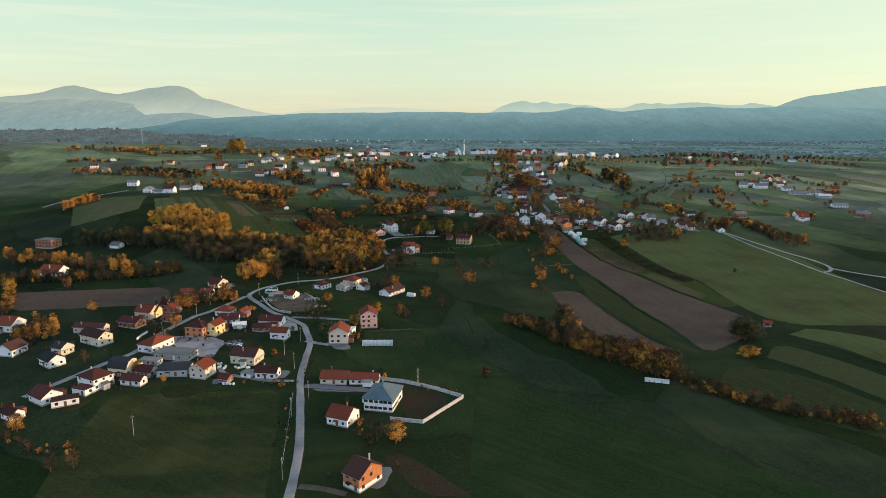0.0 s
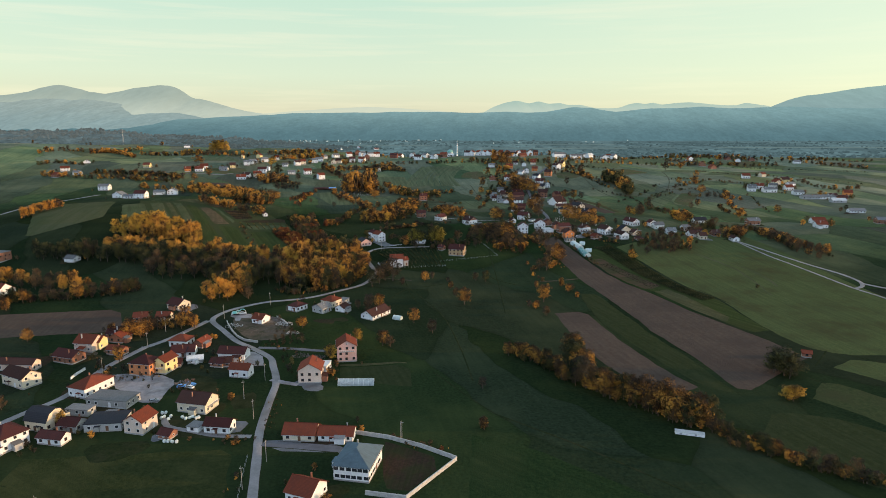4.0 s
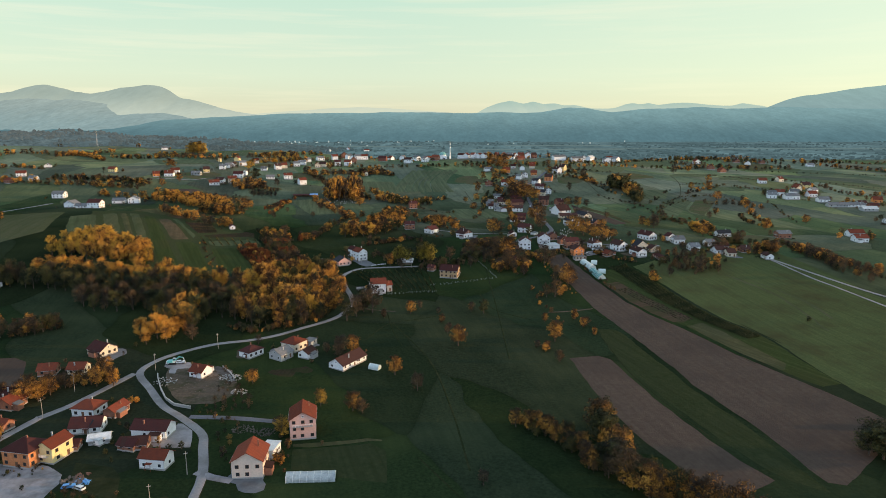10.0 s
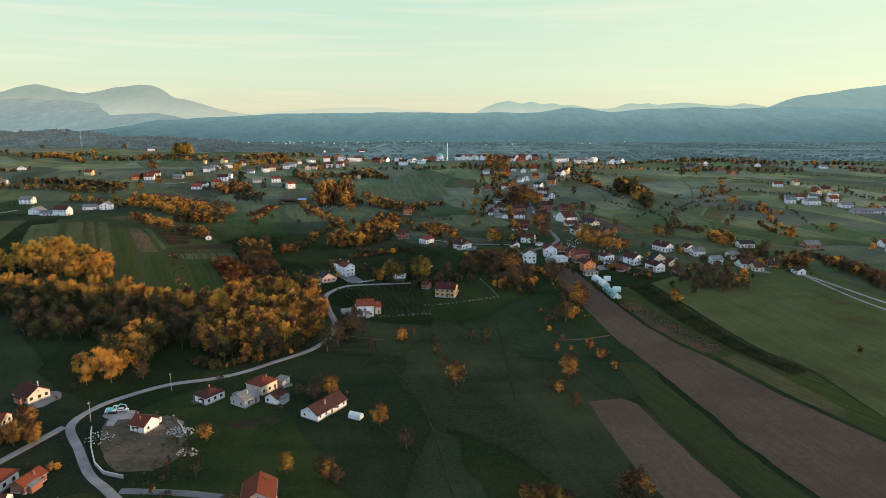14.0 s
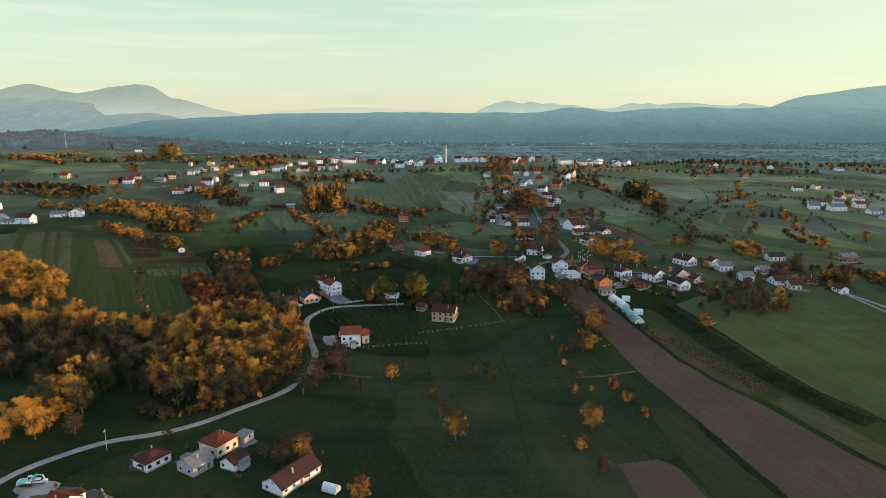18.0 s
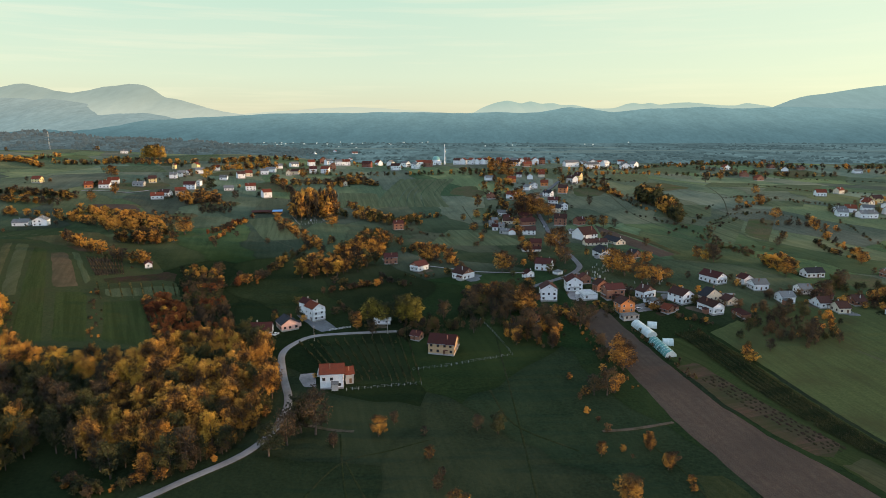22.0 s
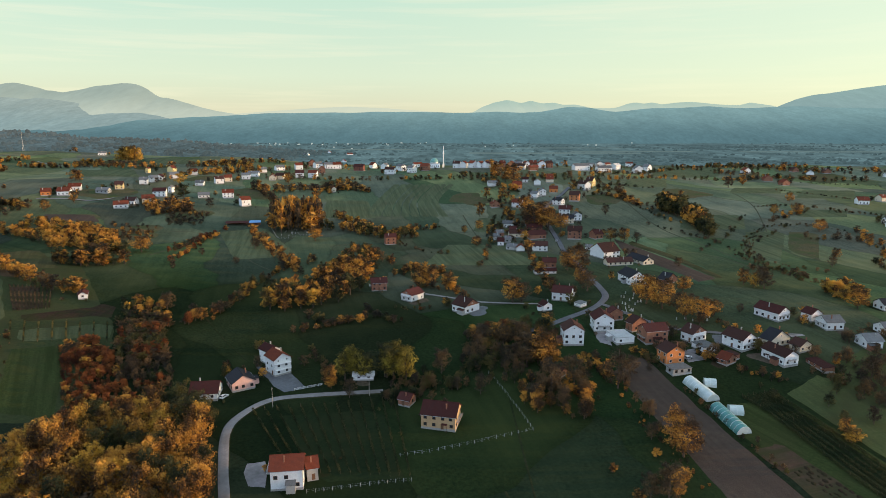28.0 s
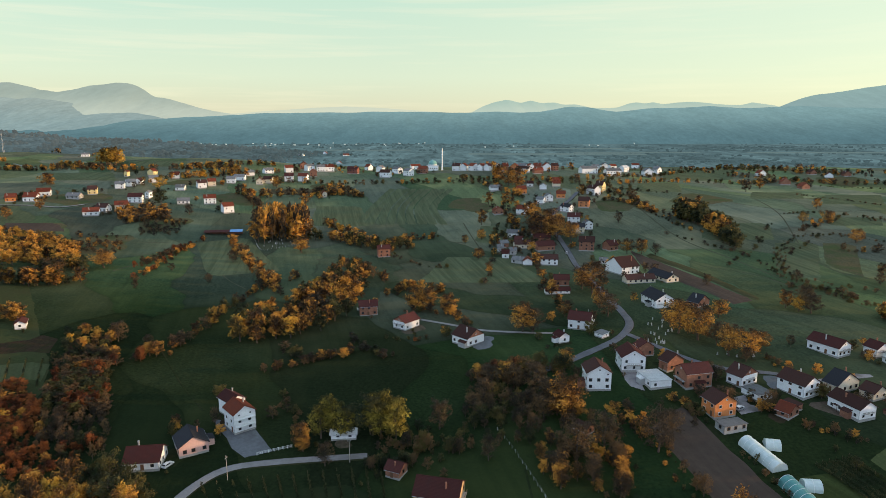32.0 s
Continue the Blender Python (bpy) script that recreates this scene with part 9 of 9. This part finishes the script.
fence(((-172.8, 973.9), (-153.2, 928.4), (-142.6, 937.2), (-123.7, 958.1)), 3.0, "white post fence round the graveyard grove")
fence(((-77.5, 259.7), (-73, 238.2), (-68.2, 215.4), (-64.9, 199.8)), 3.0, "weathered post fence beside the lane")
rail(((-65.8, 620), (-60.6, 622.5), (-55, 625.1)), "white metal railing in front of the villa")
vine_row((-78.4, 602.6), (-53.3, 562.3), 1.5, "v", "trellised vine row with thin autumn leaves")
vine_row((-73.8, 603.5), (-49.9, 562.1), 1.5, "v", "trellised vine row with thin autumn leaves")
vine_row((-69.2, 604.5), (-46.6, 561.9), 1.5, "v", "trellised vine row with thin autumn leaves")
vine_row((-64.6, 605.4), (-43.2, 561.7), 1.5, "v", "trellised vine row with thin autumn leaves")
vine_row((-60.0, 606.3), (-39.9, 561.5), 1.5, "v", "trellised vine row with thin autumn leaves")
vine_row((-55.4, 607.3), (-36.5, 561.3), 1.5, "v", "trellised vine row with thin autumn leaves")
vine_row((-50.8, 608.2), (-33.1, 561.1), 1.5, "v", "trellised vine row with thin autumn leaves")
vine_row((-46.1, 609.1), (-29.8, 560.9), 1.5, "v", "trellised vine row with thin autumn leaves")
vine_row((-41.5, 610.1), (-26.4, 560.7), 1.5, "v", "trellised vine row with thin autumn leaves")
vine_row((-36.9, 611.0), (-23.1, 560.5), 1.5, "v", "trellised vine row with thin autumn leaves")
vine_row((-32.3, 611.9), (-19.7, 560.3), 1.5, "v", "trellised vine row with thin autumn leaves")
vine_row((-27.7, 612.9), (-16.4, 560.1), 1.5, "v", "trellised vine row with thin autumn leaves")
vine_row((-23.1, 613.8), (-13.0, 559.9), 1.5, "v", "trellised vine row with thin autumn leaves")
for k in range(6):
    f = (k + 0.5) / 6
    berry_row([(a + (c - a) * f, b + (d - b) * f) for a, b, c, d in ((119, 612, 135, 617), (124, 598, 143, 590), (135, 550, 153, 546), (148, 513, 162, 509), (166, 474, 176, 478))], 1.35, "dark green bushy berry row beside the stubble")
vine_row((-257.8, 726.2), (-230.6, 688.7), 1.3, "b", "rusty leaved vine row on the rise")
vine_row((-253.5, 727.2), (-227.9, 690.3), 1.3, "b", "rusty leaved vine row on the rise")
vine_row((-249.2, 728.2), (-225.1, 691.9), 1.3, "b", "rusty leaved vine row on the rise")
vine_row((-244.9, 729.2), (-222.4, 693.5), 1.3, "b", "rusty leaved vine row on the rise")
vine_row((-240.6, 730.2), (-219.6, 695.1), 1.3, "b", "rusty leaved vine row on the rise")
vine_row((-236.3, 731.2), (-216.9, 696.7), 1.3, "b", "rusty leaved vine row on the rise")
vine_row((-223.1, 675.2), (-209.1, 653.0), 1.6, "g", "olive vine row on the rise")
vine_row((-216.8, 676.5), (-203.1, 654.1), 1.6, "g", "olive vine row on the rise")
vine_row((-210.4, 677.8), (-197.0, 655.3), 1.6, "g", "olive vine row on the rise")
vine_row((-204.1, 679.1), (-191.0, 656.4), 1.6, "g", "olive vine row on the rise")
vine_row((-197.8, 680.4), (-185.0, 657.5), 1.6, "g", "olive vine row on the rise")
vine_row((-191.5, 681.7), (-179.0, 658.6), 1.6, "g", "olive vine row on the rise")
vine_row((-185.1, 683.0), (-172.9, 659.8), 1.6, "g", "olive vine row on the rise")
vine_row((-178.8, 684.3), (-166.9, 660.9), 1.6, "g", "olive vine row on the rise")
for k in range(5):
    vine_row((-255.6 + 4.3 * k, 726.7 + k), (-229.2 + 2.75 * k, 689.5 + 1.6 * k), 1.2, "b", "rusty leaved vine row on the rise")
heaps((119, 566), (144, 505), 4, 26, 2.6)
for x, y in ((-122.1, 287.4), (-121.5, 288.6), (-118.9, 286.8), (-119, 289.2), (-113.9, 288.6), (-112.1, 287.5), (-110.8, 288.3), (-109.9, 289.2), (-108, 288.1), (-107.3, 288.9), (-112.5, 269.2), (-111.1, 269.3), (-109.4, 269), (-107.7, 269.1), (-123.8, 291.8), (-122.5, 292.2)):
    bale(x, y)
car(-93.1, 612.4, 70, "white")
car(110.8, 647.3, 30, "white")
car(-139.6, 423.0, 15, "white")
car(-135.2, 424.4, 10, "white")
car(95.8, 923.2, 80, "white")
car(-143.4, 340.6, 10, "grey")
car(-126.9, 317.5, 20, "lightblue")
car(-122.8, 316.7, 160, "white")
car(-112.4, 354.5, 80, "red")
car(110.9, 646.8, 30, "grey")
car(-132.2, 302.3, 30, "grey")
excavator(-138.5, 423.0, 12)
wall_run(((-113, 421), (-106.5, 413.5), (-101, 405)), 0.8, 0.3, "wall_concrete", "low unfinished concrete wall beside the new house")
tarp_shed(-201.1, 977.4, 12)
trailer(90.6, 284.0, -14)
hut(182.1, 371.7, -20)
mast(-845.2, 1632.1, 38)
for x, y in ((100.7, 723.3), (101.9, 721), (112.5, 742.5), (94.5, 713), (104.9, 735.5), (112.2, 725.8), (109.9, 725.6), (111.5, 738.8), (102.5, 711.6), (102.4, 716), (113.2, 742.6), (107.4, 721.3), (108.2, 744.2), (110.4, 725.7), (103.5, 711.2), (102.9, 709.8), (100, 714), (99.2, 709.4), (115.8, 741), (103.3, 736.3), (112.2, 727.1), (109.3, 732.6), (106.4, 729.2), (101.8, 721.7), (101.4, 710.4), (102.4, 709.6), (137.7, 693.7), (138.6, 704.4), (137.9, 694), (141.2, 699)):
    gravestone(x, y)
for x, y in ((139.3, 703.8), (139.6, 699), (130.8, 705.8), (137.6, 693.7), (122.4, 696.1), (133, 704.6), (127, 696.5), (143.8, 706.1), (138.1, 706), (138.6, 702.2), (138.2, 693.8), (130.2, 693.6), (131.2, 705.6), (137.9, 706.2), (-154.6, 956.9), (-146, 966.5), (-154.8, 942.8), (-147.4, 941.7), (-137, 961.5), (-147.1, 955.1), (-141.9, 953.9), (-143.9, 952.7), (-135, 958), (-146.3, 949.2), (-154.5, 960.2), (-133.9, 957.8), (-148.7, 970.3), (-147.8, 953.1)):
    gravestone(x, y)
mosque(-24, 1424)
